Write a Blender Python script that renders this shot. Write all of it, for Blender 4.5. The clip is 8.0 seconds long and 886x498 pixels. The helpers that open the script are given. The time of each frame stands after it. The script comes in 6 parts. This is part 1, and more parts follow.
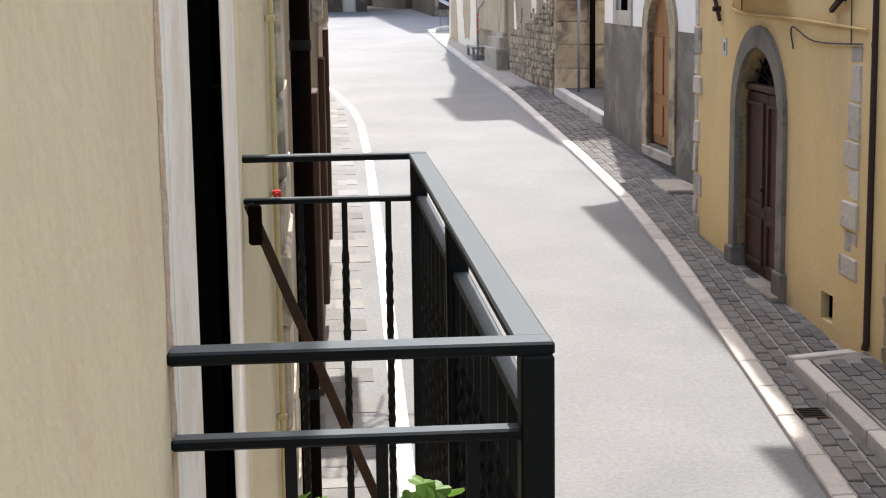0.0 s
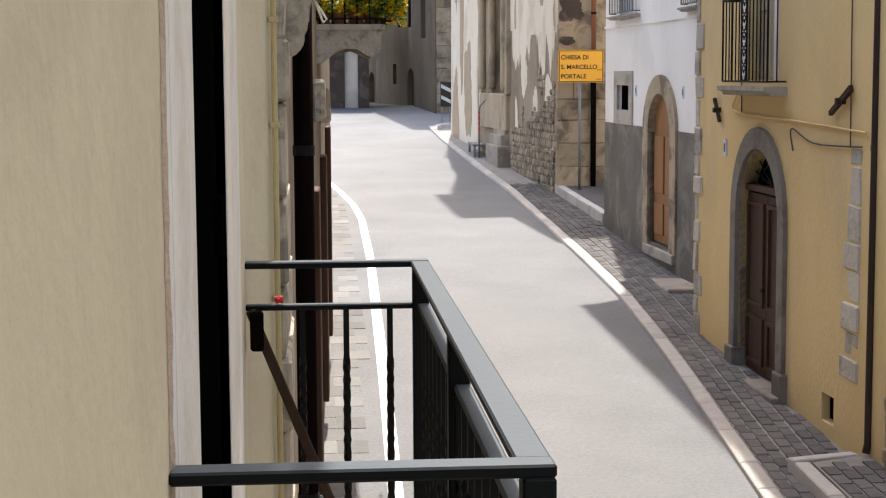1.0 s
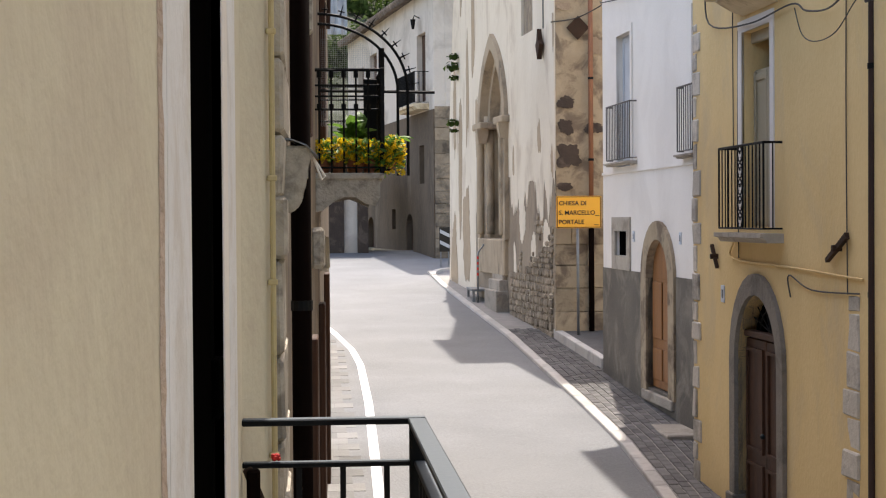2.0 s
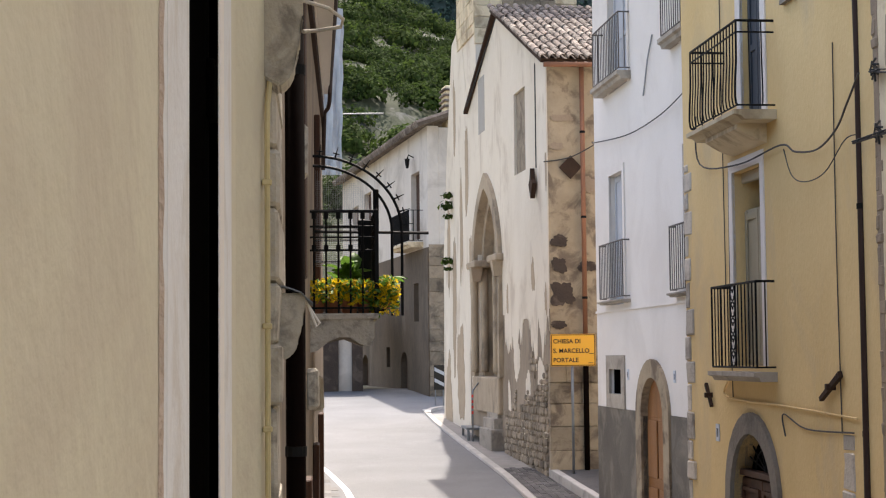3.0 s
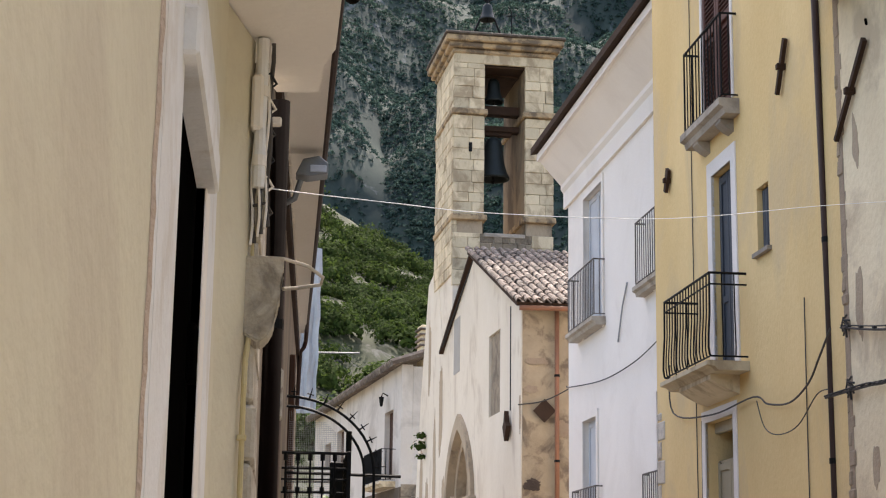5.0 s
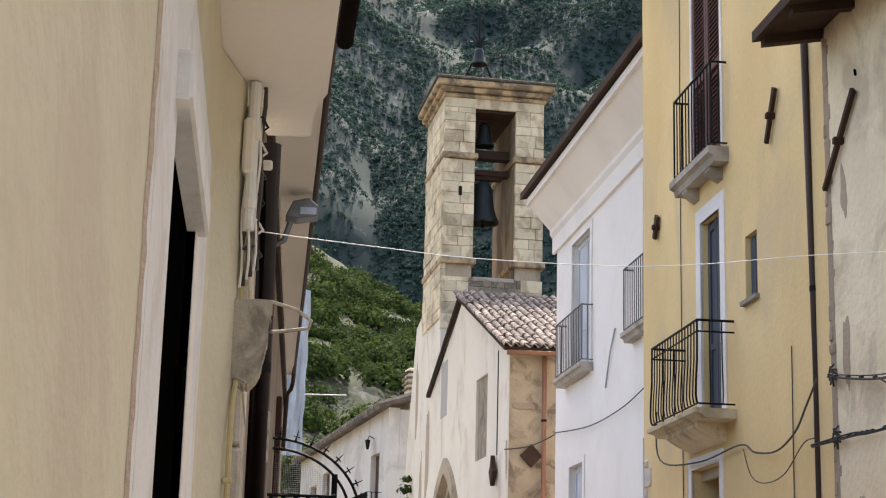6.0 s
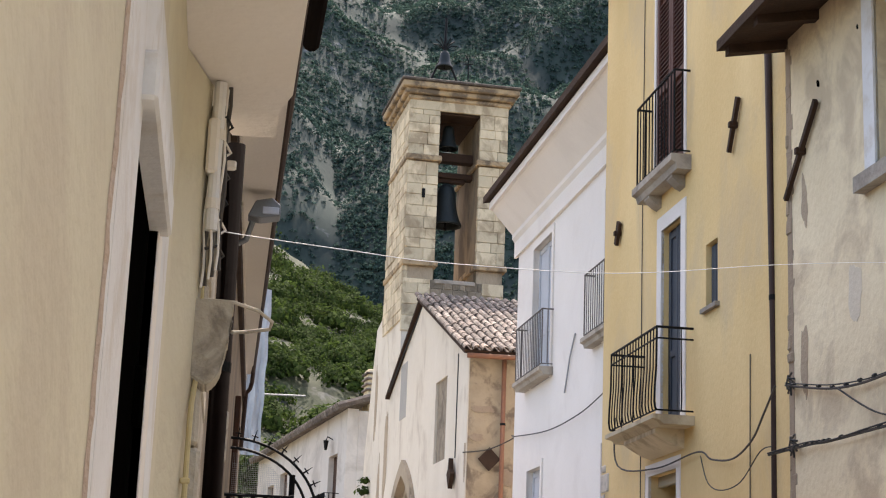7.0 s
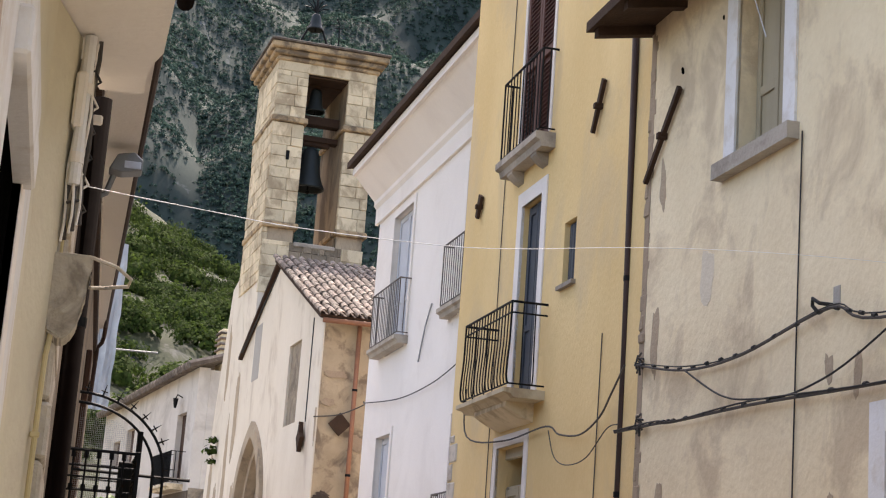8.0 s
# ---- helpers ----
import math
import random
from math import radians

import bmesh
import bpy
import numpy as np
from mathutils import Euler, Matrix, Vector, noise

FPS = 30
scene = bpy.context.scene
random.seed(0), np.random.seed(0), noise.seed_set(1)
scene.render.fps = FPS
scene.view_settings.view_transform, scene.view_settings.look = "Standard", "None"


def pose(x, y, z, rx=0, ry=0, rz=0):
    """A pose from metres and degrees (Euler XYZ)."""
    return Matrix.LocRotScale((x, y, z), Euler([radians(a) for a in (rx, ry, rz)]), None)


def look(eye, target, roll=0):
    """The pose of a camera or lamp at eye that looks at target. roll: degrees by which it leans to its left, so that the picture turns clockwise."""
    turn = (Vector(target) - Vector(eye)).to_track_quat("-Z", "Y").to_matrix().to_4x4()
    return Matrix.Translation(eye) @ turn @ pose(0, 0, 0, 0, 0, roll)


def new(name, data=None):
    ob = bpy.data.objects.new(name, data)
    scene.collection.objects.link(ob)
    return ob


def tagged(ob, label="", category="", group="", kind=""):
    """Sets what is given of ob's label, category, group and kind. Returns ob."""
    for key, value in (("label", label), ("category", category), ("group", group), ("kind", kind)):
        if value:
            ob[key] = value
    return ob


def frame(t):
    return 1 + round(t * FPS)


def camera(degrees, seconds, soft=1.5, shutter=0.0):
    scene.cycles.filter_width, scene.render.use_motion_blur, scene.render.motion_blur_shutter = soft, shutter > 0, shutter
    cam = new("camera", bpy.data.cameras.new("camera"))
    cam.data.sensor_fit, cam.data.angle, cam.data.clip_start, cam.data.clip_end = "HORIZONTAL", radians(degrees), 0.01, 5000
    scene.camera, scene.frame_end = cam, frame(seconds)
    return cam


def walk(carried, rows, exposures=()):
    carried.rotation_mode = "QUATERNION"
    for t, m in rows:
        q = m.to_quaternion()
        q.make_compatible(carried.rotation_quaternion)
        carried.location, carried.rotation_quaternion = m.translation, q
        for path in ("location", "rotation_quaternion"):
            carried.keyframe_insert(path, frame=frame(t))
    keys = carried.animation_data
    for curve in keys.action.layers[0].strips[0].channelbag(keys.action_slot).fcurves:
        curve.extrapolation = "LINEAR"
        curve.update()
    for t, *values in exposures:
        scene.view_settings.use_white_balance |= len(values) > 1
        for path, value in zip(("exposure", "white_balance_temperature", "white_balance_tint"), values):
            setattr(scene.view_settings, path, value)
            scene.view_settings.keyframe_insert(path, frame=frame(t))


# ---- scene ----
cam = camera(30.26, 8.0, soft=1.15)
# seconds, eye x y z in metres, turn in degrees
ROWS = [
    (0.0, 0.019, 0.060, 4.255, 80.588, 0.795, -4.596),
    (0.5, 0.013, 0.062, 4.271, 81.738, 0.500, -4.584),
    (1.0, 0.015, 0.056, 4.287, 83.906, 0.317, -4.529),
    (1.5, 0.017, 0.047, 4.303, 86.403, 0.278, -4.536),
    (2.0, 0.019, 0.035, 4.321, 88.926, 0.398, -4.564),
    (3.5, 0.017, -0.050, 4.357, 95.924, 0.506, -4.948),
    (4.0, 0.015, -0.058, 4.369, 98.025, 0.236, -5.198),
    (4.5, 0.016, -0.084, 4.385, 100.142, -0.272, -5.487),
    (5.0, 0.013, -0.091, 4.399, 102.015, -0.763, -5.809),
    (6.5, 0.011, -0.111, 4.403, 103.648, -1.840, -6.837),
    (7.0, 0.009, -0.112, 4.406, 103.654, -2.176, -7.909),
    (7.5, 0.004, -0.109, 4.410, 103.395, -2.999, -9.792),
    (8.0, -0.005, -0.155, 4.406, 102.784, -4.053, -13.373),
]
walk(cam, [(t, pose(x, y, z, rx, ry, rz)) for t, x, y, z, rx, ry, rz in ROWS], [(0.0, 1.96, 6650, 10), (1.0, 1.78, 6850, 11), (2.0, 1.65, 6950, 12), (4.5, 1.76, 7200, 15), (6.5, 1.82, 7150, 15), (8.0, 1.84, 7400, 18)])

# ---- light ----
SUN_AZ, SUN_EL = 7.2, 57.5          # degrees: clockwise from +y, and above the horizon
world = bpy.data.worlds.new("sky")
scene.world = world
world.use_nodes = True
wn = world.node_tree.nodes
sky = wn.new("ShaderNodeTexSky")
sky.sky_type = "NISHITA"
sky.sun_disc = False
sky.sun_elevation, sky.sun_rotation = radians(SUN_EL), radians(SUN_AZ)
sky.air_density, sky.dust_density = 1.0, 3.0
world.node_tree.links.new(sky.outputs[0], wn["Background"].inputs[0])
wn["Background"].inputs[1].default_value = 0.15
sun_data = bpy.data.lights.new("sun", "SUN")
sun_data.energy, sun_data.angle, sun_data.color = 2.25, radians(0.6), (1.0, 0.98, 0.95)
sun = new("sun", sun_data)
sun_dir = Vector((math.sin(radians(SUN_AZ)) * math.cos(radians(SUN_EL)), math.cos(radians(SUN_AZ)) * math.cos(radians(SUN_EL)), math.sin(radians(SUN_EL))))
sun.matrix_world = look(sun_dir * 60, (0, 0, 0))


# ---- materials ----
def material(name, color, rough=0.85, metal=0.0, color2=None, scale=1.5, fine=18.0, bump=0.25, contrast=0.5, stain=None, stain_scale=0.7, stain_amount=0.45,
             island=0.0, per_object=0.0, stretch=(1, 1, 1), bump_scale=None, spec=0.3, grain=0.35, stain_lo=0.50):
    """A surface with colour variation at two sizes, stains and fine relief, in object space metres."""
    m = bpy.data.materials.new(name)
    m.use_nodes = True
    nt = m.node_tree
    n, l = nt.nodes, nt.links
    bsdf = n["Principled BSDF"]
    bsdf.inputs["Roughness"].default_value = rough
    bsdf.inputs["Metallic"].default_value = metal
    bsdf.inputs["Specular IOR Level"].default_value = spec
    geo = n.new("ShaderNodeNewGeometry")
    mp = n.new("ShaderNodeMapping")
    mp.inputs["Scale"].default_value = stretch
    l.new(geo.outputs["Position"], mp.inputs["Vector"])
    big = n.new("ShaderNodeTexNoise")
    big.inputs["Scale"].default_value, big.inputs["Detail"].default_value = scale, 6
    l.new(mp.outputs[0], big.inputs["Vector"])
    small = n.new("ShaderNodeTexNoise")
    small.inputs["Scale"].default_value, small.inputs["Detail"].default_value, small.inputs["Roughness"].default_value = fine, 5, 0.7
    l.new(mp.outputs[0], small.inputs["Vector"])
    c2 = color2 or tuple(c * 0.72 for c in color)
    ramp = n.new("ShaderNodeMapRange")
    ramp.inputs["From Min"].default_value, ramp.inputs["From Max"].default_value = 0.5 - 0.5 * (1 - contrast) - 0.02, 0.5 + 0.5 * (1 - contrast) + 0.02
    add = n.new("ShaderNodeMath")
    add.operation = "MULTIPLY_ADD"
    add.inputs[1].default_value, add.inputs[2].default_value = grain, 0.0
    l.new(small.outputs["Fac"], add.inputs[0])
    mix = n.new("ShaderNodeMath")
    mix.operation = "MULTIPLY_ADD"
    mix.inputs[1].default_value = 1.0 - grain
    l.new(big.outputs["Fac"], mix.inputs[0])
    l.new(add.outputs[0], mix.inputs[2])
    l.new(mix.outputs[0], ramp.inputs["Value"])
    col = n.new("ShaderNodeMix")
    col.data_type = "RGBA"
    col.inputs["A"].default_value, col.inputs["B"].default_value = (*c2, 1), (*color, 1)
    l.new(ramp.outputs[0], col.inputs["Factor"])
    out = col.outputs["Result"]
    if stain:
        sn = n.new("ShaderNodeTexNoise")
        sn.inputs["Scale"].default_value, sn.inputs["Detail"].default_value, sn.inputs["Roughness"].default_value = stain_scale, 8, 0.62
        sn.inputs["Distortion"].default_value = 0.5
        l.new(mp.outputs[0], sn.inputs["Vector"])
        sr = n.new("ShaderNodeMapRange")
        sr.inputs["From Min"].default_value, sr.inputs["From Max"].default_value = stain_lo, stain_lo + 0.13
        sr.inputs["To Max"].default_value = stain_amount
        l.new(sn.outputs["Fac"], sr.inputs["Value"])
        sm = n.new("ShaderNodeMix")
        sm.data_type = "RGBA"
        sm.inputs["B"].default_value = (*stain, 1)
        l.new(sr.outputs[0], sm.inputs["Factor"])
        l.new(out, sm.inputs["A"])
        out = sm.outputs["Result"]
    for amount, node, socket in ((island, "geo", "Random Per Island"), (per_object, "obj", "Random")):
        if amount:
            src = geo if node == "geo" else n.new("ShaderNodeObjectInfo")
            vr = n.new("ShaderNodeMapRange")
            vr.inputs["To Min"].default_value, vr.inputs["To Max"].default_value = 1 - amount, 1 + amount * 0.6
            l.new(src.outputs[socket], vr.inputs["Value"])
            vm = n.new("ShaderNodeMix")
            vm.data_type, vm.blend_type = "RGBA", "MULTIPLY"
            vm.inputs["Factor"].default_value = 1.0
            l.new(out, vm.inputs["A"])
            cb = n.new("ShaderNodeCombineColor")
            for k in range(3):
                l.new(vr.outputs[0], cb.inputs[k])
            l.new(cb.outputs[0], vm.inputs["B"])
            out = vm.outputs["Result"]
    l.new(out, bsdf.inputs["Base Color"])
    if bump:
        bt = n.new("ShaderNodeTexNoise")
        bt.inputs["Scale"].default_value, bt.inputs["Detail"].default_value = bump_scale or fine, 6
        l.new(mp.outputs[0], bt.inputs["Vector"])
        bp = n.new("ShaderNodeBump")
        bp.inputs["Strength"].default_value, bp.inputs["Distance"].default_value = bump, 0.02
        l.new(bt.outputs["Fac"], bp.inputs["Height"])
        l.new(bp.outputs[0], bsdf.inputs["Normal"])
    return m


cream = material("cream_plaster", (0.675, 0.615, 0.45), color2=(0.60, 0.535, 0.385), scale=2.4, fine=50, bump=0.22, bump_scale=30, stain=(0.54, 0.46, 0.34), stain_scale=2.6, stain_amount=0.5, stretch=(1, 0.7, 1))
scar = material("flaked_plaster", (0.60, 0.47, 0.36), color2=(0.44, 0.33, 0.25), scale=9, fine=60, bump=0.6)
casing_paint = material("white_casing_paint", (0.80, 0.785, 0.76), color2=(0.68, 0.655, 0.61), scale=4, fine=40, bump=0.2, stain=(0.55, 0.47, 0.36), stain_scale=5, stain_amount=0.4)
yellow = material("yellow_plaster", (0.82, 0.61, 0.30), color2=(0.64, 0.44, 0.185), scale=0.9, fine=30, bump=0.3, stain=(0.56, 0.43, 0.26), stain_scale=0.8, stain_amount=0.5, stretch=(1, 1, 0.55))
white = material("white_plaster", (0.82, 0.765, 0.70), color2=(0.71, 0.655, 0.59), scale=0.7, fine=25, bump=0.2, stain=(0.62, 0.56, 0.50), stain_scale=0.6, stain_amount=0.35)
grey_render = material("grey_cement_render", (0.17, 0.148, 0.12), color2=(0.085, 0.073, 0.058), scale=1.2, fine=22, bump=0.4, stain=(0.25, 0.215, 0.17), stain_scale=1.4, stain_amount=0.7)
old_plaster = material("old_plaster", (0.86, 0.735, 0.50), color2=(0.70, 0.565, 0.36), scale=1.6, fine=16, bump=0.6, stain=(0.46, 0.345, 0.225), stain_scale=1.5, stain_amount=0.6, stretch=(1, 1, 0.85))
church_plaster = material("church_plaster", (0.76, 0.675, 0.545), color2=(0.64, 0.55, 0.425), scale=1.0, fine=10, bump=0.5, stain=(0.46, 0.36, 0.26), stain_scale=1.1, stain_amount=0.6, stain_lo=0.53, stretch=(1, 1, 0.5))
weathered_render = material("weathered_church_render", (0.38, 0.30, 0.215), color2=(0.16, 0.12, 0.082), scale=0.9, fine=9, bump=0.8, stain=(0.10, 0.08, 0.06), stain_scale=0.8, stain_amount=0.75, stretch=(1, 1, 0.45))
portal_stone = material("brown_carved_stone", (0.47, 0.375, 0.26), color2=(0.28, 0.215, 0.145), scale=2, fine=14, bump=0.7, stain=(0.10, 0.08, 0.06), stain_scale=1.5, stain_amount=0.6, stretch=(1, 1, 0.5))
dark_render = material("dark_brown_render", (0.17, 0.125, 0.085), color2=(0.055, 0.040, 0.028), scale=0.5, fine=6, bump=0.8, contrast=0.6, stain=(0.34, 0.28, 0.21), stain_scale=0.35, stain_amount=0.6, stain_lo=0.55, stretch=(1, 1, 0.6))
dark_grey_stone = material("dark_grey_stone", (0.29, 0.25, 0.20), color2=(0.16, 0.135, 0.108), scale=2.2, fine=24, bump=0.6, stain=(0.07, 0.06, 0.05), stain_scale=2, stain_amount=0.5)
side_masonry = material("patched_side_masonry", (0.44, 0.35, 0.235), color2=(0.27, 0.205, 0.13), scale=1.6, fine=7, bump=0.9, stain=(0.12, 0.085, 0.06), stain_scale=1.9, stain_amount=0.8, stain_lo=0.47, per_object=0.2)
dull_plaster = material("dull_far_plaster", (0.68, 0.62, 0.54), color2=(0.54, 0.48, 0.41), scale=0.5, fine=10, bump=0.3, stain=(0.30, 0.25, 0.20), stain_scale=0.5, stain_amount=0.5)
limestone = material("limestone", (0.74, 0.62, 0.42), color2=(0.56, 0.455, 0.30), scale=1.6, fine=10, bump=0.7, stain=(0.30, 0.215, 0.13), stain_scale=2.6, stain_amount=0.65, stain_lo=0.48, per_object=0.24, island=0.1, stretch=(1, 1, 0.7))
cornice_stone = material("brown_weathered_cornice", (0.52, 0.38, 0.22), color2=(0.30, 0.21, 0.12), scale=2.5, fine=10, bump=0.7, stain=(0.08, 0.06, 0.045), stain_scale=2.2, stain_amount=0.8, stain_lo=0.46)
inner_stone = material("brown_inner_stone", (0.36, 0.27, 0.17), color2=(0.20, 0.145, 0.09), scale=1.5, fine=14, bump=0.6, stain=(0.04, 0.03, 0.02), stain_scale=1.3, stain_amount=0.6, stretch=(1, 1, 0.4))
grey_stone = material("grey_stone", (0.46, 0.405, 0.33), color2=(0.28, 0.24, 0.195), scale=2.2, fine=24, bump=0.6, stain=(0.17, 0.14, 0.11), stain_scale=2, stain_amount=0.6, per_object=0.25)
pale_block = material("pale_grey_corner_stone", (0.64, 0.57, 0.47), color2=(0.47, 0.41, 0.33), scale=2.2, fine=20, bump=0.7, stain=(0.20, 0.17, 0.14), stain_scale=2.2, stain_amount=0.6, per_object=0.22)
rubble_mat = material("rubble_masonry", (0.36, 0.29, 0.205), color2=(0.17, 0.132, 0.092), scale=3.0, fine=14, bump=0.9, stain=(0.10, 0.08, 0.06), stain_scale=1.6, stain_amount=0.75, island=0.3, per_object=0.3)
dark_masonry = material("dark_brown_masonry", (0.085, 0.060, 0.045), color2=(0.040, 0.028, 0.021), scale=3, fine=20, bump=0.7, stain=(0.16, 0.12, 0.09), stain_scale=2.5, stain_amount=0.6)
corbel_stone = material("weathered_corbel_stone", (0.56, 0.50, 0.40), color2=(0.36, 0.31, 0.24), scale=5, fine=30, bump=0.7, stain=(0.12, 0.10, 0.08), stain_scale=7, stain_amount=0.6)
grey_plain = material("grey_mortar_patch", (0.42, 0.39, 0.34), color2=(0.33, 0.30, 0.26), scale=3, fine=25, bump=0.4)
brown_plain = material("brown_mortar_patch", (0.38, 0.29, 0.20), color2=(0.26, 0.19, 0.13), scale=3, fine=25, bump=0.5)
asphalt = material("worn_asphalt", (0.205, 0.205, 0.205), color2=(0.130, 0.130, 0.130), scale=0.7, fine=26, bump=0.5, contrast=0.7, grain=0.62, stain=(0.165, 0.165, 0.165), stain_scale=0.5, stain_amount=0.5)
paint_line = material("road_marking_paint", (0.80, 0.80, 0.79), color2=(0.66, 0.66, 0.65), scale=3, fine=30, bump=0.1, stain=(0.45, 0.45, 0.44), stain_scale=3, stain_amount=0.3)
cobble = material("paving_block", (0.19, 0.175, 0.165), color2=(0.10, 0.093, 0.087), scale=3, fine=30, bump=0.5, per_object=0.3, island=0.3)
joint = material("paving_joint", (0.33, 0.30, 0.27), color2=(0.20, 0.185, 0.165), scale=3, fine=30, bump=0.3)
kerb_stone = material("pale_kerb_stone", (0.56, 0.52, 0.47), color2=(0.42, 0.39, 0.35), scale=3, fine=30, bump=0.3, stain=(0.28, 0.25, 0.22), stain_scale=3, stain_amount=0.4, per_object=0.15)
earth = material("dry_earth", (0.22, 0.19, 0.14), color2=(0.12, 0.12, 0.07), scale=0.1, fine=2, bump=0.4)
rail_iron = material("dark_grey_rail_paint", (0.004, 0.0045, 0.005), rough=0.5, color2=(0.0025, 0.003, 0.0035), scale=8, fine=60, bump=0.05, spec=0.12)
# sky reflection painted as a pale tone on the upward faces of the rails
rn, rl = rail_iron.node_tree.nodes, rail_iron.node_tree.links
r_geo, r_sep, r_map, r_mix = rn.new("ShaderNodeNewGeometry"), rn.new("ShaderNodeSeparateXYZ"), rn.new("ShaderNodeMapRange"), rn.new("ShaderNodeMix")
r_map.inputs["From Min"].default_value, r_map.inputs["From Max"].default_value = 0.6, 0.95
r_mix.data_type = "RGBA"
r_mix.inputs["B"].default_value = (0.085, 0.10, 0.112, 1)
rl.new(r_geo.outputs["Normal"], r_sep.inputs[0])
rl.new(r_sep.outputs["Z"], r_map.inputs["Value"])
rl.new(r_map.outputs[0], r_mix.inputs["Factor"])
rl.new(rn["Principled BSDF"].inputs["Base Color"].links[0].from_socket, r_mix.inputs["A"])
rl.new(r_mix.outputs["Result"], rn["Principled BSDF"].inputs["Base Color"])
iron = material("black_painted_iron", (0.004, 0.0038, 0.0035), rough=0.65, metal=0.0, scale=8, fine=60, bump=0.15, spec=0.2)
grey_iron = material("grey_painted_iron", (0.17, 0.15, 0.135), rough=0.6, color2=(0.09, 0.075, 0.065), scale=8, fine=60, bump=0.15, spec=0.2)
rusty = material("rusty_brown_pipe", (0.33, 0.14, 0.07), rough=0.6, color2=(0.20, 0.09, 0.05), scale=3, fine=25, bump=0.2)
dark_pipe = material("dark_brown_pipe", (0.0075, 0.0042, 0.003), rough=0.9, color2=(0.0045, 0.0025, 0.0018), scale=3, fine=25, bump=0.1, spec=0.02)
brown_pipe = material("brown_painted_pipe", (0.060, 0.034, 0.024), rough=0.6, color2=(0.038, 0.021, 0.015), scale=3, fine=25, bump=0.1, spec=0.2)
wood_brown = material("brown_door_wood", (0.31, 0.13, 0.038), rough=0.55, color2=(0.19, 0.077, 0.023), scale=2.5, fine=30, bump=0.3, stretch=(3, 3, 0.35))
wood_dark = material("dark_old_door_wood", (0.095, 0.037, 0.014), rough=0.65, color2=(0.028, 0.013, 0.008), scale=2.5, fine=30, bump=0.4, stretch=(3, 3, 0.35))
shutter_red = material("red_brown_shutter_paint", (0.13, 0.055, 0.04), rough=0.55, scale=5, fine=40, bump=0.2)
grey_shutter = material("grey_door_panel", (0.065, 0.075, 0.09), rough=0.5, color2=(0.045, 0.052, 0.062), scale=2, fine=30, bump=0.1)
pale_door = material("pale_wooden_door", (0.42, 0.36, 0.24), rough=0.6, color2=(0.32, 0.27, 0.18), scale=2, fine=30, bump=0.2, stretch=(3, 3, 0.4))
blue_grey = material("pale_blue_grey_shutter", (0.56, 0.575, 0.60), rough=0.55, scale=2, fine=30, bump=0.1)
# near-black: shade of rooms and holes put into the colour; also the black door
shade_and_black = material("room_shade_and_black", (0.0022, 0.002, 0.0018), rough=0.95, scale=2, fine=10, bump=0.0, spec=0.0)
eave_wood = material("dark_eave_wood", (0.065, 0.036, 0.022), rough=0.8, color2=(0.03, 0.018, 0.012), scale=4, fine=30, bump=0.4, spec=0.15)
soffit_mat = material("pale_soffit_render", (0.84, 0.78, 0.70), color2=(0.75, 0.69, 0.61), scale=1.5, fine=30, bump=0.2)
tile_mat = material("old_roof_tile", (0.24, 0.185, 0.145), rough=0.9, color2=(0.085, 0.066, 0.055), scale=4, fine=30, bump=0.5, stain=(0.34, 0.31, 0.25), stain_scale=5, stain_amount=0.5, per_object=0.5, island=0.35)
bronze = material("dark_bronze", (0.025, 0.032, 0.032), rough=0.55, metal=0.3, scale=6, fine=40, bump=0.2, spec=0.3)
sign_yellow = material("yellow_sign_face", (0.86, 0.42, 0.02), rough=0.4, color2=(0.80, 0.38, 0.02), scale=2, fine=20, bump=0.0, spec=0.5)
sign_black = material("sign_black_paint", (0.02, 0.018, 0.015), rough=0.5, scale=5, fine=20, bump=0.0)
galvanised = material("galvanised_metal", (0.24, 0.25, 0.255), rough=0.5, metal=0.6, scale=6, fine=40, bump=0.1)
cable_black = material("black_cable", (0.03, 0.03, 0.03), rough=0.7, scale=8, fine=40, bump=0.1)
cable_grey = material("weathered_grey_cable", (0.085, 0.075, 0.066), rough=0.8, scale=8, fine=40, bump=0.1)
cable_white = material("pale_cable", (0.75, 0.75, 0.75), rough=0.5, scale=8, fine=40, bump=0.0)
gas_pipe = material("cream_gas_pipe", (0.62, 0.50, 0.26), rough=0.5, scale=5, fine=40, bump=0.1)
terracotta = material("terracotta", (0.40, 0.16, 0.08), rough=0.85, scale=6, fine=40, bump=0.2)
leaf = material("green_leaves", (0.17, 0.32, 0.045), rough=0.5, color2=(0.09, 0.19, 0.03), scale=8, fine=40, bump=0.1, island=0.4)
# bluish tones put distance haze into the leaf colour
leaf_far = material("far_woodland_leaves", (0.066, 0.116, 0.082), rough=0.95, color2=(0.030, 0.058, 0.058), scale=0.012, fine=0.12, bump=0.0, contrast=0.62, island=0.35, spec=0.03)
leaf_dark = material("dark_shrub_leaves", (0.066, 0.100, 0.024), rough=0.9, color2=(0.016, 0.032, 0.009), scale=0.10, fine=0.9, bump=0.0, contrast=0.6, island=0.4, spec=0.05)
petal = material("yellow_petals", (0.90, 0.66, 0.02), rough=0.6, color2=(0.80, 0.52, 0.02), scale=10, fine=40, bump=0.0, island=0.2)
red_petal = material("red_petals", (0.70, 0.04, 0.03), rough=0.6, scale=10, fine=40, bump=0.0)
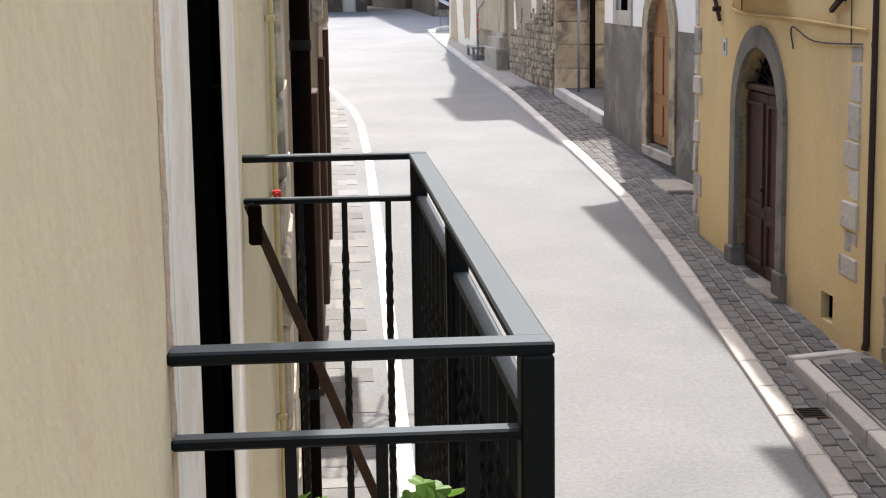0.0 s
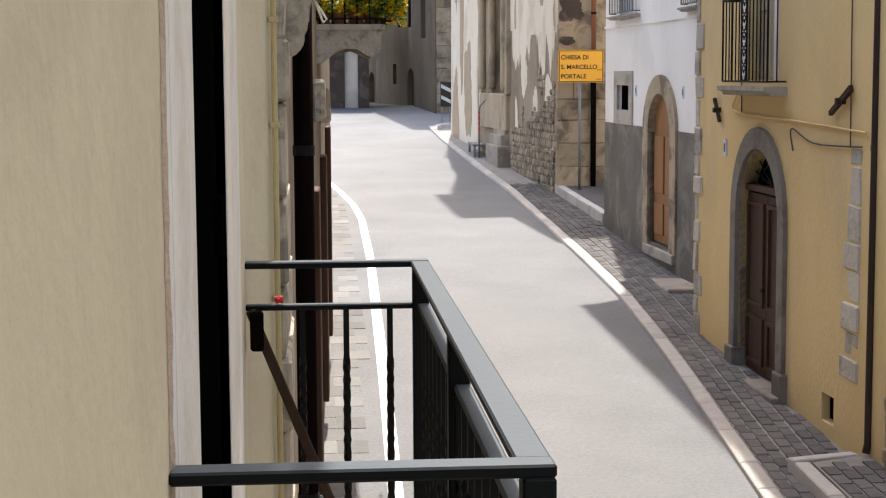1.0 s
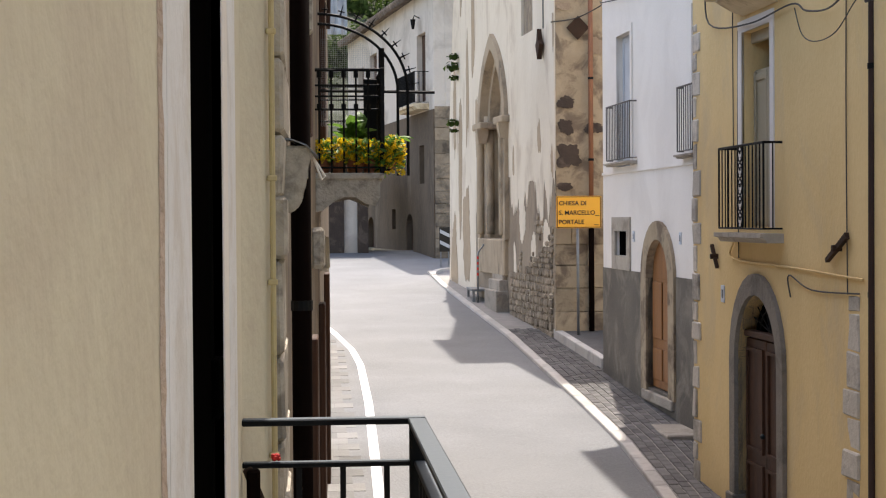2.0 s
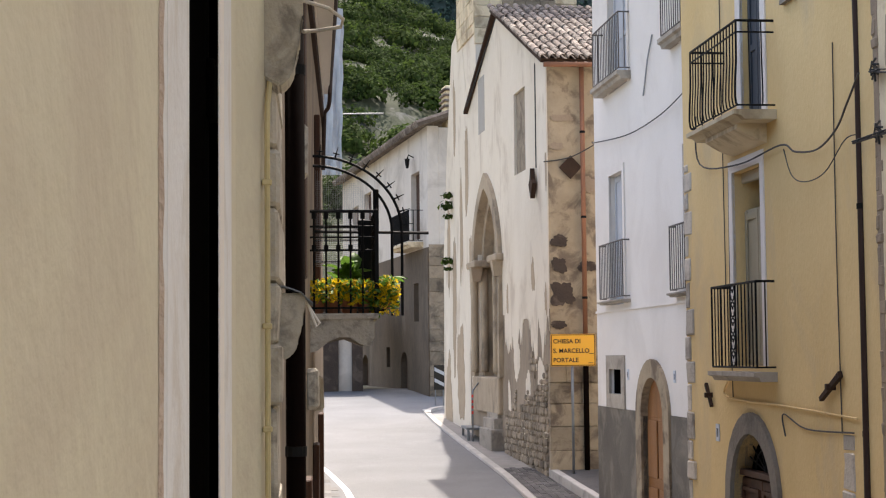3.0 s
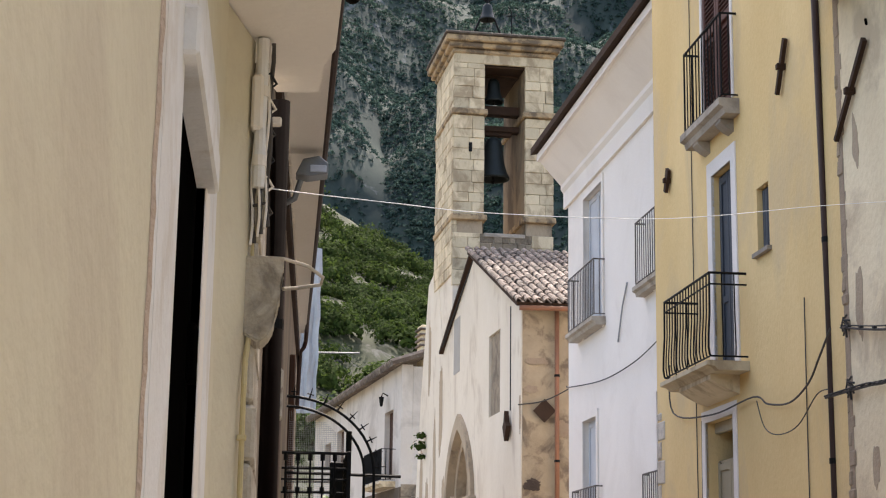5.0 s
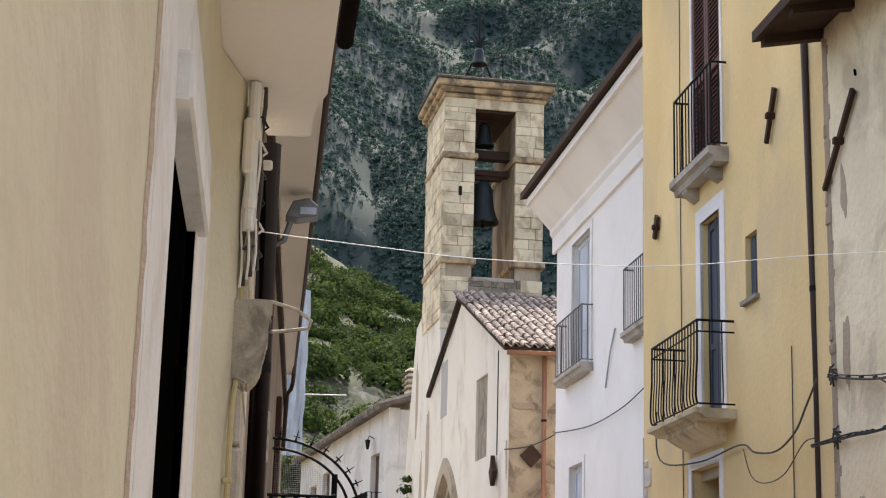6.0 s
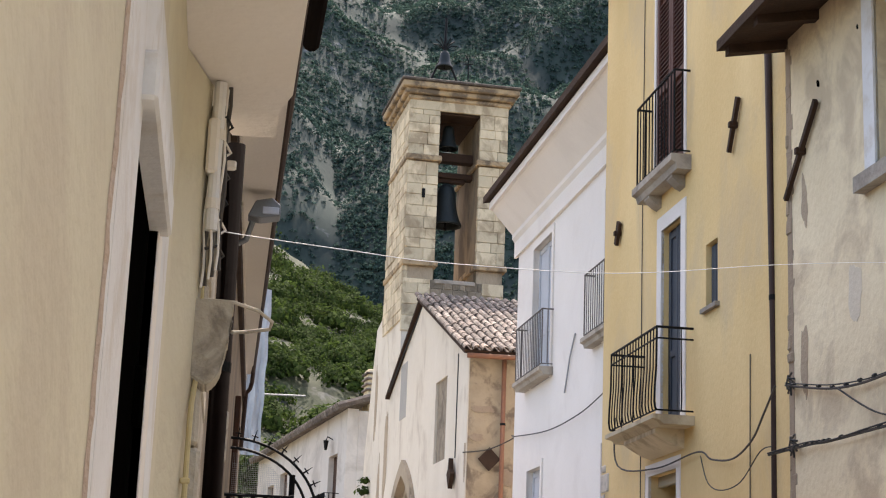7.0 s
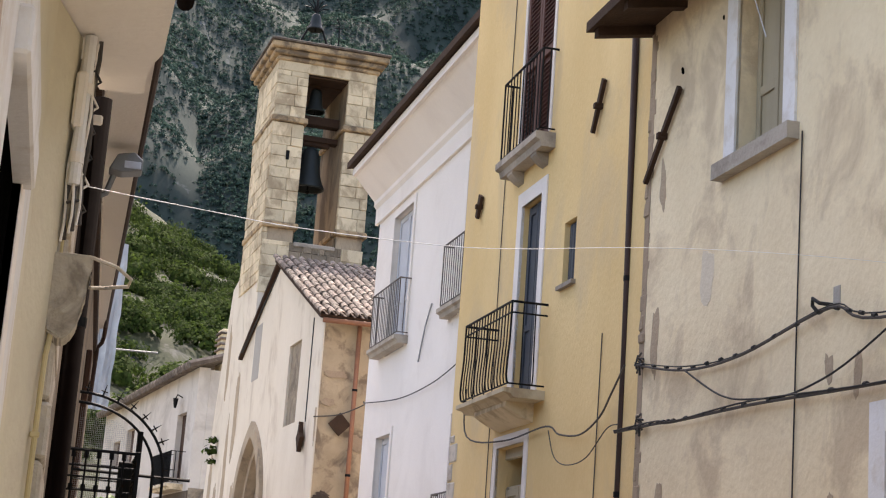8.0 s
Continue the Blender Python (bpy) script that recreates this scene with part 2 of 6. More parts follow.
for m in (leaf, petal, leaf_far, leaf_dark):
    # thin blades let part of the light through
    nt = m.node_tree
    pb, out = nt.nodes["Principled BSDF"], nt.nodes["Material Output"]
    thin, blend = nt.nodes.new("ShaderNodeBsdfTranslucent"), nt.nodes.new("ShaderNodeMixShader")
    blend.inputs[0].default_value = 0.45
    nt.links.new(pb.inputs["Base Color"].links[0].from_socket, thin.inputs["Color"])
    nt.links.new(pb.outputs[0], blend.inputs[1])
    nt.links.new(thin.outputs[0], blend.inputs[2])
    nt.links.new(blend.outputs[0], out.inputs["Surface"])
enamel = material("pale_enamel", (0.62, 0.66, 0.72), rough=0.4, scale=10, fine=40, bump=0.0)
white_sheet = material("white_plastic_sheet", (0.58, 0.60, 0.62), rough=0.5, color2=(0.42, 0.44, 0.46), scale=3, fine=12, bump=0.5)
net_mat = material("grey_plastic_net", (0.34, 0.35, 0.36), rough=0.7, scale=6, fine=40, bump=0.0)


# ---- building helpers ----
def box(bm, x0, x1, y0, y1, z0, z1, jit=0.0):
    v = [bm.verts.new((x + random.uniform(-jit, jit), y + random.uniform(-jit, jit), z + random.uniform(-jit, jit))) for x in (x0, x1) for y in (y0, y1) for z in (z0, z1)]
    for f in ((0, 1, 3, 2), (4, 6, 7, 5), (0, 4, 5, 1), (2, 3, 7, 6), (0, 2, 6, 4), (1, 5, 7, 3)):
        bm.faces.new([v[i] for i in f])
    return v


def sloped_box(bm, x, y, z, hx, hy, top, jit=0.003):
    """A flat block that lies along the slope of the street."""
    for v in box(bm, x - hx, x + hx, y - hy, y + hy, z - 0.03, z + top, jit):
        v.co.z += 0.05 * (v.co.y - y)


def soft_box(x0, x1, y0, y1, z0, z1, r=0.01, jit=0.0, seg=1):
    bm = bmesh.new()
    box(bm, x0, x1, y0, y1, z0, z1, jit)
    r = min(r, 0.45 * min(abs(x1 - x0), abs(y1 - y0), abs(z1 - z0)))
    bmesh.ops.bevel(bm, geom=list(bm.edges), offset=r, segments=seg, affect="EDGES")
    return bm


def tube(bm, pts, r, seg=8, r2=None):
    """A round bar along a line of points."""
    pts = [Vector(p) for p in pts]
    rings = []
    for i, p in enumerate(pts):
        d = (pts[min(i + 1, len(pts) - 1)] - pts[max(i - 1, 0)]).normalized()
        a = d.orthogonal().normalized() if i == 0 else (rings[-1][1] - d * rings[-1][1].dot(d)).normalized()
        b = d.cross(a)
        rr = r if r2 is None else r + (r2 - r) * i / (len(pts) - 1)
        rings.append(([bm.verts.new(p + (a * math.cos(k * math.tau / seg) + b * math.sin(k * math.tau / seg)) * rr) for k in range(seg)], a))
    for (u, _), (w, _) in zip(rings, rings[1:]):
        for k in range(seg):
            bm.faces.new((u[k], u[(k + 1) % seg], w[(k + 1) % seg], w[k]))
    bm.faces.new(rings[0][0][::-1])
    bm.faces.new(rings[-1][0])


def prism(bm, poly, y0, y1):
    """A polygon in x and z, given the thickness y0 to y1."""
    a = [bm.verts.new((x, y0, z)) for x, z in poly]
    b = [bm.verts.new((x, y1, z)) for x, z in poly]
    bm.faces.new(a)
    bm.faces.new(b[::-1])
    for i in range(len(poly)):
        j = (i + 1) % len(poly)
        bm.faces.new((a[j], a[i], b[i], b[j]))


def finish(bm):
    bmesh.ops.recalc_face_normals(bm, faces=list(bm.faces))
    return bm


def part(name, bm, mat, parent=None, label="", smooth=False):
    me = bpy.data.meshes.new(name)
    finish(bm).to_mesh(me)
    bm.free()
    me.materials.append(mat)
    if smooth:
        for p in me.polygons:
            p.use_smooth = True
    ob = new(name, me)
    ob.parent = parent
    if label:
        ob["label"] = label
    return ob


def shared(name, me, parent, m=None):
    """One more piece on a mesh that others use too."""
    ob = new(name, me)
    ob.parent = parent
    if m is not None:
        ob.matrix_basis = m
    return ob


def mesh_of(bm, mat, name="piece"):
    me = bpy.data.meshes.new(name)
    finish(bm).to_mesh(me)
    bm.free()
    me.materials.append(mat)
    return me


def thing(name, m, label, category, group="", kind=""):
    ob = new(name)
    ob.matrix_basis = m
    ob.empty_display_size = 0.2
    return tagged(ob, label, category, group, kind)


def facade(p, q):
    """A frame for a street front through two plan points: x along it, y out of it to the street, z up."""
    p, q = Vector((*p, 0)), Vector((*q, 0))
    u = (q - p).normalized()
    n = Vector((0, 0, 1)).cross(u)
    return Matrix(((u.x, n.x, 0, p.x), (u.y, n.y, 0, p.y), (0, 0, 1, 0), (0, 0, 0, 1)))


def arch(u0, u1, zb, zs, za, pointed=False, n=14):
    """The outline of an arched opening from one foot over the top to the other."""
    w, mid = u1 - u0, (u0 + u1) / 2
    pts = [(u0, zb)]
    if pointed:
        k = (za - zs) / (w * math.sin(radians(60)))
        left = [(u1 - w * math.cos(radians(60 * i / n)), zs + w * math.sin(radians(60 * i / n)) * k) for i in range(n + 1)]
        pts += left + [(u0 + u1 - u, z) for u, z in left[-2::-1]]
    else:
        pts += [(mid - w / 2 * math.cos(math.pi * i / n), zs + (za - zs) * math.sin(math.pi * i / n)) for i in range(n + 1)]
    return pts + [(u1, zb)]


def arch_ring(bm, outer, inner, y0, y1):
    """A band between two outlines of equal count, y0 to y1 thick."""
    o = [[bm.verts.new((u, y, z)) for u, z in outer] for y in (y0, y1)]
    i = [[bm.verts.new((u, y, z)) for u, z in inner] for y in (y0, y1)]
    for k in range(len(outer) - 1):
        bm.faces.new((o[1][k], o[1][k + 1], i[1][k + 1], i[1][k]))
        bm.faces.new((o[0][k], i[0][k], i[0][k + 1], o[0][k + 1]))
        bm.faces.new((i[0][k], i[1][k], i[1][k + 1], i[0][k + 1]))
        bm.faces.new((o[0][k], o[0][k + 1], o[1][k + 1], o[1][k]))
    for k in (0, -1):
        bm.faces.new((o[0][k], o[1][k], i[1][k], i[0][k]))


def wall_mesh(u0, u1, z0, z1, y0, y1, holes):
    """A wall with rectangular and arched holes right through it. holes: (u0, u1, z0, z1) or (u0, u1, z0, spring, top, pointed)."""
    bm = bmesh.new()
    rects = [(h[0], h[1], h[2], h[3] if len(h) == 4 else h[4]) for h in holes]
    zs = sorted({z0, z1, *[min(max(z, z0), z1) for r in rects for z in r[2:]]})
    us = sorted({u0, u1, *[min(max(u, u0), u1) for r in rects for u in r[:2]]})

    def solid(i, j):
        if not (0 <= i < len(us) - 1 and 0 <= j < len(zs) - 1):
            return False
        u, z = (us[i] + us[i + 1]) / 2, (zs[j] + zs[j + 1]) / 2
        return not any(r[0] < u < r[1] and r[2] < z < r[3] for r in rects)
    made = {}

    def v(i, y, j):
        if (i, y, j) not in made:
            made[i, y, j] = bm.verts.new((us[i], (y0, y1)[y], zs[j]))
        return made[i, y, j]
    for i in range(len(us) - 1):
        for j in range(len(zs) - 1):
            if solid(i, j):
                for y in (0, 1):
                    bm.faces.new((v(i, y, j), v(i + 1, y, j), v(i + 1, y, j + 1), v(i, y, j + 1)))
                for di, dj, e in ((-1, 0, ((i, j), (i, j + 1))), (1, 0, ((i + 1, j), (i + 1, j + 1))), (0, -1, ((i, j), (i + 1, j))), (0, 1, ((i, j + 1), (i + 1, j + 1)))):
                    if not solid(i + di, j + dj):
                        (a, c), (b, d) = e
                        bm.faces.new((v(a, 0, c), v(b, 0, d), v(b, 1, d), v(a, 1, c)))
    for h in holes:
        if len(h) > 4:
            pts = arch(h[0], h[1], h[2], h[3], h[4], h[5])[1:-1]
            top = max(range(len(pts)), key=lambda k: pts[k][1])
            prism(bm, [(h[0], h[4])] + pts[:top + 1], y0, y1)
            prism(bm, [(h[1], h[4])] + pts[:top - 1:-1], y0, y1)
    bmesh.ops.remove_doubles(bm, verts=list(bm.verts), dist=1e-4)
    return bm


def ground_z(y):
    return 0.05 * y if y < 62 else 3.1


def interp(table, y):
    return float(np.interp(y, [a for a, _ in table], [b for _, b in table]))


# ---- ground, road, pavements ----
LEFT_LINE = [(-30, 0.2), (5, 0.55), (12.3, 0.64), (18, 0.76), (26.6, 0.90), (31, 0.90), (33.2, 0.80), (36, 0.50), (39.4, 0.05), (43, -0.9), (48, -3.2), (56, -8.0)]
KERB = [(-30, 2.6), (4, 3.15), (11.0, 3.60), (14.4, 3.83), (19, 4.12), (22.7, 4.28), (26.1, 4.28), (35.1, 4.17), (42, 3.90), (47.5, 3.70), (50.4, 3.66)]


def strip(table_a, off_a, table_b, off_b, ys, lift, mat, name, label, thick=0.0, category="road"):
    """A strip of ground between two lines along the street."""
    bm = bmesh.new()
    rows = []
    for y in ys:
        xa, xb = interp(table_a, y) + off_a, interp(table_b, y) + off_b
        rows.append([bm.verts.new((xa + (xb - xa) * k / 4, y, ground_z(y) + lift)) for k in range(5)])
    for r, s in zip(rows, rows[1:]):
        for k in range(4):
            bm.faces.new((r[k], r[k + 1], s[k + 1], s[k]))
    if thick:
        ex = bmesh.ops.extrude_face_region(bm, geom=list(bm.faces))
        for v in ex["geom"]:
            if isinstance(v, bmesh.types.BMVert):
                v.co.z -= thick
    return tagged(part(name, bm, mat), label, category, kind="structure")


bm = bmesh.new()
prev = None
for y in [-400, -100, -40, 0, 20, 40, 62, 90, 160, 2500]:
    row = [bm.verts.new((x, y, ground_z(y) - 0.03)) for x in (-2500, -60, 0, 60, 2500)]
    if prev:
        for k in range(4):
            bm.faces.new((prev[k], prev[k + 1], row[k + 1], row[k]))
    prev = row
tagged(part("ground", bm, earth), "dry earth under the village street", "ground", kind="structure")

# the road runs up the street, bends and reaches the houses at its end
bm = bmesh.new()
prev = None
for y in list(range(-30, 48)) + [48, 49.5, 51, 53, 55, 57, 59, 61, 63]:
    xa = -0.5 if y < 33 else -0.5 - (y - 33) * 0.55
    xb = interp(KERB, y) if y < 50 else interp(KERB, 50) + (y - 50) * 0.9
    row = [bm.verts.new((xa + (xb - xa) * k / 6, y, ground_z(y))) for k in range(7)]
    if prev:
        for k in range(6):
            bm.faces.new((prev[k], prev[k + 1], row[k + 1], row[k]))
    prev = row
road = tagged(part("road", bm, asphalt), "pale worn asphalt of the climbing village road", "road", kind="structure")

ys = [-20 + 0.75 * i for i in range(96)]
strip(LEFT_LINE, -0.06, LEFT_LINE, 0.075, ys, 0.005, paint_line, "road_marking", "white painted edge line on the asphalt", category="road marking")
# the left pavement lies level with the road
strip([(-30, -0.45), (60, -0.45)], 0, LEFT_LINE, -0.10, [-20 + 0.75 * i for i in range(78)], 0.004, asphalt, "pavement_left", "worn stone strip of pavement beside the houses", category="pavement")
# the right pavement stands a little above the road
strip(KERB, 0.17, [(-30, 5.9), (60, 5.9)], 0, [-20 + 1.0 * i for i in range(71)], 0.055, joint, "pavement_right", "dark block pavement along the house fronts", thick=0.1, category="pavement")
kerb = thing("kerb", Matrix(), "pale worn kerb stones beside the asphalt road", "kerb", kind="structure")
y = 6.0
while y < 51:
    step = random.uniform(0.8, 1.15)
    x0, x1 = interp(KERB, y), interp(KERB, y + step)
    bm = bmesh.new()
    z0, z1 = ground_z(y), ground_z(y + step - 0.015)
    pts = [(x0, y, z0), (x0 + 0.17, y, z0), (x1 + 0.17, y + step - 0.015, z1), (x1, y + step - 0.015, z1)]
    lo = [bm.verts.new((a, b, c - 0.1)) for a, b, c in pts]
    up = [bm.verts.new((a, b, c + 0.062 + random.uniform(-0.006, 0.006))) for a, b, c in pts]
    bm.faces.new(up)
    for i in range(4):
        bm.faces.new((lo[i], lo[(i + 1) % 4], up[(i + 1) % 4], up[i]))
    bmesh.ops.bevel(bm, geom=[e for e in bm.edges if e.verts[0] in up and e.verts[1] in up], offset=0.012, segments=1, affect="EDGES")
    part("kerb_stone", bm, kerb_stone, kerb)
    y += step


# the kerb turns away to the right where the road bends
turn = [(3.66, 50.5), (3.72, 51.3), (3.92, 52.1), (4.25, 52.7), (4.75, 53.0)]
for (xa, ya), (xb, yb) in zip(turn, turn[1:]):
    d = Vector((xb - xa, yb - ya, 0)).normalized() * 0.16
    bm = bmesh.new()
    ring = [(xa, ya), (xb, yb), (xb + d.y, yb - d.x), (xa + d.y, ya - d.x)]
    lo = [bm.verts.new((a, b, ground_z(b) - 0.08)) for a, b in ring]
    up = [bm.verts.new((a, b, ground_z(b) + 0.09)) for a, b in ring]
    bm.faces.new(up)
    for i in range(4):
        bm.faces.new((lo[i], lo[(i + 1) % 4], up[(i + 1) % 4], up[i]))
    part("kerb_stone", bm, kerb_stone, kerb)


# ---- joinery and ironwork ----
def bars_balcony(m, u0, u1, depth, z, rail, slab, spacing=0.11, mat=iron, stone=None, label="", group="", lower=0.05, bar_r=0.008, ornament=None, belly=False, extra_rail=False, corbels=(), slab_shape=0.0):
    """A balcony on a house front: stone slab, corbels, handrail, foot rail and bars."""
    t = thing("balcony", m, label, "balcony", group)
    stone = stone or grey_stone
    bm = bmesh.new()
    prof = [(0, z - slab), (depth * 0.80, z - slab), (depth * 0.90, z - slab * 0.6), (depth + 0.03, z - slab * 0.45), (depth + 0.03, z), (0, z)]
    a = [bm.verts.new((u0 - 0.05, p, q)) for p, q in prof]
    b = [bm.verts.new((u1 + 0.05, p, q)) for p, q in prof]
    bm.faces.new(a)
    bm.faces.new(b[::-1])
    for i in range(len(prof)):
        j = (i + 1) % len(prof)
        bm.faces.new((a[j], a[i], b[i], b[j]))
    part("slab", bm, stone, t)
    for c0, c1, cd, ch in corbels:
        bm = bmesh.new()
        pr = [(0, z - slab), (cd, z - slab), (cd, z - slab - ch * 0.25), (cd * 0.75, z - slab - ch * 0.5), (cd * 0.4, z - slab - ch * 0.8), (0, z - slab - ch)]
        a = [bm.verts.new((c0, p, q)) for p, q in pr]
        b = [bm.verts.new((c1, p, q)) for p, q in pr]
        bm.faces.new(a)
        bm.faces.new(b[::-1])
        for i in range(len(pr)):
            j = (i + 1) % len(pr)
            bm.faces.new((a[j], a[i], b[i], b[j]))
        part("corbel", bm, stone, t)
    d = depth - 0.02
    for name, h, r in (("handrail", rail, 0.014), ("foot_rail", lower, 0.010)) + ((("upper_rail", rail - 0.12, 0.010),) if extra_rail else ()):
        bm = bmesh.new()
        tube(bm, [(u0, 0, z + h), (u0, d, z + h), (u1, d, z + h), (u1, 0, z + h)], r, 6)
        part(name, bm, mat, t)

    def bar_mesh(thick):
        bm = bmesh.new()
        h = rail - lower
        if belly:
            pts = [(0, 0, 0), (0, 0.012, 0.02), (0, 0.022, 0.09), (0, 0.018, 0.24), (0, 0.004, 0.46), (0, 0, h)]
        else:
            pts = [(0, 0, 0), (0, 0, h)]
        tube(bm, pts, thick, 5)
        return mesh_of(bm, mat, "bar")
    me, corner = bar_mesh(bar_r), bar_mesh(bar_r * 1.5)
    n = max(2, round((u1 - u0) / spacing))
    for i in range(n + 1):
        u = u0 + (u1 - u0) * i / n
        if ornament and abs(u - ornament) < spacing * 0.9:
            continue
        shared("bar", corner if i in (0, n) else me, t, Matrix.Translation((u, d, z + lower)))
    k = max(1, round(d / spacing))
    for u, turn in ((u0, 90), (u1, -90)):
        for i in range(1, k):
            shared("bar", me, t, Matrix.Translation((u, d * i / k, z + lower)) @ Matrix.Rotation(radians(turn), 4, "Z"))
    if ornament:
        bm = bmesh.new()
        h = rail - lower
        cnt = 5
        for i in range(cnt):
            zc, rr = z + lower + h * (i + 0.5) / cnt, h / cnt * 0.46
            tube(bm, [(ornament + 0.085 * math.cos(a * math.tau / 14), d, zc + rr * math.sin(a * math.tau / 14)) for a in range(15)], 0.009, 5)
            for sx in (-1, 1):
                tube(bm, [(ornament + sx * (0.045 - 0.04 * math.cos(a * 0.6)), d, zc + rr * 0.5 * math.sin(a * 0.6)) for a in range(9)], 0.007, 5)
        for sx in (-0.1, 0.1):
            tube(bm, [(ornament + sx, d, z + lower), (ornament + sx, d, z + rail)], 0.010, 5)
        part("scroll_panel", bm, mat, t, "wrought iron panel of scrolls and rings")
    return t


def panel_door(house, u0, u1, zb, zs, za, y, mat, transom=None, label="", arched=True):
    """A two-leaf panelled door with an optional fanlight, set back in its opening."""
    d = part("door", soft_box(u0, u1, y - 0.10, y - 0.05, zb, zs if transom is None else transom, 0.005), mat, house, label)
    top = transom if transom is not None else zs
    mid = (u0 + u1) / 2
    for a, b in ((u0 + 0.02, mid - 0.006), (mid + 0.006, u1 - 0.02)):
        w = b - a
        part("leaf", soft_box(a, b, y - 0.05, y - 0.02, zb + 0.02, top - 0.02, 0.006), mat, d)
        zz = [zb + 0.12, zb + 0.12 + (top - zb) * 0.26, zb + 0.12 + (top - zb) * 0.32, top - 0.12]
        for z0, z1 in ((zz[0], zz[1]), (zz[2], zz[3])):
            bm = bmesh.new()
            arch_ring(bm, [(a + 0.07, z0), (a + 0.07, z1), (b - 0.07, z1), (b - 0.07, z0), (a + 0.07, z0)], [(a + 0.11, z0 + 0.04), (a + 0.11, z1 - 0.04), (b - 0.11, z1 - 0.04), (b - 0.11, z0 + 0.04), (a + 0.11, z0 + 0.04)], y - 0.025, y + 0.008)
            part("moulding", bm, mat, d)
    bm = bmesh.new()
    bmesh.ops.create_uvsphere(bm, u_segments=10, v_segments=6, radius=0.03, matrix=Matrix.Translation((mid + 0.06, y + 0.01, zb + (top - zb) * 0.48)))
    part("knob", bm, bronze, d, "round dark metal door knob", True)
    if transom is not None:
        part("transom_bar", soft_box(u0, u1, y - 0.10, y + 0.02, transom, transom + 0.07, 0.01), mat, d)
        bm = bmesh.new()
        prism(bm, arch(u0, u1, transom + 0.07, zs, za), y - 0.14, y - 0.12)
        part("fanlight", bm, shade_and_black, d, "dark glass of the fanlight")
        bm = bmesh.new()
        for k in range(1, 8):
            a = math.pi * k / 8
            tube(bm, [(mid, y - 0.07, transom + 0.07), (mid + (u1 - u0) * 0.48 * math.cos(a), y - 0.07, transom + 0.07 + (za - transom - 0.08) * math.sin(a))], 0.009, 5)
        tube(bm, [(mid + (u1 - u0) * 0.25 * math.cos(a * math.pi / 10), y - 0.07, transom + 0.07 + (za - transom) * 0.5 * math.sin(a * math.pi / 10)) for a in range(11)], 0.010, 5)
        part("grille", bm, iron, d, "black iron fan grille")
    return d


def frame_band(house, u0, u1, z0, z1, w, mat, out=0.015, bottom=False, name="casing"):
    """A flat painted band round an opening."""
    bm = bmesh.new()
    o, i = [(u0 - w, z0), (u0 - w, z1 + w), (u1 + w, z1 + w), (u1 + w, z0)], [(u0, z0), (u0, z1), (u1, z1), (u1, z0)]
    if bottom:
        o, i = [(u0 - w, z0 - w), *o[1:3], (u1 + w, z0 - w), (u0 - w, z0 - w)], [*i, i[0]]
    arch_ring(bm, o, i, -0.02, out)
    return part(name, bm, mat, house)


def french_door(house, u0, u1, z0, z1, y, mat, dark_top=0.0, label=""):
    d = part("door", soft_box(u0, u1, y - 0.06, y - 0.02, z0, z1 - dark_top, 0.006), mat, house, label)
    mid = (u0 + u1) / 2
    for a, b in ((u0 + 0.03, mid - 0.01), (mid + 0.01, u1 - 0.03)):
        part("stile", soft_box(a, a + 0.07, y - 0.02, y, z0 + 0.02, z1 - dark_top - 0.02, 0.005), mat, d)
        part("stile", soft_box(b - 0.07, b, y - 0.02, y, z0 + 0.02, z1 - dark_top - 0.02, 0.005), mat, d)
        for zz in (z0 + 0.05, z0 + (z1 - z0) * 0.35, z1 - dark_top - 0.12):
            part("cross_rail", soft_box(a + 0.07, b - 0.07, y - 0.02, y - 0.002, zz, zz + 0.08, 0.005), mat, d)
    return d


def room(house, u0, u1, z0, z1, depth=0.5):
    """A solid near-black box behind an opening; the room's shade is in its colour."""
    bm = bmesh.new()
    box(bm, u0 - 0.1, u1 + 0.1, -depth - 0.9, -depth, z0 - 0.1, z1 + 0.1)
    return part("shade_box", bm, shade_and_black, house, "near-black box for the shade of an unlit room")


def eave(house, u0, u1, z, out, thick=0.12, rise=0.3, mat=eave_wood, tiles=True, back=5.0):
    """A roof slope with its overhanging eave, rafters and a row of tile ends."""
    bm = bmesh.new()
    prof = [(-back, z + rise * (back + out) / 1.6), (out, z), (out, z + thick), (-back, z + thick + rise * (back + out) / 1.6)]
    a = [bm.verts.new((u0, p, q)) for p, q in prof]
    b = [bm.verts.new((u1, p, q)) for p, q in prof]
    bm.faces.new(a)
    bm.faces.new(b[::-1])
    for i in range(4):
        j = (i + 1) % 4
        bm.faces.new((a[j], a[i], b[i], b[j]))
    return part("roof", bm, mat, house)


def quoins(house, u, side, z0, z1, w0, w1, mat, n_out=0.02, h=0.42, name="quoin"):
    z = z0
    i = 0
    while z < z1 - 0.1:
        hh = min(random.uniform(h * 0.7, h * 1.25), z1 - z)
        w = (w0 if i % 2 else w1) * random.uniform(0.8, 1.2)
        a, b = (u, u + w) if side > 0 else (u - w, u)
        part(name, soft_box(a, b, -0.05, n_out + random.uniform(-0.008, 0.012), z + 0.008, z + hh - 0.008, 0.015, 0.012), mat, house)
        z += hh
        i += 1


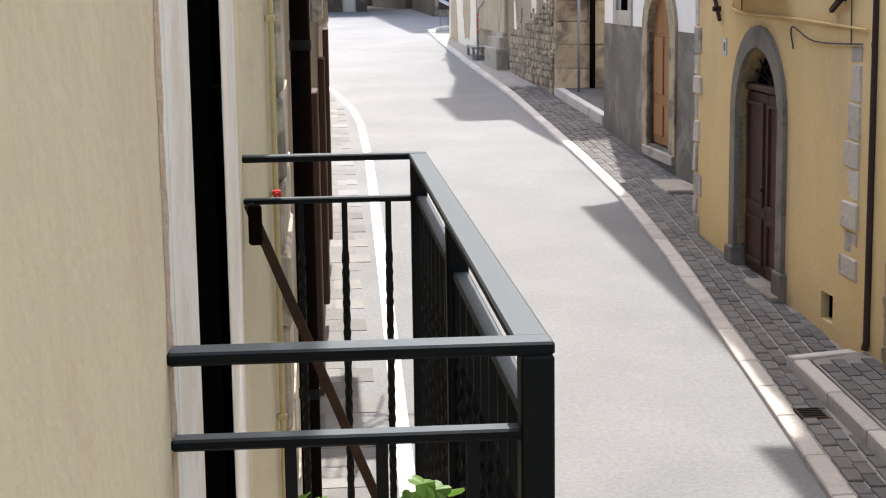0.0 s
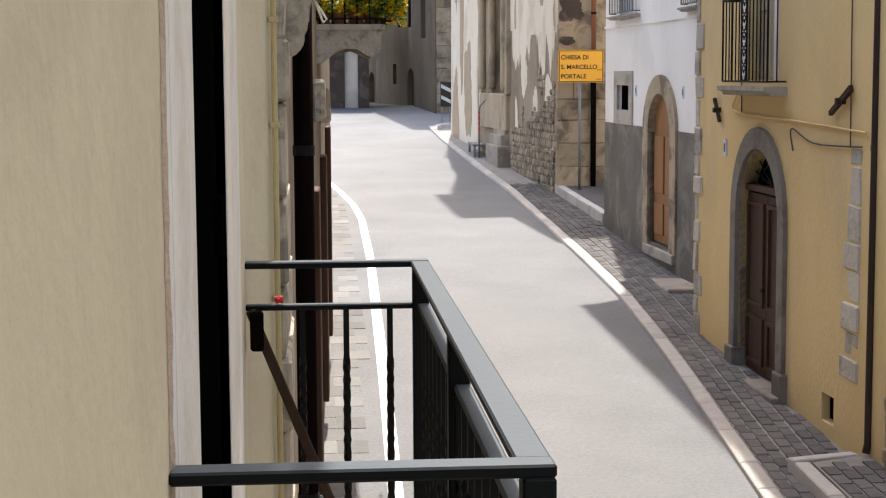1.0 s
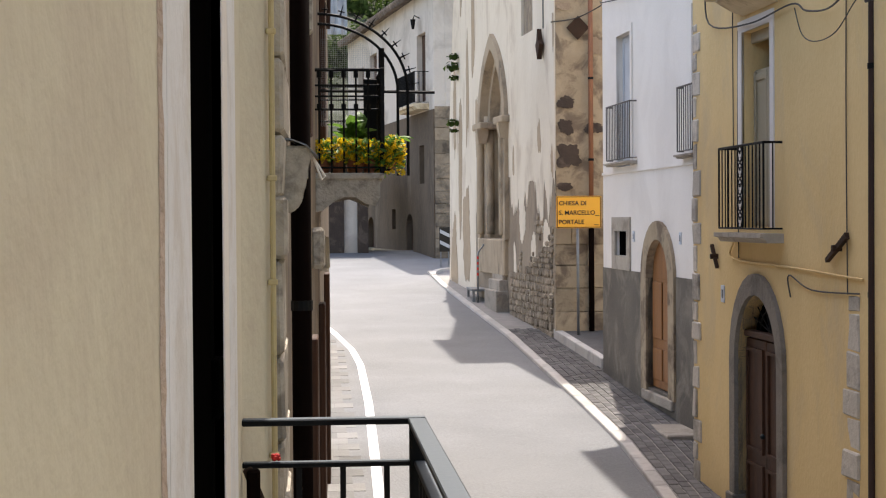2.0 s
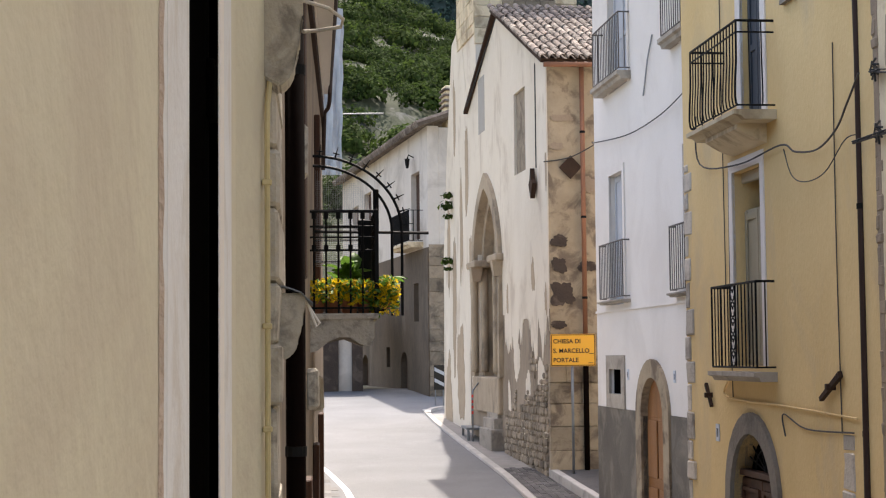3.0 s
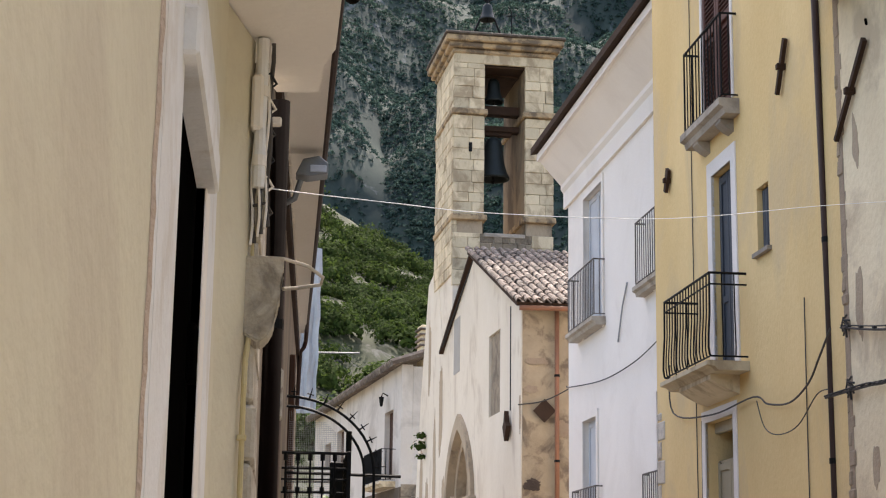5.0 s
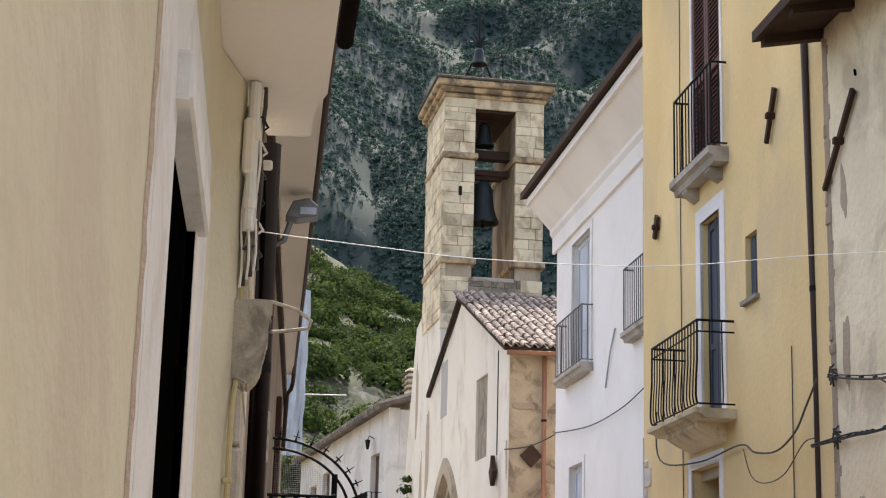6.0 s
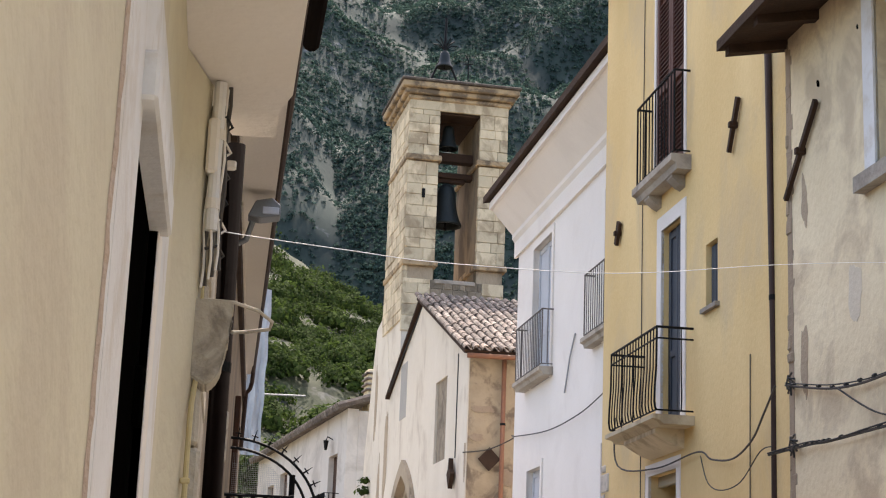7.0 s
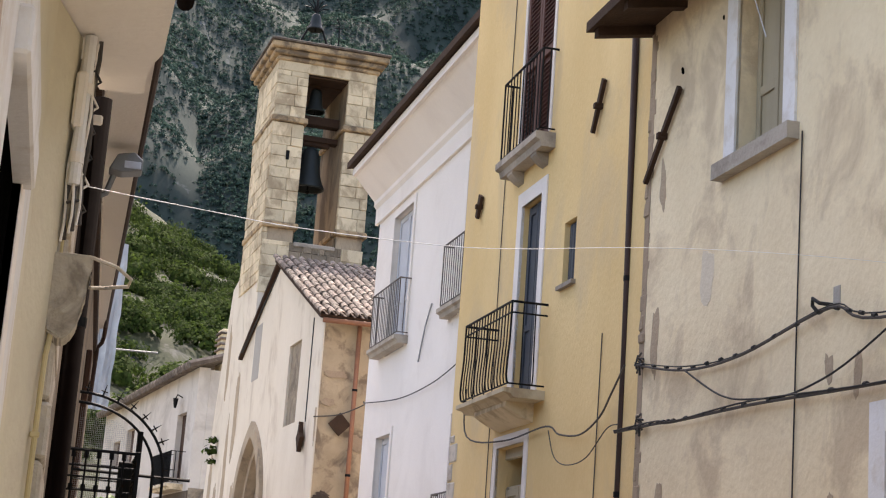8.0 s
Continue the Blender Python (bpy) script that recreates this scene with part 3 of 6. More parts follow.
# ---- the yellow house ----
YM = facade((4.90, 14.2), (4.75, 20.4))
yh = thing("house", YM, "tall ochre yellow plastered house with three iron balconies", "house")
YO = 14.2
door_y = (2.44, 4.0, 0.85, 2.72, 3.47, False)          # street door
d2 = (2.75, 3.80, 4.20, 6.36)
d3 = (2.62, 3.36, 6.84, 9.12)
d4 = (2.52, 3.62, 9.80, 12.1)
w_small = (1.40, 1.78, 7.90, 8.58)
vent = (0.76, 1.10, 0.95, 1.22)
part("wall", wall_mesh(-0.62, 5.95, 0.3, 13.4, -0.45, 0.0, [door_y, d2, d3, d4, w_small, vent]), yellow, yh)
bm = bmesh.new()
box(bm, -0.62, 5.95, -7.0, -0.45, 12.9, 13.4)
box(bm, 5.66, 5.94, -7.0, -0.45, 0.3, 13.3)
part("side_wall", bm, yellow, yh)
for h in (d2, d3, d4, w_small, vent, (2.44, 4.0, 0.85, 3.47)):
    room(yh, h[0], h[1], h[2], h[3], 0.45)
bm = bmesh.new()
arch_ring(bm, arch(2.24, 4.20, 0.80, 2.72, 3.70), arch(2.44, 4.0, 0.80, 2.72, 3.47), -0.30, 0.05)
part("door_surround", bm, dark_grey_stone, yh, "grey stone arch round the street door")
for a, b in ((2.17, 2.46), (3.98, 4.27)):
    part("plinth_stone", soft_box(a, b, -0.2, 0.08, 0.75, 1.18, 0.015), dark_grey_stone, yh)
part("doorstep", soft_box(2.2, 4.24, -0.3, 0.16, 0.78, 0.94, 0.015), grey_stone, yh, "worn pale stone doorstep")
# the vent's shade is painted as a near-black plate set inside it
part("vent_plate", soft_box(0.77, 1.09, -0.10, -0.08, 0.96, 1.21, 0.004), shade_and_black, yh, "near-black plate painting the shade in the vent hole")
panel_door(yh, 2.44, 4.0, 0.94, 2.72, 3.47, -0.07, wood_dark, 2.98, "dark weathered double door under an iron fan grille")
frame_band(yh, d2[0], d2[1], d2[2], d2[3], 0.13, white)
french_door(yh, d2[0], d2[1], d2[2], d2[3], -0.12, pale_door, 0.42, "pale wooden balcony door with drawn curtains")
part("roller_box", soft_box(d2[0], d2[1], -0.16, -0.10, d2[3] - 0.12, d2[3], 0.01), pale_door, yh)
frame_band(yh, d3[0], d3[1], d3[2], d3[3], 0.17, white)
french_door(yh, d3[0], d3[1], d3[2], d3[3], -0.07, grey_shutter, 0.0, "closed slate grey balcony shutters")
frame_band(yh, d4[0], d4[1], d4[2], d4[3], 0.07, white)
sh = part("shutter", soft_box(d4[0], d4[1], -0.08, -0.04, d4[2], d4[3], 0.005), shutter_red, yh, "closed red-brown louvred shutters")
for a, b in ((d4[0], (d4[0] + d4[1]) / 2 - 0.01), ((d4[0] + d4[1]) / 2 + 0.01, d4[1])):
    for zz in (d4[2], d4[2] + 1.0, d4[3] - 0.09):
        part("rail", soft_box(a, b, -0.04, 0.0, zz, zz + 0.09, 0.005), shutter_red, sh)
    for uu in (a, b - 0.07):
        part("stile", soft_box(uu, uu + 0.07, -0.04, 0.001, d4[2], d4[3], 0.005), shutter_red, sh)
    slat_bm = bmesh.new()
    prism(slat_bm, [(a + 0.07, 0), (b - 0.07, 0), (b - 0.07, 0.012), (a + 0.07, 0.012)], -0.045, -0.008)
    for v in slat_bm.verts:
        v.co.z -= (v.co.y + 0.045) * 0.9
    slat_me = mesh_of(slat_bm, shutter_red, "slat")
    for k in range(int((d4[3] - d4[2]) / 0.055) - 1):
        z = d4[2] + 0.11 + k * 0.055
        if z < d4[3] - 0.11 and not d4[2] + 0.98 < z < d4[2] + 1.10:
            shared("slat", slat_me, sh, Matrix.Translation((0, 0, z)))
bm = bmesh.new()
box(bm, w_small[0] - 0.06, w_small[1] + 0.06, -0.05, 0.05, 7.855, 7.90)
part("window_sill", bm, grey_stone, yh)
french_door(yh, w_small[0], w_small[1], 7.90, 8.58, -0.05, grey_shutter, 0.0, "small grey framed window")
bars_balcony(YM, 2.37, 4.05, 0.22, 4.14, 0.94, 0.10, 0.125, iron, grey_stone, "black iron balcony with a scroll panel on the yellow house", "balconies of the yellow house", ornament=3.22)
bars_balcony(YM, 2.20, 4.03, 0.42, 6.84, 0.93, 0.10, 0.115, iron, limestone, "deep balcony with bellied black iron bars", "balconies of the yellow house", belly=True, extra_rail=True, corbels=((2.50, 3.74, 0.32, 0.20),))
bars_balcony(YM, 2.33, 3.80, 0.20, 9.72, 0.98, 0.17, 0.12, iron, grey_stone, "narrow iron balcony before red-brown shutters", "balconies of the yellow house", corbels=((2.5, 2.7, 0.15, 0.14), (3.4, 3.6, 0.15, 0.14)))
quoins(yh, 0.14, 1, 1.45, 3.60, 0.34, 0.46, pale_block, 0.010, 0.30)
eave(yh, -0.6, 6.0, 13.25, 0.35, 0.1)

# ---- the plain old house nearest on the right ----
RM = facade((5.19, 0.0), (4.85, 14.0))
rh = thing("house", RM, "old house with patched beige plaster and a dark timber eave", "house")
w1 = (10.72, 11.58, 8.14, 9.62)
w2 = (8.1, 9.16, 4.25, 5.75)
w0 = (5.0, 6.0, 8.14, 9.62)
part("wall", wall_mesh(-8.0, 13.5, -0.6, 10.0, -0.45, 0.0, [w1, w2, w0]), old_plaster, rh)
bm = bmesh.new()
box(bm, 13.2, 13.49, -7.0, -0.45, 0, 9.9)
part("side_wall", bm, old_plaster, rh)
for h in (w1, w2, w0):
    room(rh, *h, 0.45)
    frame_band(rh, h[0], h[1], h[2], h[3], 0.2, casing_paint, 0.02)
    french_door(rh, h[0], h[1], h[2], h[3], -0.15, pale_door, 0.0, "closed weathered wooden window shutters")
    bm = bmesh.new()
    prism(bm, [(h[0] - 0.25, h[2] - 0.13), (h[1] + 0.25, h[2] - 0.13), (h[1] + 0.25, h[2]), (h[0] - 0.25, h[2])], -0.2, 0.10)
    part("window_sill", bm, grey_stone, rh)
quoins(rh, 13.51, -1, 0.4, 9.9, 0.07, 0.15, brown_plain, 0.006, 0.15, "edge_stone")
part("edge_strip", soft_box(13.39, 13.504, -0.02, 0.005, 0.4, 9.8, 0.002), brown_plain, rh, "bare brown mortar along the house edge")
eave(rh, -8.0, 13.62, 9.80, 0.62, 0.10)
for k in range(20):
    u = 13.45 - k * 0.75
    bm = bmesh.new()
    prism(bm, [(u, 0), (u + 0.1, 0), (u + 0.1, 0.12), (u, 0.12)], -0.3, 0.56)
    for v in bm.verts:
        v.co.z += 9.72 - (v.co.y - 0.6) * 0.18
    part("rafter", bm, eave_wood, rh)

# ---- the white house ----
WM = facade((5.55, 20.5), (5.25, 29.2))
wh = thing("house", WM, "white plastered house with a grey rendered base", "house")
wd = (3.95, 5.35, 1.60, 3.30, 3.97, False)
ww = (6.80, 7.70, 3.66, 4.08)
ld1, ld2 = (6.50, 7.52, 5.18, 7.42), (1.55, 2.62, 5.18, 7.36)
ud1, ud2 = (6.00, 7.40, 8.85, 11.36), (1.30, 2.58, 8.85, 11.2)
holes = [wd, ww, ld1, ld2, ud1, ud2]
part("wall", wall_mesh(-0.2, 8.75, 3.42, 12.6, -0.4, 0.0, [(3.95, 5.35, 3.42, 3.43, 3.97, False), ww, ld1, ld2, ud1, ud2]), white, wh)
part("base_wall", wall_mesh(-0.2, 8.75, 0.6, 3.42, -0.4, 0.012, [(3.95, 5.35, 1.6, 3.43)]), grey_render, wh, "stained dark grey cement render of the base")
bm = bmesh.new()
box(bm, 8.45, 8.74, -7.0, -0.4, 0.6, 12.4)
part("side_wall", bm, white, wh)
for h in ((3.95, 5.35, 1.6, 3.97), ww, ld1, ld2, ud1, ud2):
    room(wh, h[0], h[1], h[2], h[3], 0.4)
bm = bmesh.new()
arch_ring(bm, arch(3.60, 5.70, 1.55, 3.35, 4.26), arch(3.95, 5.35, 1.55, 3.35, 3.97), -0.25, 0.05)
part("door_surround", bm, side_masonry, wh, "stone arch round the street door")
part("doorstep", soft_box(3.7, 5.6, -0.3, 0.07, 1.40, 1.56, 0.015), grey_stone, wh)
d = part("door", soft_box(3.95, 5.35, -0.13, -0.07, 1.62, 3.35, 0.005), wood_brown, wh, "chestnut brown arched plank door")
bm = bmesh.new()
prism(bm, arch(3.95, 5.35, 3.35, 3.36, 3.97), -0.13, -0.07)
part("arched_top", bm, wood_brown, d)
for k in range(2):
    for a, b, z0, z1 in ((4.02 + 0.68 * k, 4.60 + 0.68 * k, 1.75, 2.25), (4.02 + 0.68 * k, 4.60 + 0.68 * k, 2.4, 3.3)):
        part("panel", soft_box(a, b, -0.07, -0.045, z0, z1, 0.02), wood_brown, d)
frame_band(wh, ww[0], ww[1], ww[2], ww[3], 0.24, grey_stone, 0.03, True, "stone_frame")
part("window_pane", soft_box(ww[0], ww[1], -0.10, -0.06, ww[2], ww[3], 0.004), shade_and_black, wh, "dark pane of the small window")
for h in (ld1, ld2, ud1, ud2):
    frame_band(wh, h[0], h[1], h[2], h[3], 0.12, white, 0.025)
    french_door(wh, h[0], h[1], h[2], h[3], -0.08, blue_grey, 0.0, "pale blue-grey closed balcony shutters")
for u0, u1, dp, z, lab in ((6.13, 7.90, 0.14, 5.25, "small grey iron balcony"), (2.30, 3.14, 0.12, 5.22, "small grey iron balcony"), (5.86, 7.88, 0.21, 9.0, "narrow grey iron balcony on a stone slab"), (2.0, 3.22, 0.17, 9.0, "narrow grey iron balcony on a stone slab")):
    bars_balcony(WM, u0, u1, dp, z, 0.98, 0.14 if z > 7 else 0.055, 0.125, grey_iron, grey_stone, lab + " on the white house", "balconies of the white house")
bm = bmesh.new()
prism(bm, [(-0.2, 5.07), (8.75, 5.07), (8.75, 5.11), (-0.2, 5.11)], -0.01, 0.025)
part("string_course", bm, white, wh)
# moulded cornice below the roof
bm = bmesh.new()
prof = [(0, 11.55), (0.05, 11.55), (0.05, 11.85), (0.10, 11.92), (0.10, 12.0), (0.5, 12.45), (0.56, 12.45), (0.56, 12.58), (0, 12.58)]
a = [bm.verts.new((-0.2, p, q)) for p, q in prof]
b = [bm.verts.new((8.95, p, q)) for p, q in prof]
bm.faces.new(a)
bm.faces.new(b[::-1])
for i in range(len(prof)):
    j = (i + 1) % len(prof)
    bm.faces.new((a[j], a[i], b[i], b[j]))
part("cornice", bm, white, wh, "white moulded cornice")
eave(wh, -0.2, 9.05, 12.60, 0.66, 0.12)


# ---- the church ----
CM = facade((5.10, 34.1), (4.10, 48.9))
ch = thing("church", CM, "old plastered stone church with a pointed portal", "church")
EV, RIDGE, LEV = 10.45, 12.75, 10.9                     # heights of the near eave, the ridge, the far eave
RU, LU = 5.55, 9.9                                       # ridge and far eave along the front
portal = (5.35, 9.0, 3.80, 6.70, 8.85, True)
part("front_wall", wall_mesh(0.0, 10.0, 5.3, EV, -0.9, 0.0, [(5.35, 9.0, 5.3, 6.70, 8.85, True), (2.25, 3.55, 8.5, 10.4)]), church_plaster, ch)
part("lower_wall", wall_mesh(0.0, 10.0, 0.8, 5.3, -0.9, -0.012, [(5.35, 9.0, 3.8, 5.3)]), weathered_render, ch, "lower wall with lost plaster and dark stains")


def plaster_skirt(ua, ub, seed):
    """The torn lower edge of the plaster, hanging over the bare wall."""
    bm = bmesh.new()
    prev = None
    for i in range(int((ub - ua) / 0.05) + 1):
        u = ua + i * 0.05
        f = noise.fractal(Vector((u * 1.1, seed, 0.4)), 0.6, 2.0, 7)
        z = 5.05 - max(-0.1, 0.25 + 1.15 * f)
        cur = [bm.verts.new((u, y, zz)) for y, zz in ((-0.002, 5.302), (-0.002, z), (-0.05, z))]
        if prev:
            for k in range(2):
                bm.faces.new((prev[k], cur[k], cur[k + 1], prev[k + 1]))
        prev = cur
    return part("plaster_skirt", bm, church_plaster, ch, "torn lower edge of the pale plaster")


plaster_skirt(0.0, 5.05, 2.3)
plaster_skirt(9.3, 10.0, 8.1)
bm = bmesh.new()
prism(bm, [(0.0, EV), (10.0, EV), (10.0, LEV), (RU, RIDGE)], -0.9, 0.0)
part("gable", bm, church_plaster, ch)
part("blocked_window", soft_box(2.25, 3.55, -0.4, -0.06, 8.5, 10.4, 0.01), rubble_mat, ch, "window closed with rough stones")
part("blocked_window", soft_box(7.4, 8.3, -0.05, 0.008, 10.1, 11.55, 0.004), grey_plain, ch, "slit window closed with grey mortar")
bm = bmesh.new()
prism(bm, [(10.003, 0.8), (15.0, 0.8), (14.7, 3.4), (14.6, 7.3), (13.85, 10.2), (12.7, 13.3), (11.2, 13.6), (10.003, 10.9)], -1.2, -0.003)
part("buttress", bm, church_plaster, ch, "battered wall against the tower with brown streaks")
# near side wall of rough masonry
bm = bmesh.new()
box(bm, -0.02, 0.55, -9.0, -0.02, 0.8, EV)
part("side_wall", bm, side_masonry, ch, "side wall of patched rough masonry")
# portal of three stepped orders
for k, (g, n0, n1) in enumerate(((0.0, -0.15, 0.10), (0.28, -0.42, -0.12), (0.56, -0.70, -0.38))):
    bm = bmesh.new()
    w = 0.34
    arch_ring(bm, arch(5.35 - 0.12 + g, 9.0 + 0.12 - g, 3.8, 6.70, 8.97 - g * 0.8, True), arch(5.35 + g + w - 0.12, 9.0 - g - w + 0.12, 3.8, 6.70, 8.85 - (g + w) * 0.8, True), n0, n1)
    part("portal_order", bm, portal_stone, ch, "carved stone order of the pointed portal")
    for u in (5.35 + g + 0.22, 9.0 - g - 0.22):
        bm = bmesh.new()
        tube(bm, [(u, n1 - 0.02, 3.9 + 0.1 * i) for i in range(28)], 0.10, 10)
        part("column", bm, portal_stone, ch, "", True)
for u0, u1 in ((5.05, 6.25), (8.1, 9.35)):
    bm = soft_box(u0, u1, -0.7, 0.2, 6.62, 6.80, 0.03)
    part("impost", bm, portal_stone, ch)
    bm = bmesh.new()
    for k in range(3):
        uc = u0 + 0.28 + k * 0.32
        a = [bm.verts.new((uc + sx * 0.10, 0.10 - k * 0.27 * (1 if u0 < 7 else 1) + sy * 0.10, 6.25)) for sx, sy in ((-1, -1), (1, -1), (1, 1), (-1, 1))]
        b = [bm.verts.new((uc + sx * 0.17, 0.10 - k * 0.27 + sy * 0.16, 6.62)) for sx, sy in ((-1, -1), (1, -1), (1, 1), (-1, 1))]
        bm.faces.new(a[::-1])
        bm.faces.new(b)
        for i in range(4):
            bm.faces.new((a[i], a[(i + 1) % 4], b[(i + 1) % 4], b[i]))
    part("capital", bm, portal_stone, ch, "weathered carved capital")
bm = bmesh.new()
prism(bm, arch(6.2, 8.15, 3.8, 6.7, 8.2, True), -0.80, -0.74)
part("door", bm, wood_brown, ch, "weathered wooden church door")
part("plinth", soft_box(5.4, 9.0, -0.5, 0.10, 2.9, 3.8, 0.03, 0.01), portal_stone, ch)
for k, (o, z) in enumerate(((0.10, 3.05), (0.20, 2.80), (0.30, 2.55))):
    part("step", soft_box(5.6 - 0.10 * k, 7.0, -0.5, o, z - 0.60, z, 0.02, 0.008), grey_stone, ch)

# bell tower
TM = Matrix.Translation((4.50, 42.8, 0)) @ Matrix.Rotation(radians(3.9), 4, "Z")
tw = thing("bell_tower", TM, "pale limestone bell tower with two bells hung one above the other", "bell tower")
TW, TD = 2.80, 2.9
PL0, PL1 = 0.86, 0.80                                   # pier widths
ZB, ZS, ZT, ZC = 14.05, 14.45, 18.85, 19.75             # opening foot, string course, opening head, cornice top
bm = bmesh.new()
box(bm, 0.03, TW - 0.03, 0.03, TD, 0.8, ZB - 0.05)
part("base", bm, church_plaster, tw, "plastered lower wall of the tower")
bm = bmesh.new()
for a, b in ((0.04, PL0 - 0.03), (TW - PL1 + 0.03, TW - 0.04)):
    box(bm, a, b, 0.04, TD, ZB - 0.1, ZT + 0.1)
box(bm, 0.05, TW - 0.05, 0.05, TD, ZT, ZC - 0.35)
part("core", bm, portal_stone, tw)


def courses(parent, u0, u1, z0, z1, h, wmin, wmax, mat, y=0.0, name="stone", depth=0.12, proud=0.012, face="front"):
    """Squared stones in courses, with recessed joints, one object each."""
    z = z0
    while z < z1 - 0.05:
        hh = min(random.uniform(h * 0.8, h * 1.2), z1 - z)
        if z1 - z - hh < 0.1:
            hh = z1 - z
        u = u0
        while u < u1 - 0.02:
            w = min(random.uniform(wmin, wmax), u1 - u)
            if u1 - u - w < wmin * 0.5:
                w = u1 - u
            p = random.uniform(-proud, proud)
            if face == "front":
                part(name, soft_box(u + 0.004, u + w - 0.004, y - 0.015 + p, y + depth, z + 0.004, z + hh - 0.004, 0.010, 0.006), mat, parent)
            else:
                part(name, soft_box(y - 0.015 + p, y + depth, u + 0.004, u + w - 0.004, z + 0.004, z + hh - 0.004, 0.010, 0.006), mat, parent)
            u += w
        z += hh


courses(tw, 0.0, PL0, ZS + 0.12, 17.35, 0.30, 0.35, 0.6, limestone)
courses(tw, TW - PL1, TW, ZS + 0.12, 17.35, 0.30, 0.35, 0.6, limestone)
courses(tw, 0.0, PL0, 17.55, ZT, 0.30, 0.35, 0.6, limestone)
courses(tw, TW - PL1, TW, 17.55, ZT, 0.30, 0.35, 0.6, limestone)
courses(tw, 0.0, PL0 - 0.1, 12.6, ZB, 0.36, 0.4, 0.7, limestone)
courses(tw, TW - PL1 + 0.2, TW, 12.6, ZB, 0.36, 0.4, 0.7, limestone)
courses(tw, PL0 - 0.1, TW - PL1 + 0.2, 12.6, ZB, 0.19, 0.16, 0.42, rubble_mat, 0.0, "stone", 0.12, 0.025)
courses(tw, 0.0, TD, 12.9, 18.85, 0.33, 0.5, 0.9, limestone, 0.0, face="side")
for u0, u1 in ((-0.06, PL0 + 0.08), (TW - PL1 - 0.08, TW + 0.06)):
    for z in (ZS - 0.05, 17.38):
        part("string_course", soft_box(u0, u1, -0.09, TD, z, z + 0.16, 0.025, 0.008), cornice_stone, tw)
part("sill", soft_box(PL0, TW - PL1, -0.03, TD - 0.2, ZB - 0.1, ZB + 0.02, 0.02), grey_stone, tw)
part("lintel", soft_box(0.0, TW, -0.01, TD, ZT, ZT + 0.30, 0.02), limestone, tw)
for o, z0, z1 in ((0.06, 19.12, 19.26), (0.16, 19.26, 19.42), (0.26, 19.42, 19.60)):
    part("cornice", soft_box(-o, TW + o, -o, TD + o, z0, z1, 0.03, 0.006), cornice_stone, tw)
part("roof_slab", soft_box(-0.3, TW + 0.3, -0.3, TD + 0.3, 19.60, 19.68, 0.02), tile_mat, tw)
# brown inner faces, iron anchors and a dark wooden ceiling under the head
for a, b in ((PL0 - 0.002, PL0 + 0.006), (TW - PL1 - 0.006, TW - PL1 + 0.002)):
    part("inner_face", soft_box(a, b, 0.12, TD - 0.02, ZB + 0.02, ZT - 0.06, 0.002), inner_stone, tw, "brown inner face of the opening")
for u in (0.47, TW - 0.40):
    part("wall_anchor", soft_box(u - 0.045, u + 0.045, -0.045, 0.0, 16.32, 16.58, 0.01), iron, tw, "short black iron anchor")
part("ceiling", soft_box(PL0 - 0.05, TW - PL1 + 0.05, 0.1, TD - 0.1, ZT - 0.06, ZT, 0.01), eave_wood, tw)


def bell(r, h, m, label, hanger=True):
    t = thing("bell", m, label, "bell", "church bells")
    bm = bmesh.new()
    prof = [(1.0, 0), (0.98, 0.06), (0.84, 0.16), (0.70, 0.34), (0.62, 0.56), (0.57, 0.78), (0.46, 0.92), (0.22, 1.0), (0.02, 1.02)]
    rings = [[bm.verts.new((r * a * math.cos(k * math.tau / 20), r * a * math.sin(k * math.tau / 20), h * z)) for k in range(20)] for a, z in prof]
    inner = [[bm.verts.new((r * a * 0.9 * math.cos(k * math.tau / 20), r * a * 0.9 * math.sin(k * math.tau / 20), h * z * 0.93)) for k in range(20)] for a, z in prof]
    for set_ in (rings, inner):
        for u, w in zip(set_, set_[1:]):
            for k in range(20):
                bm.faces.new((u[k], u[(k + 1) % 20], w[(k + 1) % 20], w[k]))
    for k in range(20):
        bm.faces.new((rings[0][k], inner[0][k], inner[0][(k + 1) % 20], rings[0][(k + 1) % 20]))
    part("body", bm, bronze, t, "", True)
    bm = bmesh.new()
    tube(bm, [(0, 0, h * 0.85), (0, 0, -h * 0.08)], r * 0.05, 6)
    bmesh.ops.create_uvsphere(bm, u_segments=8, v_segments=6, radius=r * 0.13, matrix=Matrix.Translation((0, 0, -h * 0.06)))
    part("clapper", bm, iron, t)
    if hanger:
        part("headstock", soft_box(-r * 1.1, r * 1.1, -0.09, 0.09, h * 1.02, h * 1.02 + 0.14, 0.02), eave_wood, t)
    return t


mid_u = (PL0 + TW - PL1) / 2
bell(0.46, 1.22, TM @ Matrix.Translation((mid_u - 0.14, 0.9, 15.80)), "large dark bronze bell hung in the tower opening")
bell(0.29, 0.68, TM @ Matrix.Translation((mid_u - 0.14, 0.9, 18.05)), "smaller dark bronze bell hung above the other")
for z, h in ((17.16, 0.16), (17.64, 0.26), (18.76, 0.08)):
    bm = soft_box(PL0 - 0.1, TW - PL1 + 0.1, 0.75, 1.05, z, z + h, 0.015)
    part("bell_beam", bm, eave_wood, tw)
bell(0.24, 0.50, TM @ Matrix.Translation((1.15, 1.2, 20.58)), "small grey bell on an iron frame above the tower roof", False)
bm = bmesh.new()
tube(bm, [(0.55, 1.2, 19.66), (1.15, 1.2, 21.12)], 0.032, 6)
tube(bm, [(1.75, 1.2, 19.66), (1.15, 1.2, 21.12)], 0.032, 6)
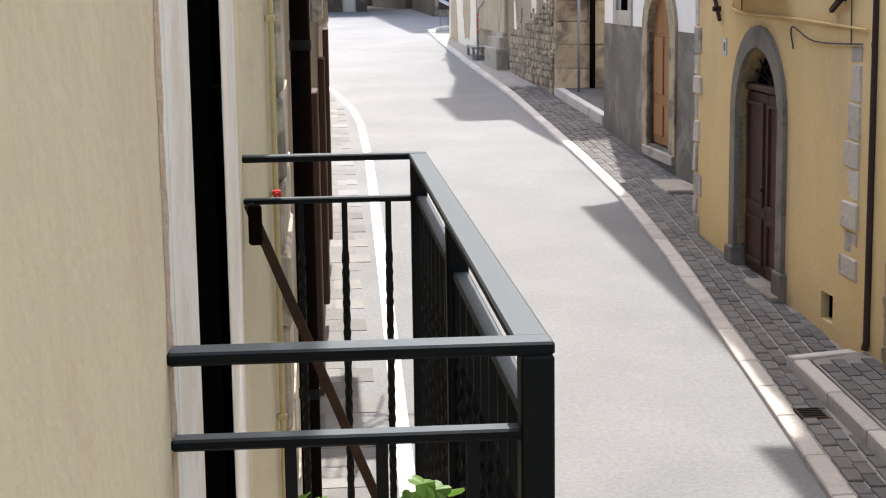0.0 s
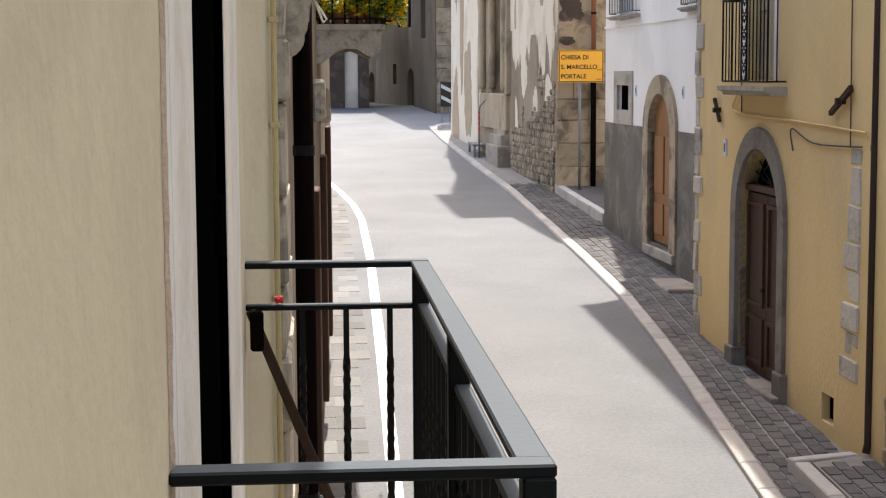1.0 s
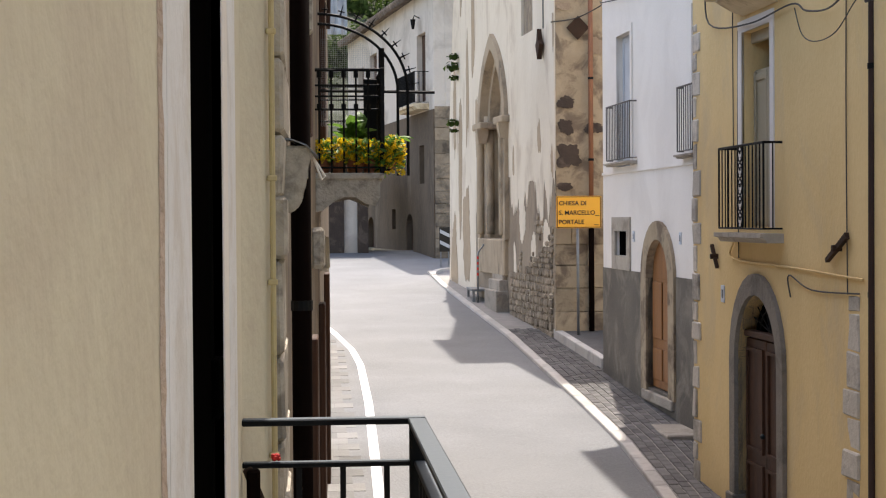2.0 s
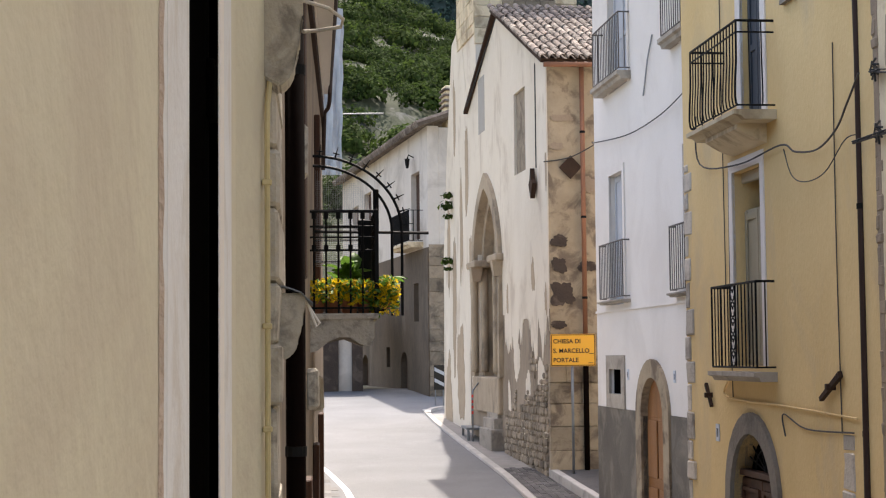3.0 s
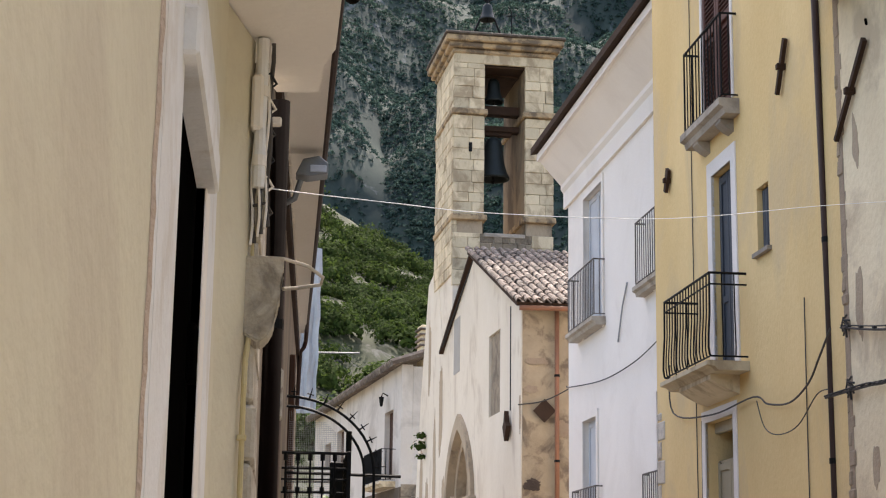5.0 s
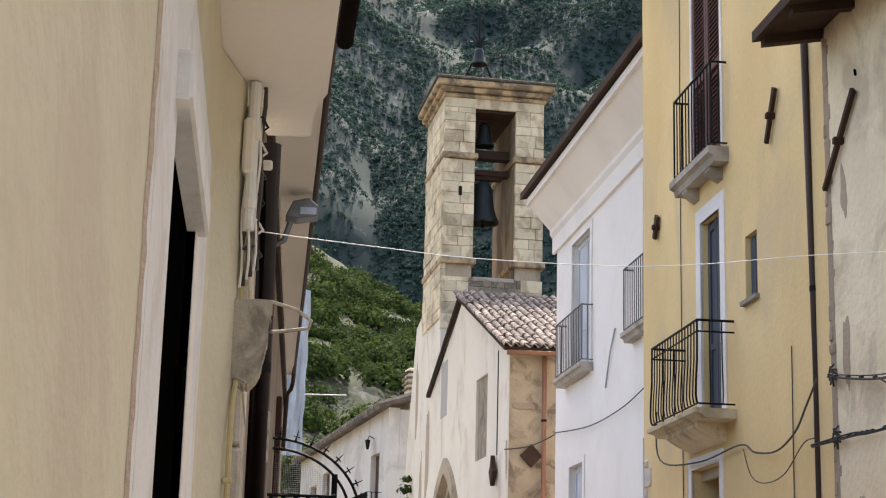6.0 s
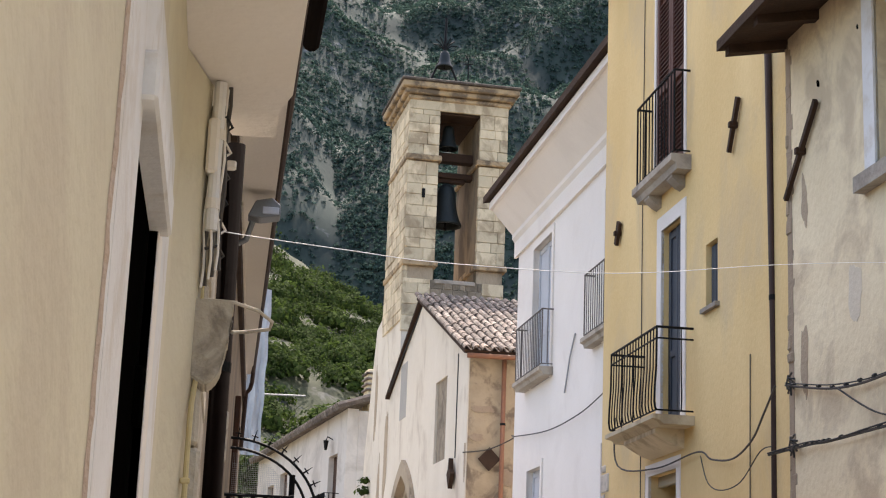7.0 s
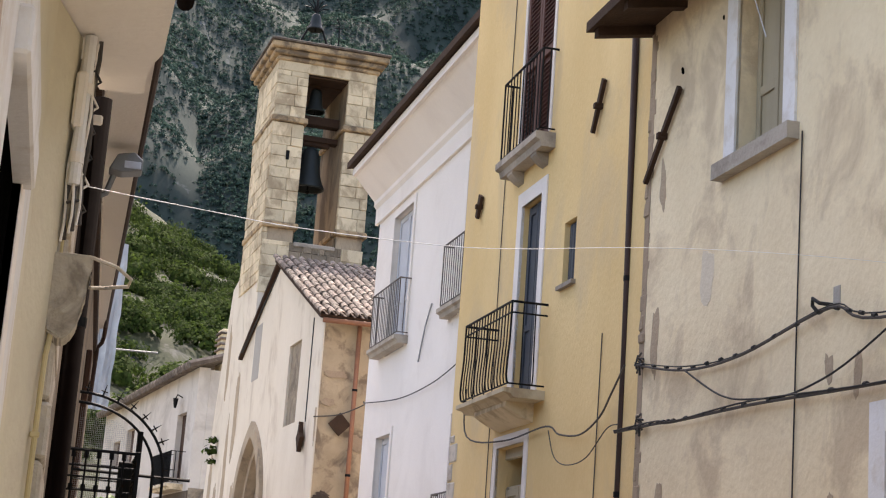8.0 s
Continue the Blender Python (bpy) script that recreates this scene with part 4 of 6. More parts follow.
for k in range(7):
    a = math.pi * (k + 0.5) / 7
    tube(bm, [(1.15, 1.2, 21.10), (1.15 + 0.2 * math.cos(a), 1.2, 21.22 + 0.16 * math.sin(a)), (1.15 + 0.36 * math.cos(a), 1.2, 21.18 + 0.36 * math.sin(a))], 0.016, 5)
tube(bm, [(1.9, 1.4, 19.66), (1.9, 1.4, 20.95), (1.8, 1.4, 21.1)], 0.018, 5)
tube(bm, [(1.75, 1.4, 20.8), (2.05, 1.4, 20.85)], 0.014, 5)
for k in range(5):
    tube(bm, [(1.6 + 0.22 * k, 1.2, 19.66), (1.75 + 0.2 * k, 1.3, 19.95 + 0.05 * (k % 2))], 0.015, 5)
tube(bm, [(1.15, 1.2, 21.1), (1.16, 1.2, 22.1)], 0.04, 6)
part("iron_frame", bm, iron, tw, "black wrought iron frame on the tower roof")

# church roof of curved tiles
bm = bmesh.new()
prism(bm, [(-0.32, EV + 0.02), (RU, RIDGE + 0.03), (RU, RIDGE + 0.11), (-0.34, EV + 0.10)], -9.0, 0.18)
prism(bm, [(RU, RIDGE + 0.03), (LU + 0.1, LEV + 0.0), (LU + 0.1, LEV + 0.08), (RU, RIDGE + 0.11)], -9.0, 0.12)
part("roof_deck", bm, eave_wood, ch)

# ---- the houses at the end of the street ----
FM = facade((4.35, 58.0), (2.0, 76.0))
fh = thing("house", FM, "pale plastered house with a stone ground floor at the road's end", "house")
fwin = [(1.45, 3.05, 8.60, 11.1), (11.9, 13.7, 9.6, 11.4), (15.3, 16.9, 10.0, 11.1)]
fdoor = [(3.95, 5.3, 2.6, 4.0, 4.5, False), (12.8, 14.4, 2.6, 3.9, 4.4, False), (7.6, 8.4, 3.9, 4.7), (1.7, 2.6, 5.6, 7.0)]
part("wall", wall_mesh(0.0, 20.0, 8.2, 12.55, -0.4, 0.0, fwin), dull_plaster, fh)
part("ground_floor", wall_mesh(0.0, 20.0, 2.5, 8.2, -0.4, 0.02, fdoor), dark_render, fh, "rough brown stone ground floor")
for h in fwin + [(d[0], d[1], d[2], d[3] if len(d) == 4 else d[4]) for d in fdoor]:
    part("shutter", soft_box(h[0], h[1], -0.25, -0.2, h[2], h[3], 0.01), wood_dark, fh)
part("end_wall", soft_box(-0.02, 0.38, -6.0, -0.4, 2.5, 12.5, 0.02), dull_plaster, fh)
courses(fh, -2.2, -0.02, 2.8, 8.3, 0.42, 0.45, 0.9, rubble_mat, -0.05, "stone", 0.12, 0.02, "side")
bm = bmesh.new()
for u in np.linspace(-0.35, 20, 70):
    tube(bm, [(u, 0.45, 12.55), (u, -5.0, 14.4)], 0.14, 6)
tagged(part("roof_tiles", bm, tile_mat, fh, "rows of old curved tiles"), kind="stuff")
bm = bmesh.new()
a = [bm.verts.new((-0.4, p, q)) for p, q in ((0.4, 12.50), (0.4, 12.60), (-5.0, 14.40), (-5.0, 14.25))]
b = [bm.verts.new((20.2, p, q)) for p, q in ((0.4, 12.50), (0.4, 12.60), (-5.0, 14.40), (-5.0, 14.25))]
bm.faces.new(a)
bm.faces.new(b[::-1])
for i in range(4):
    bm.faces.new((a[(i + 1) % 4], a[i], b[i], b[(i + 1) % 4]))
part("roof", bm, eave_wood, fh)
cm = part("chimney", soft_box(1.0, 1.7, -1.6, -0.9, 12.6, 14.2, 0.03), old_plaster, fh)
for k in range(4):
    part("chimney_slab", soft_box(0.92, 1.78, -1.68, -0.82, 13.4 + 0.2 * k, 13.48 + 0.2 * k, 0.02), tile_mat, cm)
lowh = thing("house", pose(-4.5, 61.0, 0), "low shaded stone house with a white door behind the bend", "house")
# shade at the bend is put into this wall's dark colour
part("wall", wall_mesh(0, 6.6, 2.5, 6.3, 0, 0.4, [(4.7, 5.1, 2.9, 5.0), (5.7, 6.2, 2.9, 5.2)]), dark_masonry, lowh)
part("door", soft_box(5.7, 6.2, 0.2, 0.26, 2.9, 5.2, 0.01), dull_plaster, lowh, "white painted door")
part("door", soft_box(4.7, 5.1, 0.2, 0.26, 2.9, 5.0, 0.01), wood_dark, lowh)
bm = bmesh.new()
prism(bm, [(-0.3, 6.2), (6.9, 6.2), (6.9, 6.4), (-0.3, 6.4)], -0.5, 6)
part("roof", bm, tile_mat, lowh)

# ---- hill and mountain ----
def crest(x):
    return 62 + 16 * math.exp(-((x + 22) / 26) ** 2) - 0.28 * max(0, x - 5) + 3.0 * noise.noise(Vector((x / 16, 3.1, 0)))


def hill_z(x, y):
    f = (y - 92) / 170
    if f < 1:
        z = 2.0 + max(0, f) ** 0.92 * (crest(x) - 2)
    else:
        z = crest(x) - (f - 1) * 60
    return z + 2.2 * noise.fractal(Vector((x / 22, y / 22, 0.3)), 1.0, 2.0, 4) * min(1, max(0, f * 6))


def mountain_z(x, y):
    f = (y - 380) / 1000
    z = 20 + 760 * f ** 0.95
    gully = abs(noise.fractal(Vector((x / 240 + 7, y / 500, 1.7)), 1.0, 2.0, 5))
    step = noise.fractal(Vector((x / 300, y / 120 + 3, 5.2)), 1.0, 2.0, 4)
    return z + gully * 90 * min(1, f * 4 + 0.2) + step * 34


def sheet(name, mat, xs, ys, height, label, category):
    verts = [(x, y, height(x, y)) for y in ys for x in xs]
    n = len(xs)
    faces = [(j * n + i, j * n + i + 1, (j + 1) * n + i + 1, (j + 1) * n + i) for j in range(len(ys) - 1) for i in range(n - 1)]
    me = bpy.data.meshes.new(name)
    me.from_pydata(verts, [], faces)
    me.materials.append(mat)
    for p in me.polygons:
        p.use_smooth = True
    return tagged(new(name, me), label, category, kind="structure")


hill_mat = material("hillside_grass_and_rock", (0.052, 0.062, 0.026), rough=0.95, color2=(0.018, 0.024, 0.010), scale=0.3, fine=2.5, bump=1.0, bump_scale=1.2, contrast=0.7, stain=(0.13, 0.128, 0.115), stain_scale=0.4, stain_amount=0.7, stain_lo=0.54)
# the blue-grey of scrub and rock has distance haze mixed into it
mountain_mat = material("mountain_scrub_and_rock", (0.036, 0.056, 0.044), rough=0.95, color2=(0.013, 0.024, 0.023), scale=0.05, fine=0.8, bump=1.0, bump_scale=0.2, contrast=0.7, stain=(0.17, 0.18, 0.19), stain_scale=0.10, stain_amount=0.7, stain_lo=0.60, stretch=(1.5, 1, 0.6))
sheet("hillside", hill_mat, [x for x in np.linspace(-130, 150, 190)], [y for y in np.linspace(84, 330, 110)], hill_z, "green shrubby hillside with grey rock at its foot", "hillside")
sheet("mountain", mountain_mat, [x for x in np.linspace(-900, 1100, 220)], [y for y in np.linspace(380, 1500, 150)], mountain_z, "dark wooded mountain side with grey limestone cliffs", "mountain")


def clumps(name, mat, spots, leaves, label, category, flat=0.7, size=1.0):
    """Bushes, each a loose shell of many small leaf clusters. spots: x, y, z, radius."""
    rng = np.random.default_rng(5)
    verts, normals = [], []
    for x, y, z, r in spots:
        d = rng.normal(size=(leaves, 3))
        d /= np.linalg.norm(d, axis=1)[:, None]
        d[:, 2] = np.abs(d[:, 2]) * 1.1 - 0.15
        lump = 0.75 + 0.35 * np.sin(d[:, :1] * 5 + x) * np.sin(d[:, 1:2] * 4 + y)
        c = np.array([x, y, z]) + d * r * lump * rng.uniform(0.65, 1.0, (leaves, 1)) * np.array([1, 1, flat])
        a = rng.normal(size=(leaves, 3)) * 0.6 + np.array([0, 0, 0])
        a = np.cross(d, a)
        a /= np.linalg.norm(a, axis=1)[:, None]
        b = np.cross(d + rng.normal(size=(leaves, 3)) * 0.5, a)
        b /= np.linalg.norm(b, axis=1)[:, None]
        s = size * r * rng.uniform(0.10, 0.20, (leaves, 1)) * (120 / leaves) ** 0.45
        verts.append(np.stack([c - a * s, c - b * s * 0.7, c + a * s, c + b * s * 0.8 + d * s * 0.3], 1).reshape(-1, 3))
        nd = d * 0.8 + rng.normal(size=(leaves, 3)) * 0.18 + np.array([0, 0, 0.25])
        normals.append(np.repeat(nd / np.linalg.norm(nd, axis=1)[:, None], 4, axis=0))
    v = np.concatenate(verts)
    me = bpy.data.meshes.new(name)
    me.from_pydata(v.tolist(), [], np.arange(len(v)).reshape(-1, 4).tolist())
    me.materials.append(mat)
    me.normals_split_custom_set(np.concatenate(normals).tolist())      # each bush is shaded as one rounded mass
    return tagged(new(name, me), label, category, kind="stuff")


rng = np.random.default_rng(11)
spots = []
while len(spots) < 1150:
    y = 105 + 160 * rng.random() ** 0.8
    x = rng.uniform(-0.10, 0.17) * y
    dens = noise.noise(Vector((x / 14, y / 14, 9.0)))
    low = (y - 92) / 170
    if dens * 1.6 + 0.7 * low > rng.uniform(0.1, 0.7):
        spots.append((x, y, hill_z(x, y) + 0.2, rng.uniform(1.2, 2.2) * (1.0 + 1.1 * rng.random() ** 2)))
clumps("shrubs", leaf_dark, spots, 420, "dense dark green shrubs on the hillside", "shrubs", 0.8, 0.8)
far_spots = []
while len(far_spots) < 48000:
    y = 382 + 430 * rng.random()
    x = rng.uniform(-0.04, 0.27) * y
    if noise.fractal(Vector((x / 38, y / 60, 2.0)), 0.9, 2.0, 5) > rng.uniform(-0.9, 0.25):
        far_spots.append((x, y, mountain_z(x, y) + 0.3, rng.uniform(0.7, 1.6)))
clumps("trees", leaf_far, far_spots, 13, "dark woods on the mountain side", "trees", 0.9, 0.75)


# ---- the near house on the left, with its balcony ----
lh = thing("house", Matrix(), "cream plastered house with a dark balcony doorway", "house")
WX = -0.155


def lbox(x0, x1, y0, y1, z0, z1, r=0.006, jit=0.0):
    return soft_box(x0, x1, y0, y1, z0, z1, r, jit)


def along(bm, x):
    """Turns a wall built in x and z to stand along the street at x."""
    for v in bm.verts:
        v.co = Vector((x + v.co.y, v.co.x, v.co.z))
    return bm


part("wall", along(wall_mesh(-6.0, 4.06, -0.5, 5.93, -0.40, 0.0, [(2.36, 3.15, 2.80, 5.22)]), WX), cream, lh, "cream roughcast plaster wall")
# the wall leans out a little towards its far corner
bm = bmesh.new()
pts = [(WX, 4.06), (WX + 0.068, 4.36), (WX - 0.40, 4.36), (WX - 0.40, 4.06)]
lo = [bm.verts.new((x, y, -0.5)) for x, y in pts]
hi = [bm.verts.new((x, y, 5.93)) for x, y in pts]
bm.faces.new(lo[::-1])
bm.faces.new(hi)
for i in range(4):
    bm.faces.new((lo[i], lo[(i + 1) % 4], hi[(i + 1) % 4], hi[i]))
part("corner_wall", bm, cream, lh)
# solid box with the unlit room's shade in its colour
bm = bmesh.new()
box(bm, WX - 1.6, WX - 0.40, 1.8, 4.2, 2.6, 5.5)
part("shade_box", bm, shade_and_black, lh, "near-black box for the unlit room behind the balcony door")
bm = bmesh.new()
arch_ring(bm, [(1.985, 2.80), (1.985, 5.44), (3.66, 5.44), (3.66, 2.80)], [(2.36, 2.80), (2.36, 5.22), (3.15, 5.22), (3.15, 2.80)], -0.03, 0.005)
part("door_casing", along(bm, WX), casing_paint, lh, "flaking white painted band round the doorway")
bm = bmesh.new()
arch_ring(bm, [(1.955, 2.80), (1.955, 5.54), (3.80, 5.54), (3.80, 2.80)], [(1.985, 2.80), (1.985, 5.44), (3.66, 5.44), (3.66, 2.80)], -0.03, 0.0045)
for v in bm.verts:
    if v.co.x < 1.96 or v.co.x > 3.79 or v.co.z > 5.53:
        v.co.y = min(v.co.y, 0.001)
part("door_border", along(bm, WX), casing_paint, lh)
part("lintel_board", lbox(WX - 0.02, WX + 0.030, 2.30, 3.20, 5.20, 5.28), casing_paint, lh)
# ragged edge where the old plaster meets the painted band
bm = bmesh.new()
prev = None
for i in range(90):
    z = 2.9 + i * 0.034
    w0, w1 = 1.935 - 0.035 * abs(noise.noise(Vector((i * 0.31, 0, 0)))) - 0.012, 1.95 + 0.03 * abs(noise.noise(Vector((i * 0.23, 5, 0))))
    row = [bm.verts.new((WX + 0.0005, w0, z)), bm.verts.new((WX + 0.005 + 0.003 * noise.noise(Vector((i * 0.7, 2, 0))), (w0 + w1) / 2, z)), bm.verts.new((WX + 0.0008, w1, z))]
    if prev:
        for k in range(2):
            bm.faces.new((prev[k], prev[k + 1], row[k + 1], row[k]))
    prev = row
part("plaster_edge", bm, scar, lh, "ragged flaking plaster edge")
part("inner_casing", lbox(WX - 0.03, WX + 0.008, 3.15, 3.32, 2.80, 5.22, 0.003), soffit_mat, lh)
dr = part("door", lbox(WX - 0.06, WX - 0.012, 2.36, 3.15, 2.80, 5.22), shade_and_black, lh, "closed black door leaf in the doorway")
part("hinge", lbox(WX - 0.014, WX + 0.004, 3.05, 3.145, 3.955, 4.065, 0.003), shade_and_black, dr)
part("hinge", lbox(WX - 0.014, WX + 0.004, 3.05, 3.145, 4.80, 4.91, 0.003), shade_and_black, dr)
# roof overhang
bm = bmesh.new()
prism(bm, [(-3.0, 6.9), (0.098, 5.99), (0.098, 6.07), (-3.0, 7.0)], -6.0, 4.80)
part("roof", bm, eave_wood, lh)
bm = bmesh.new()
plan = [(WX - 0.1, -6.0), (0.150, -6.0), (0.140, 4.40), (0.108, 4.56), (0.104, 4.83), (-0.028, 4.835), (-0.06, 4.70), (WX - 0.1, 4.66)]
lo, hi = ([bm.verts.new((x, y, z)) for x, y in plan] for z in (5.935, 5.985))
bm.faces.new(lo)
bm.faces.new(hi[::-1])
for i in range(len(plan)):
    j = (i + 1) % len(plan)
    bm.faces.new((lo[j], lo[i], hi[i], hi[j]))
part("soffit", bm, soffit_mat, lh, "pale smooth underside of the eave")
bm = bmesh.new()
tube(bm, [(0.175, -6.0, 5.985), (0.172, 4.10, 5.985)], 0.024, 10)
part("gutter", bm, dark_pipe, lh, "brown gutter ending before the corner", True)

bal = thing("balcony", Matrix(), "narrow grey iron balcony rail with twisted bars", "balcony")
RX0, RX1, RY0, RY1, RZ = WX, 0.292, 1.925, 4.035, 3.836
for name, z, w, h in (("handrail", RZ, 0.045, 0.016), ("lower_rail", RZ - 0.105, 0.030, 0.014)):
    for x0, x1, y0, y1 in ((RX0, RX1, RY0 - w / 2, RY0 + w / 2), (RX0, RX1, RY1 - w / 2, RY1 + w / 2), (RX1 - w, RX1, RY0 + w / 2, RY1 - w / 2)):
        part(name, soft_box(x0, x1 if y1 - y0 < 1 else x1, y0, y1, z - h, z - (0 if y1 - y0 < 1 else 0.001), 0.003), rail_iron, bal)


def twisted(h):
    bm = bmesh.new()
    s, n = 0.007, 60
    prev = None
    for i in range(n + 1):
        f = i / n
        a = 0 if f > 0.86 else (0.86 - f) * h * 42 if f > 0.1 else 0.76 * h * 42
        ring = [bm.verts.new((s * 1.42 * math.cos(a + k * math.pi / 2 + math.pi / 4), s * 1.42 * math.sin(a + k * math.pi / 2 + math.pi / 4), -h * (1 - f))) for k in range(4)]
        if prev:
            for k in range(4):
                bm.faces.new((prev[k], prev[(k + 1) % 4], ring[(k + 1) % 4], ring[k]))
        else:
            bm.faces.new(ring[::-1])
        prev = ring
    bm.faces.new(prev)
    return mesh_of(bm, iron, "twisted_bar")


tb = twisted(0.90)
for k in range(1, 4):
    for yy in (RY0, RY1):
        shared("twisted_bar", tb, bal, Matrix.Translation((RX0 + 0.03 + k * 0.107, yy, RZ - 0.115)))
k = 0
yb = RY0 + 0.115
while yb < RY1 - 0.05:
    shared("twisted_bar", tb, bal, Matrix.Translation((RX1 - 0.02, yb, RZ - 0.115)))
    yb += 0.115
for x, y in ((RX1 - 0.02, RY0), (RX1 - 0.02, RY1), (RX1 - 0.02, (RY0 + RY1) / 2)):
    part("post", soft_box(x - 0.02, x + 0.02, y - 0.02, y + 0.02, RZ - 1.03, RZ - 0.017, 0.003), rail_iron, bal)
part("slab", soft_box(WX - 0.05, RX1 + 0.05, RY0 - 0.1, RY1 + 0.1, RZ - 1.15, RZ - 1.02, 0.02), grey_stone, bal)
# a folding iron strut, a red flower and vine leaves on the rail
st = part("strut", soft_box(-0.012, 0.012, -0.006, 0.006, -0.80, 0.0, 0.003), eave_wood, bal, "rusty flat iron strut")
st.matrix_basis = Matrix.Translation((-0.142, 3.98, 3.725)) @ Euler((0, radians(-21.5), 0)).to_matrix().to_4x4()
part("clamp", soft_box(-0.142, -0.110, 3.94, 3.98, 3.63, 3.725, 0.006), dark_pipe, bal)
flw = thing("flower", pose(-0.074, 4.03, RZ - 0.103), "small red flower lying on the lower rail", "flower")
bm = bmesh.new()
for k in range(9):
    a = k * math.tau / 9
    bmesh.ops.create_icosphere(bm, subdivisions=1, radius=0.006, matrix=Matrix.Translation((0.007 * math.cos(a), 0.006 * math.sin(a), 0.006 + 0.004 * (k % 3))))
part("petals", bm, red_petal, flw)


def leaf_mesh(s, lobes=5):
    """A lobed leaf, folded along its middle."""
    bm = bmesh.new()
    pts = []
    for k in range(20):
        a = math.tau * k / 20
        r = s * (0.72 + 0.28 * abs(math.cos(a * lobes / 2))) * (1.15 if 8 < k < 12 else 1)
        pts.append(bm.verts.new((r * math.cos(a), r * math.sin(a), -abs(math.sin(a)) * s * 0.35)))
    mid = bm.verts.new((0, 0, 0))
    for k in range(20):
        bm.faces.new((mid, pts[k], pts[(k + 1) % 20]))
    return mesh_of(bm, leaf, "leaf")


vine = thing("vine", pose(0.07, 2.05, RZ - 1.005), "green vine with lobed leaves growing behind the rail", "plant")
bm = bmesh.new()
tube(bm, [(0.0, 0.0, 0.0), (0.02, 0.03, 0.3), (-0.02, 0.0, 0.55), (0.03, -0.02, 0.76)], 0.005, 6, 0.002)
tube(bm, [(0.01, 0.0, 0.5), (0.07, 0.02, 0.66), (0.09, 0.0, 0.79)], 0.003, 6, 0.0015)
part("stem", bm, leaf, vine)
lm = [leaf_mesh(0.022), leaf_mesh(0.016)]
for k, (x, y, z) in enumerate([(-0.085, 0.0, 0.775), (-0.06, 0.03, 0.765), (-0.03, -0.01, 0.76), (0.06, 0.02, 0.765), (0.09, 0.0, 0.785), (0.115, 0.03, 0.775), (0.075, -0.02, 0.80), (0.03, 0.0, 0.755), (-0.1, 0.02, 0.75), (0.0, 0.03, 0.72), (0.1, 0.01, 0.74), (-0.05, 0.0, 0.71)]):
    shared("leaf", lm[k % 2], vine, pose(x, y, z, random.uniform(20, 70), random.uniform(-30, 30), random.uniform(0, 360)))

# cream gas pipe, cables and stone brackets at the far end of the near house
CX, CY = WX + 0.068, 4.36                               # the far corner
gp = thing("gas_pipe", Matrix(), "thin cream painted gas pipe on the house wall", "pipe")
bm = bmesh.new()
tube(bm, [(CX + 0.004, CY - 0.05, z) for z in np.linspace(-0.3, 4.95, 12)] + [(CX + 0.005, CY - 0.03, 5.02), (CX + 0.012, CY + 0.0, 5.10), (CX + 0.014, CY + 0.01, 5.6)], 0.0075, 8)
part("pipe", bm, gas_pipe, gp)
for z in (3.1, 3.7, 4.15, 4.42, 4.8):
    part("clip", soft_box(CX - 0.01, CX + 0.016, CY - 0.06, CY - 0.04, z, z + 0.016, 0.003), gas_pipe, gp)

edge = thing("pilaster", Matrix(), "rough weathered stone pilaster at the house corner", "pilaster")
z = 0.0
while z < 5.85:
    h = random.uniform(0.14, 0.30)
    part("stone", soft_box(CX - 0.06, CX + 0.030 + random.uniform(-0.006, 0.010), CY, CY + 0.86, z, min(5.92, z + h - 0.005), 0.010, 0.006), corbel_stone, edge)
    z += h


def corbel(x0, x1, y, z1, h, label):
    t = thing("corbel", Matrix.Translation((x0, y, z1)), label, "corbel", "stone corbels")
    bm = bmesh.new()
    w = x1 - x0
    prism(bm, [(0, 0), (w, 0), (w * 1.02, -0.02), (w * 0.95, -0.03), (w * 0.93, -h * 0.50), (w * 0.82, -h * 0.58), (w * 0.80, -h * 0.80), (w * 0.64, -h * 0.95), (w * 0.42, -h * 1.02), (0, -h * 0.92)], -0.08, 0.08)
    bmesh.ops.bevel(bm, geom=list(bm.edges), offset=0.006, segments=2, affect="EDGES")
    part("block", bm, corbel_stone, t)
    return t


c1 = corbel(CX - 0.01, 0.012, 4.42, 5.31, 0.235, "pale weathered stone corbel with a bent pipe above")
bm = bmesh.new()
tube(bm, [(0.0, 0, 0.012), (0.11, 0.01, 0.012), (0.18, 0.05, 0.0), (0.222, 0.09, -0.022), (0.216, 0.11, -0.04), (0.15, 0.09, -0.055), (0.11, 0.03, -0.07)], 0.0055, 8)
part("bent_pipe", bm, corbel_stone, c1, "bent pale plastic pipe")
c2 = corbel(CX - 0.01, 0.016, 4.79, 4.53, 0.19, "broken stone corbel with a sheet metal flashing")
bm = bmesh.new()
g = [[bm.verts.new((x, y, 0.008 + 0.02 * math.sin(x * 40) * (0.6 + y) + (0.0 if x < 0.10 else -(x - 0.10) * 0.9))) for x in np.linspace(0.0, 0.135, 9)] for y in (-0.10, 0.0, 0.10)]
for r, q in zip(g, g[1:]):
    for k in range(8):
        bm.faces.new((r[k], r[k + 1], q[k + 1], q[k]))
ex = bmesh.ops.extrude_face_region(bm, geom=list(bm.faces))
for v in ex["geom"]:
    if isinstance(v, bmesh.types.BMVert):
        v.co.z += 0.004
part("flashing", bm, galvanised, c2, "curled grey metal flashing")
bm = bmesh.new()
tube(bm, [(0.11, 0.0, -0.015), (0.13, 0.01, -0.045), (0.155, 0.02, -0.085), (0.145, 0.02, -0.095), (0.12, 0.0, -0.03)], 0.0035, 6)
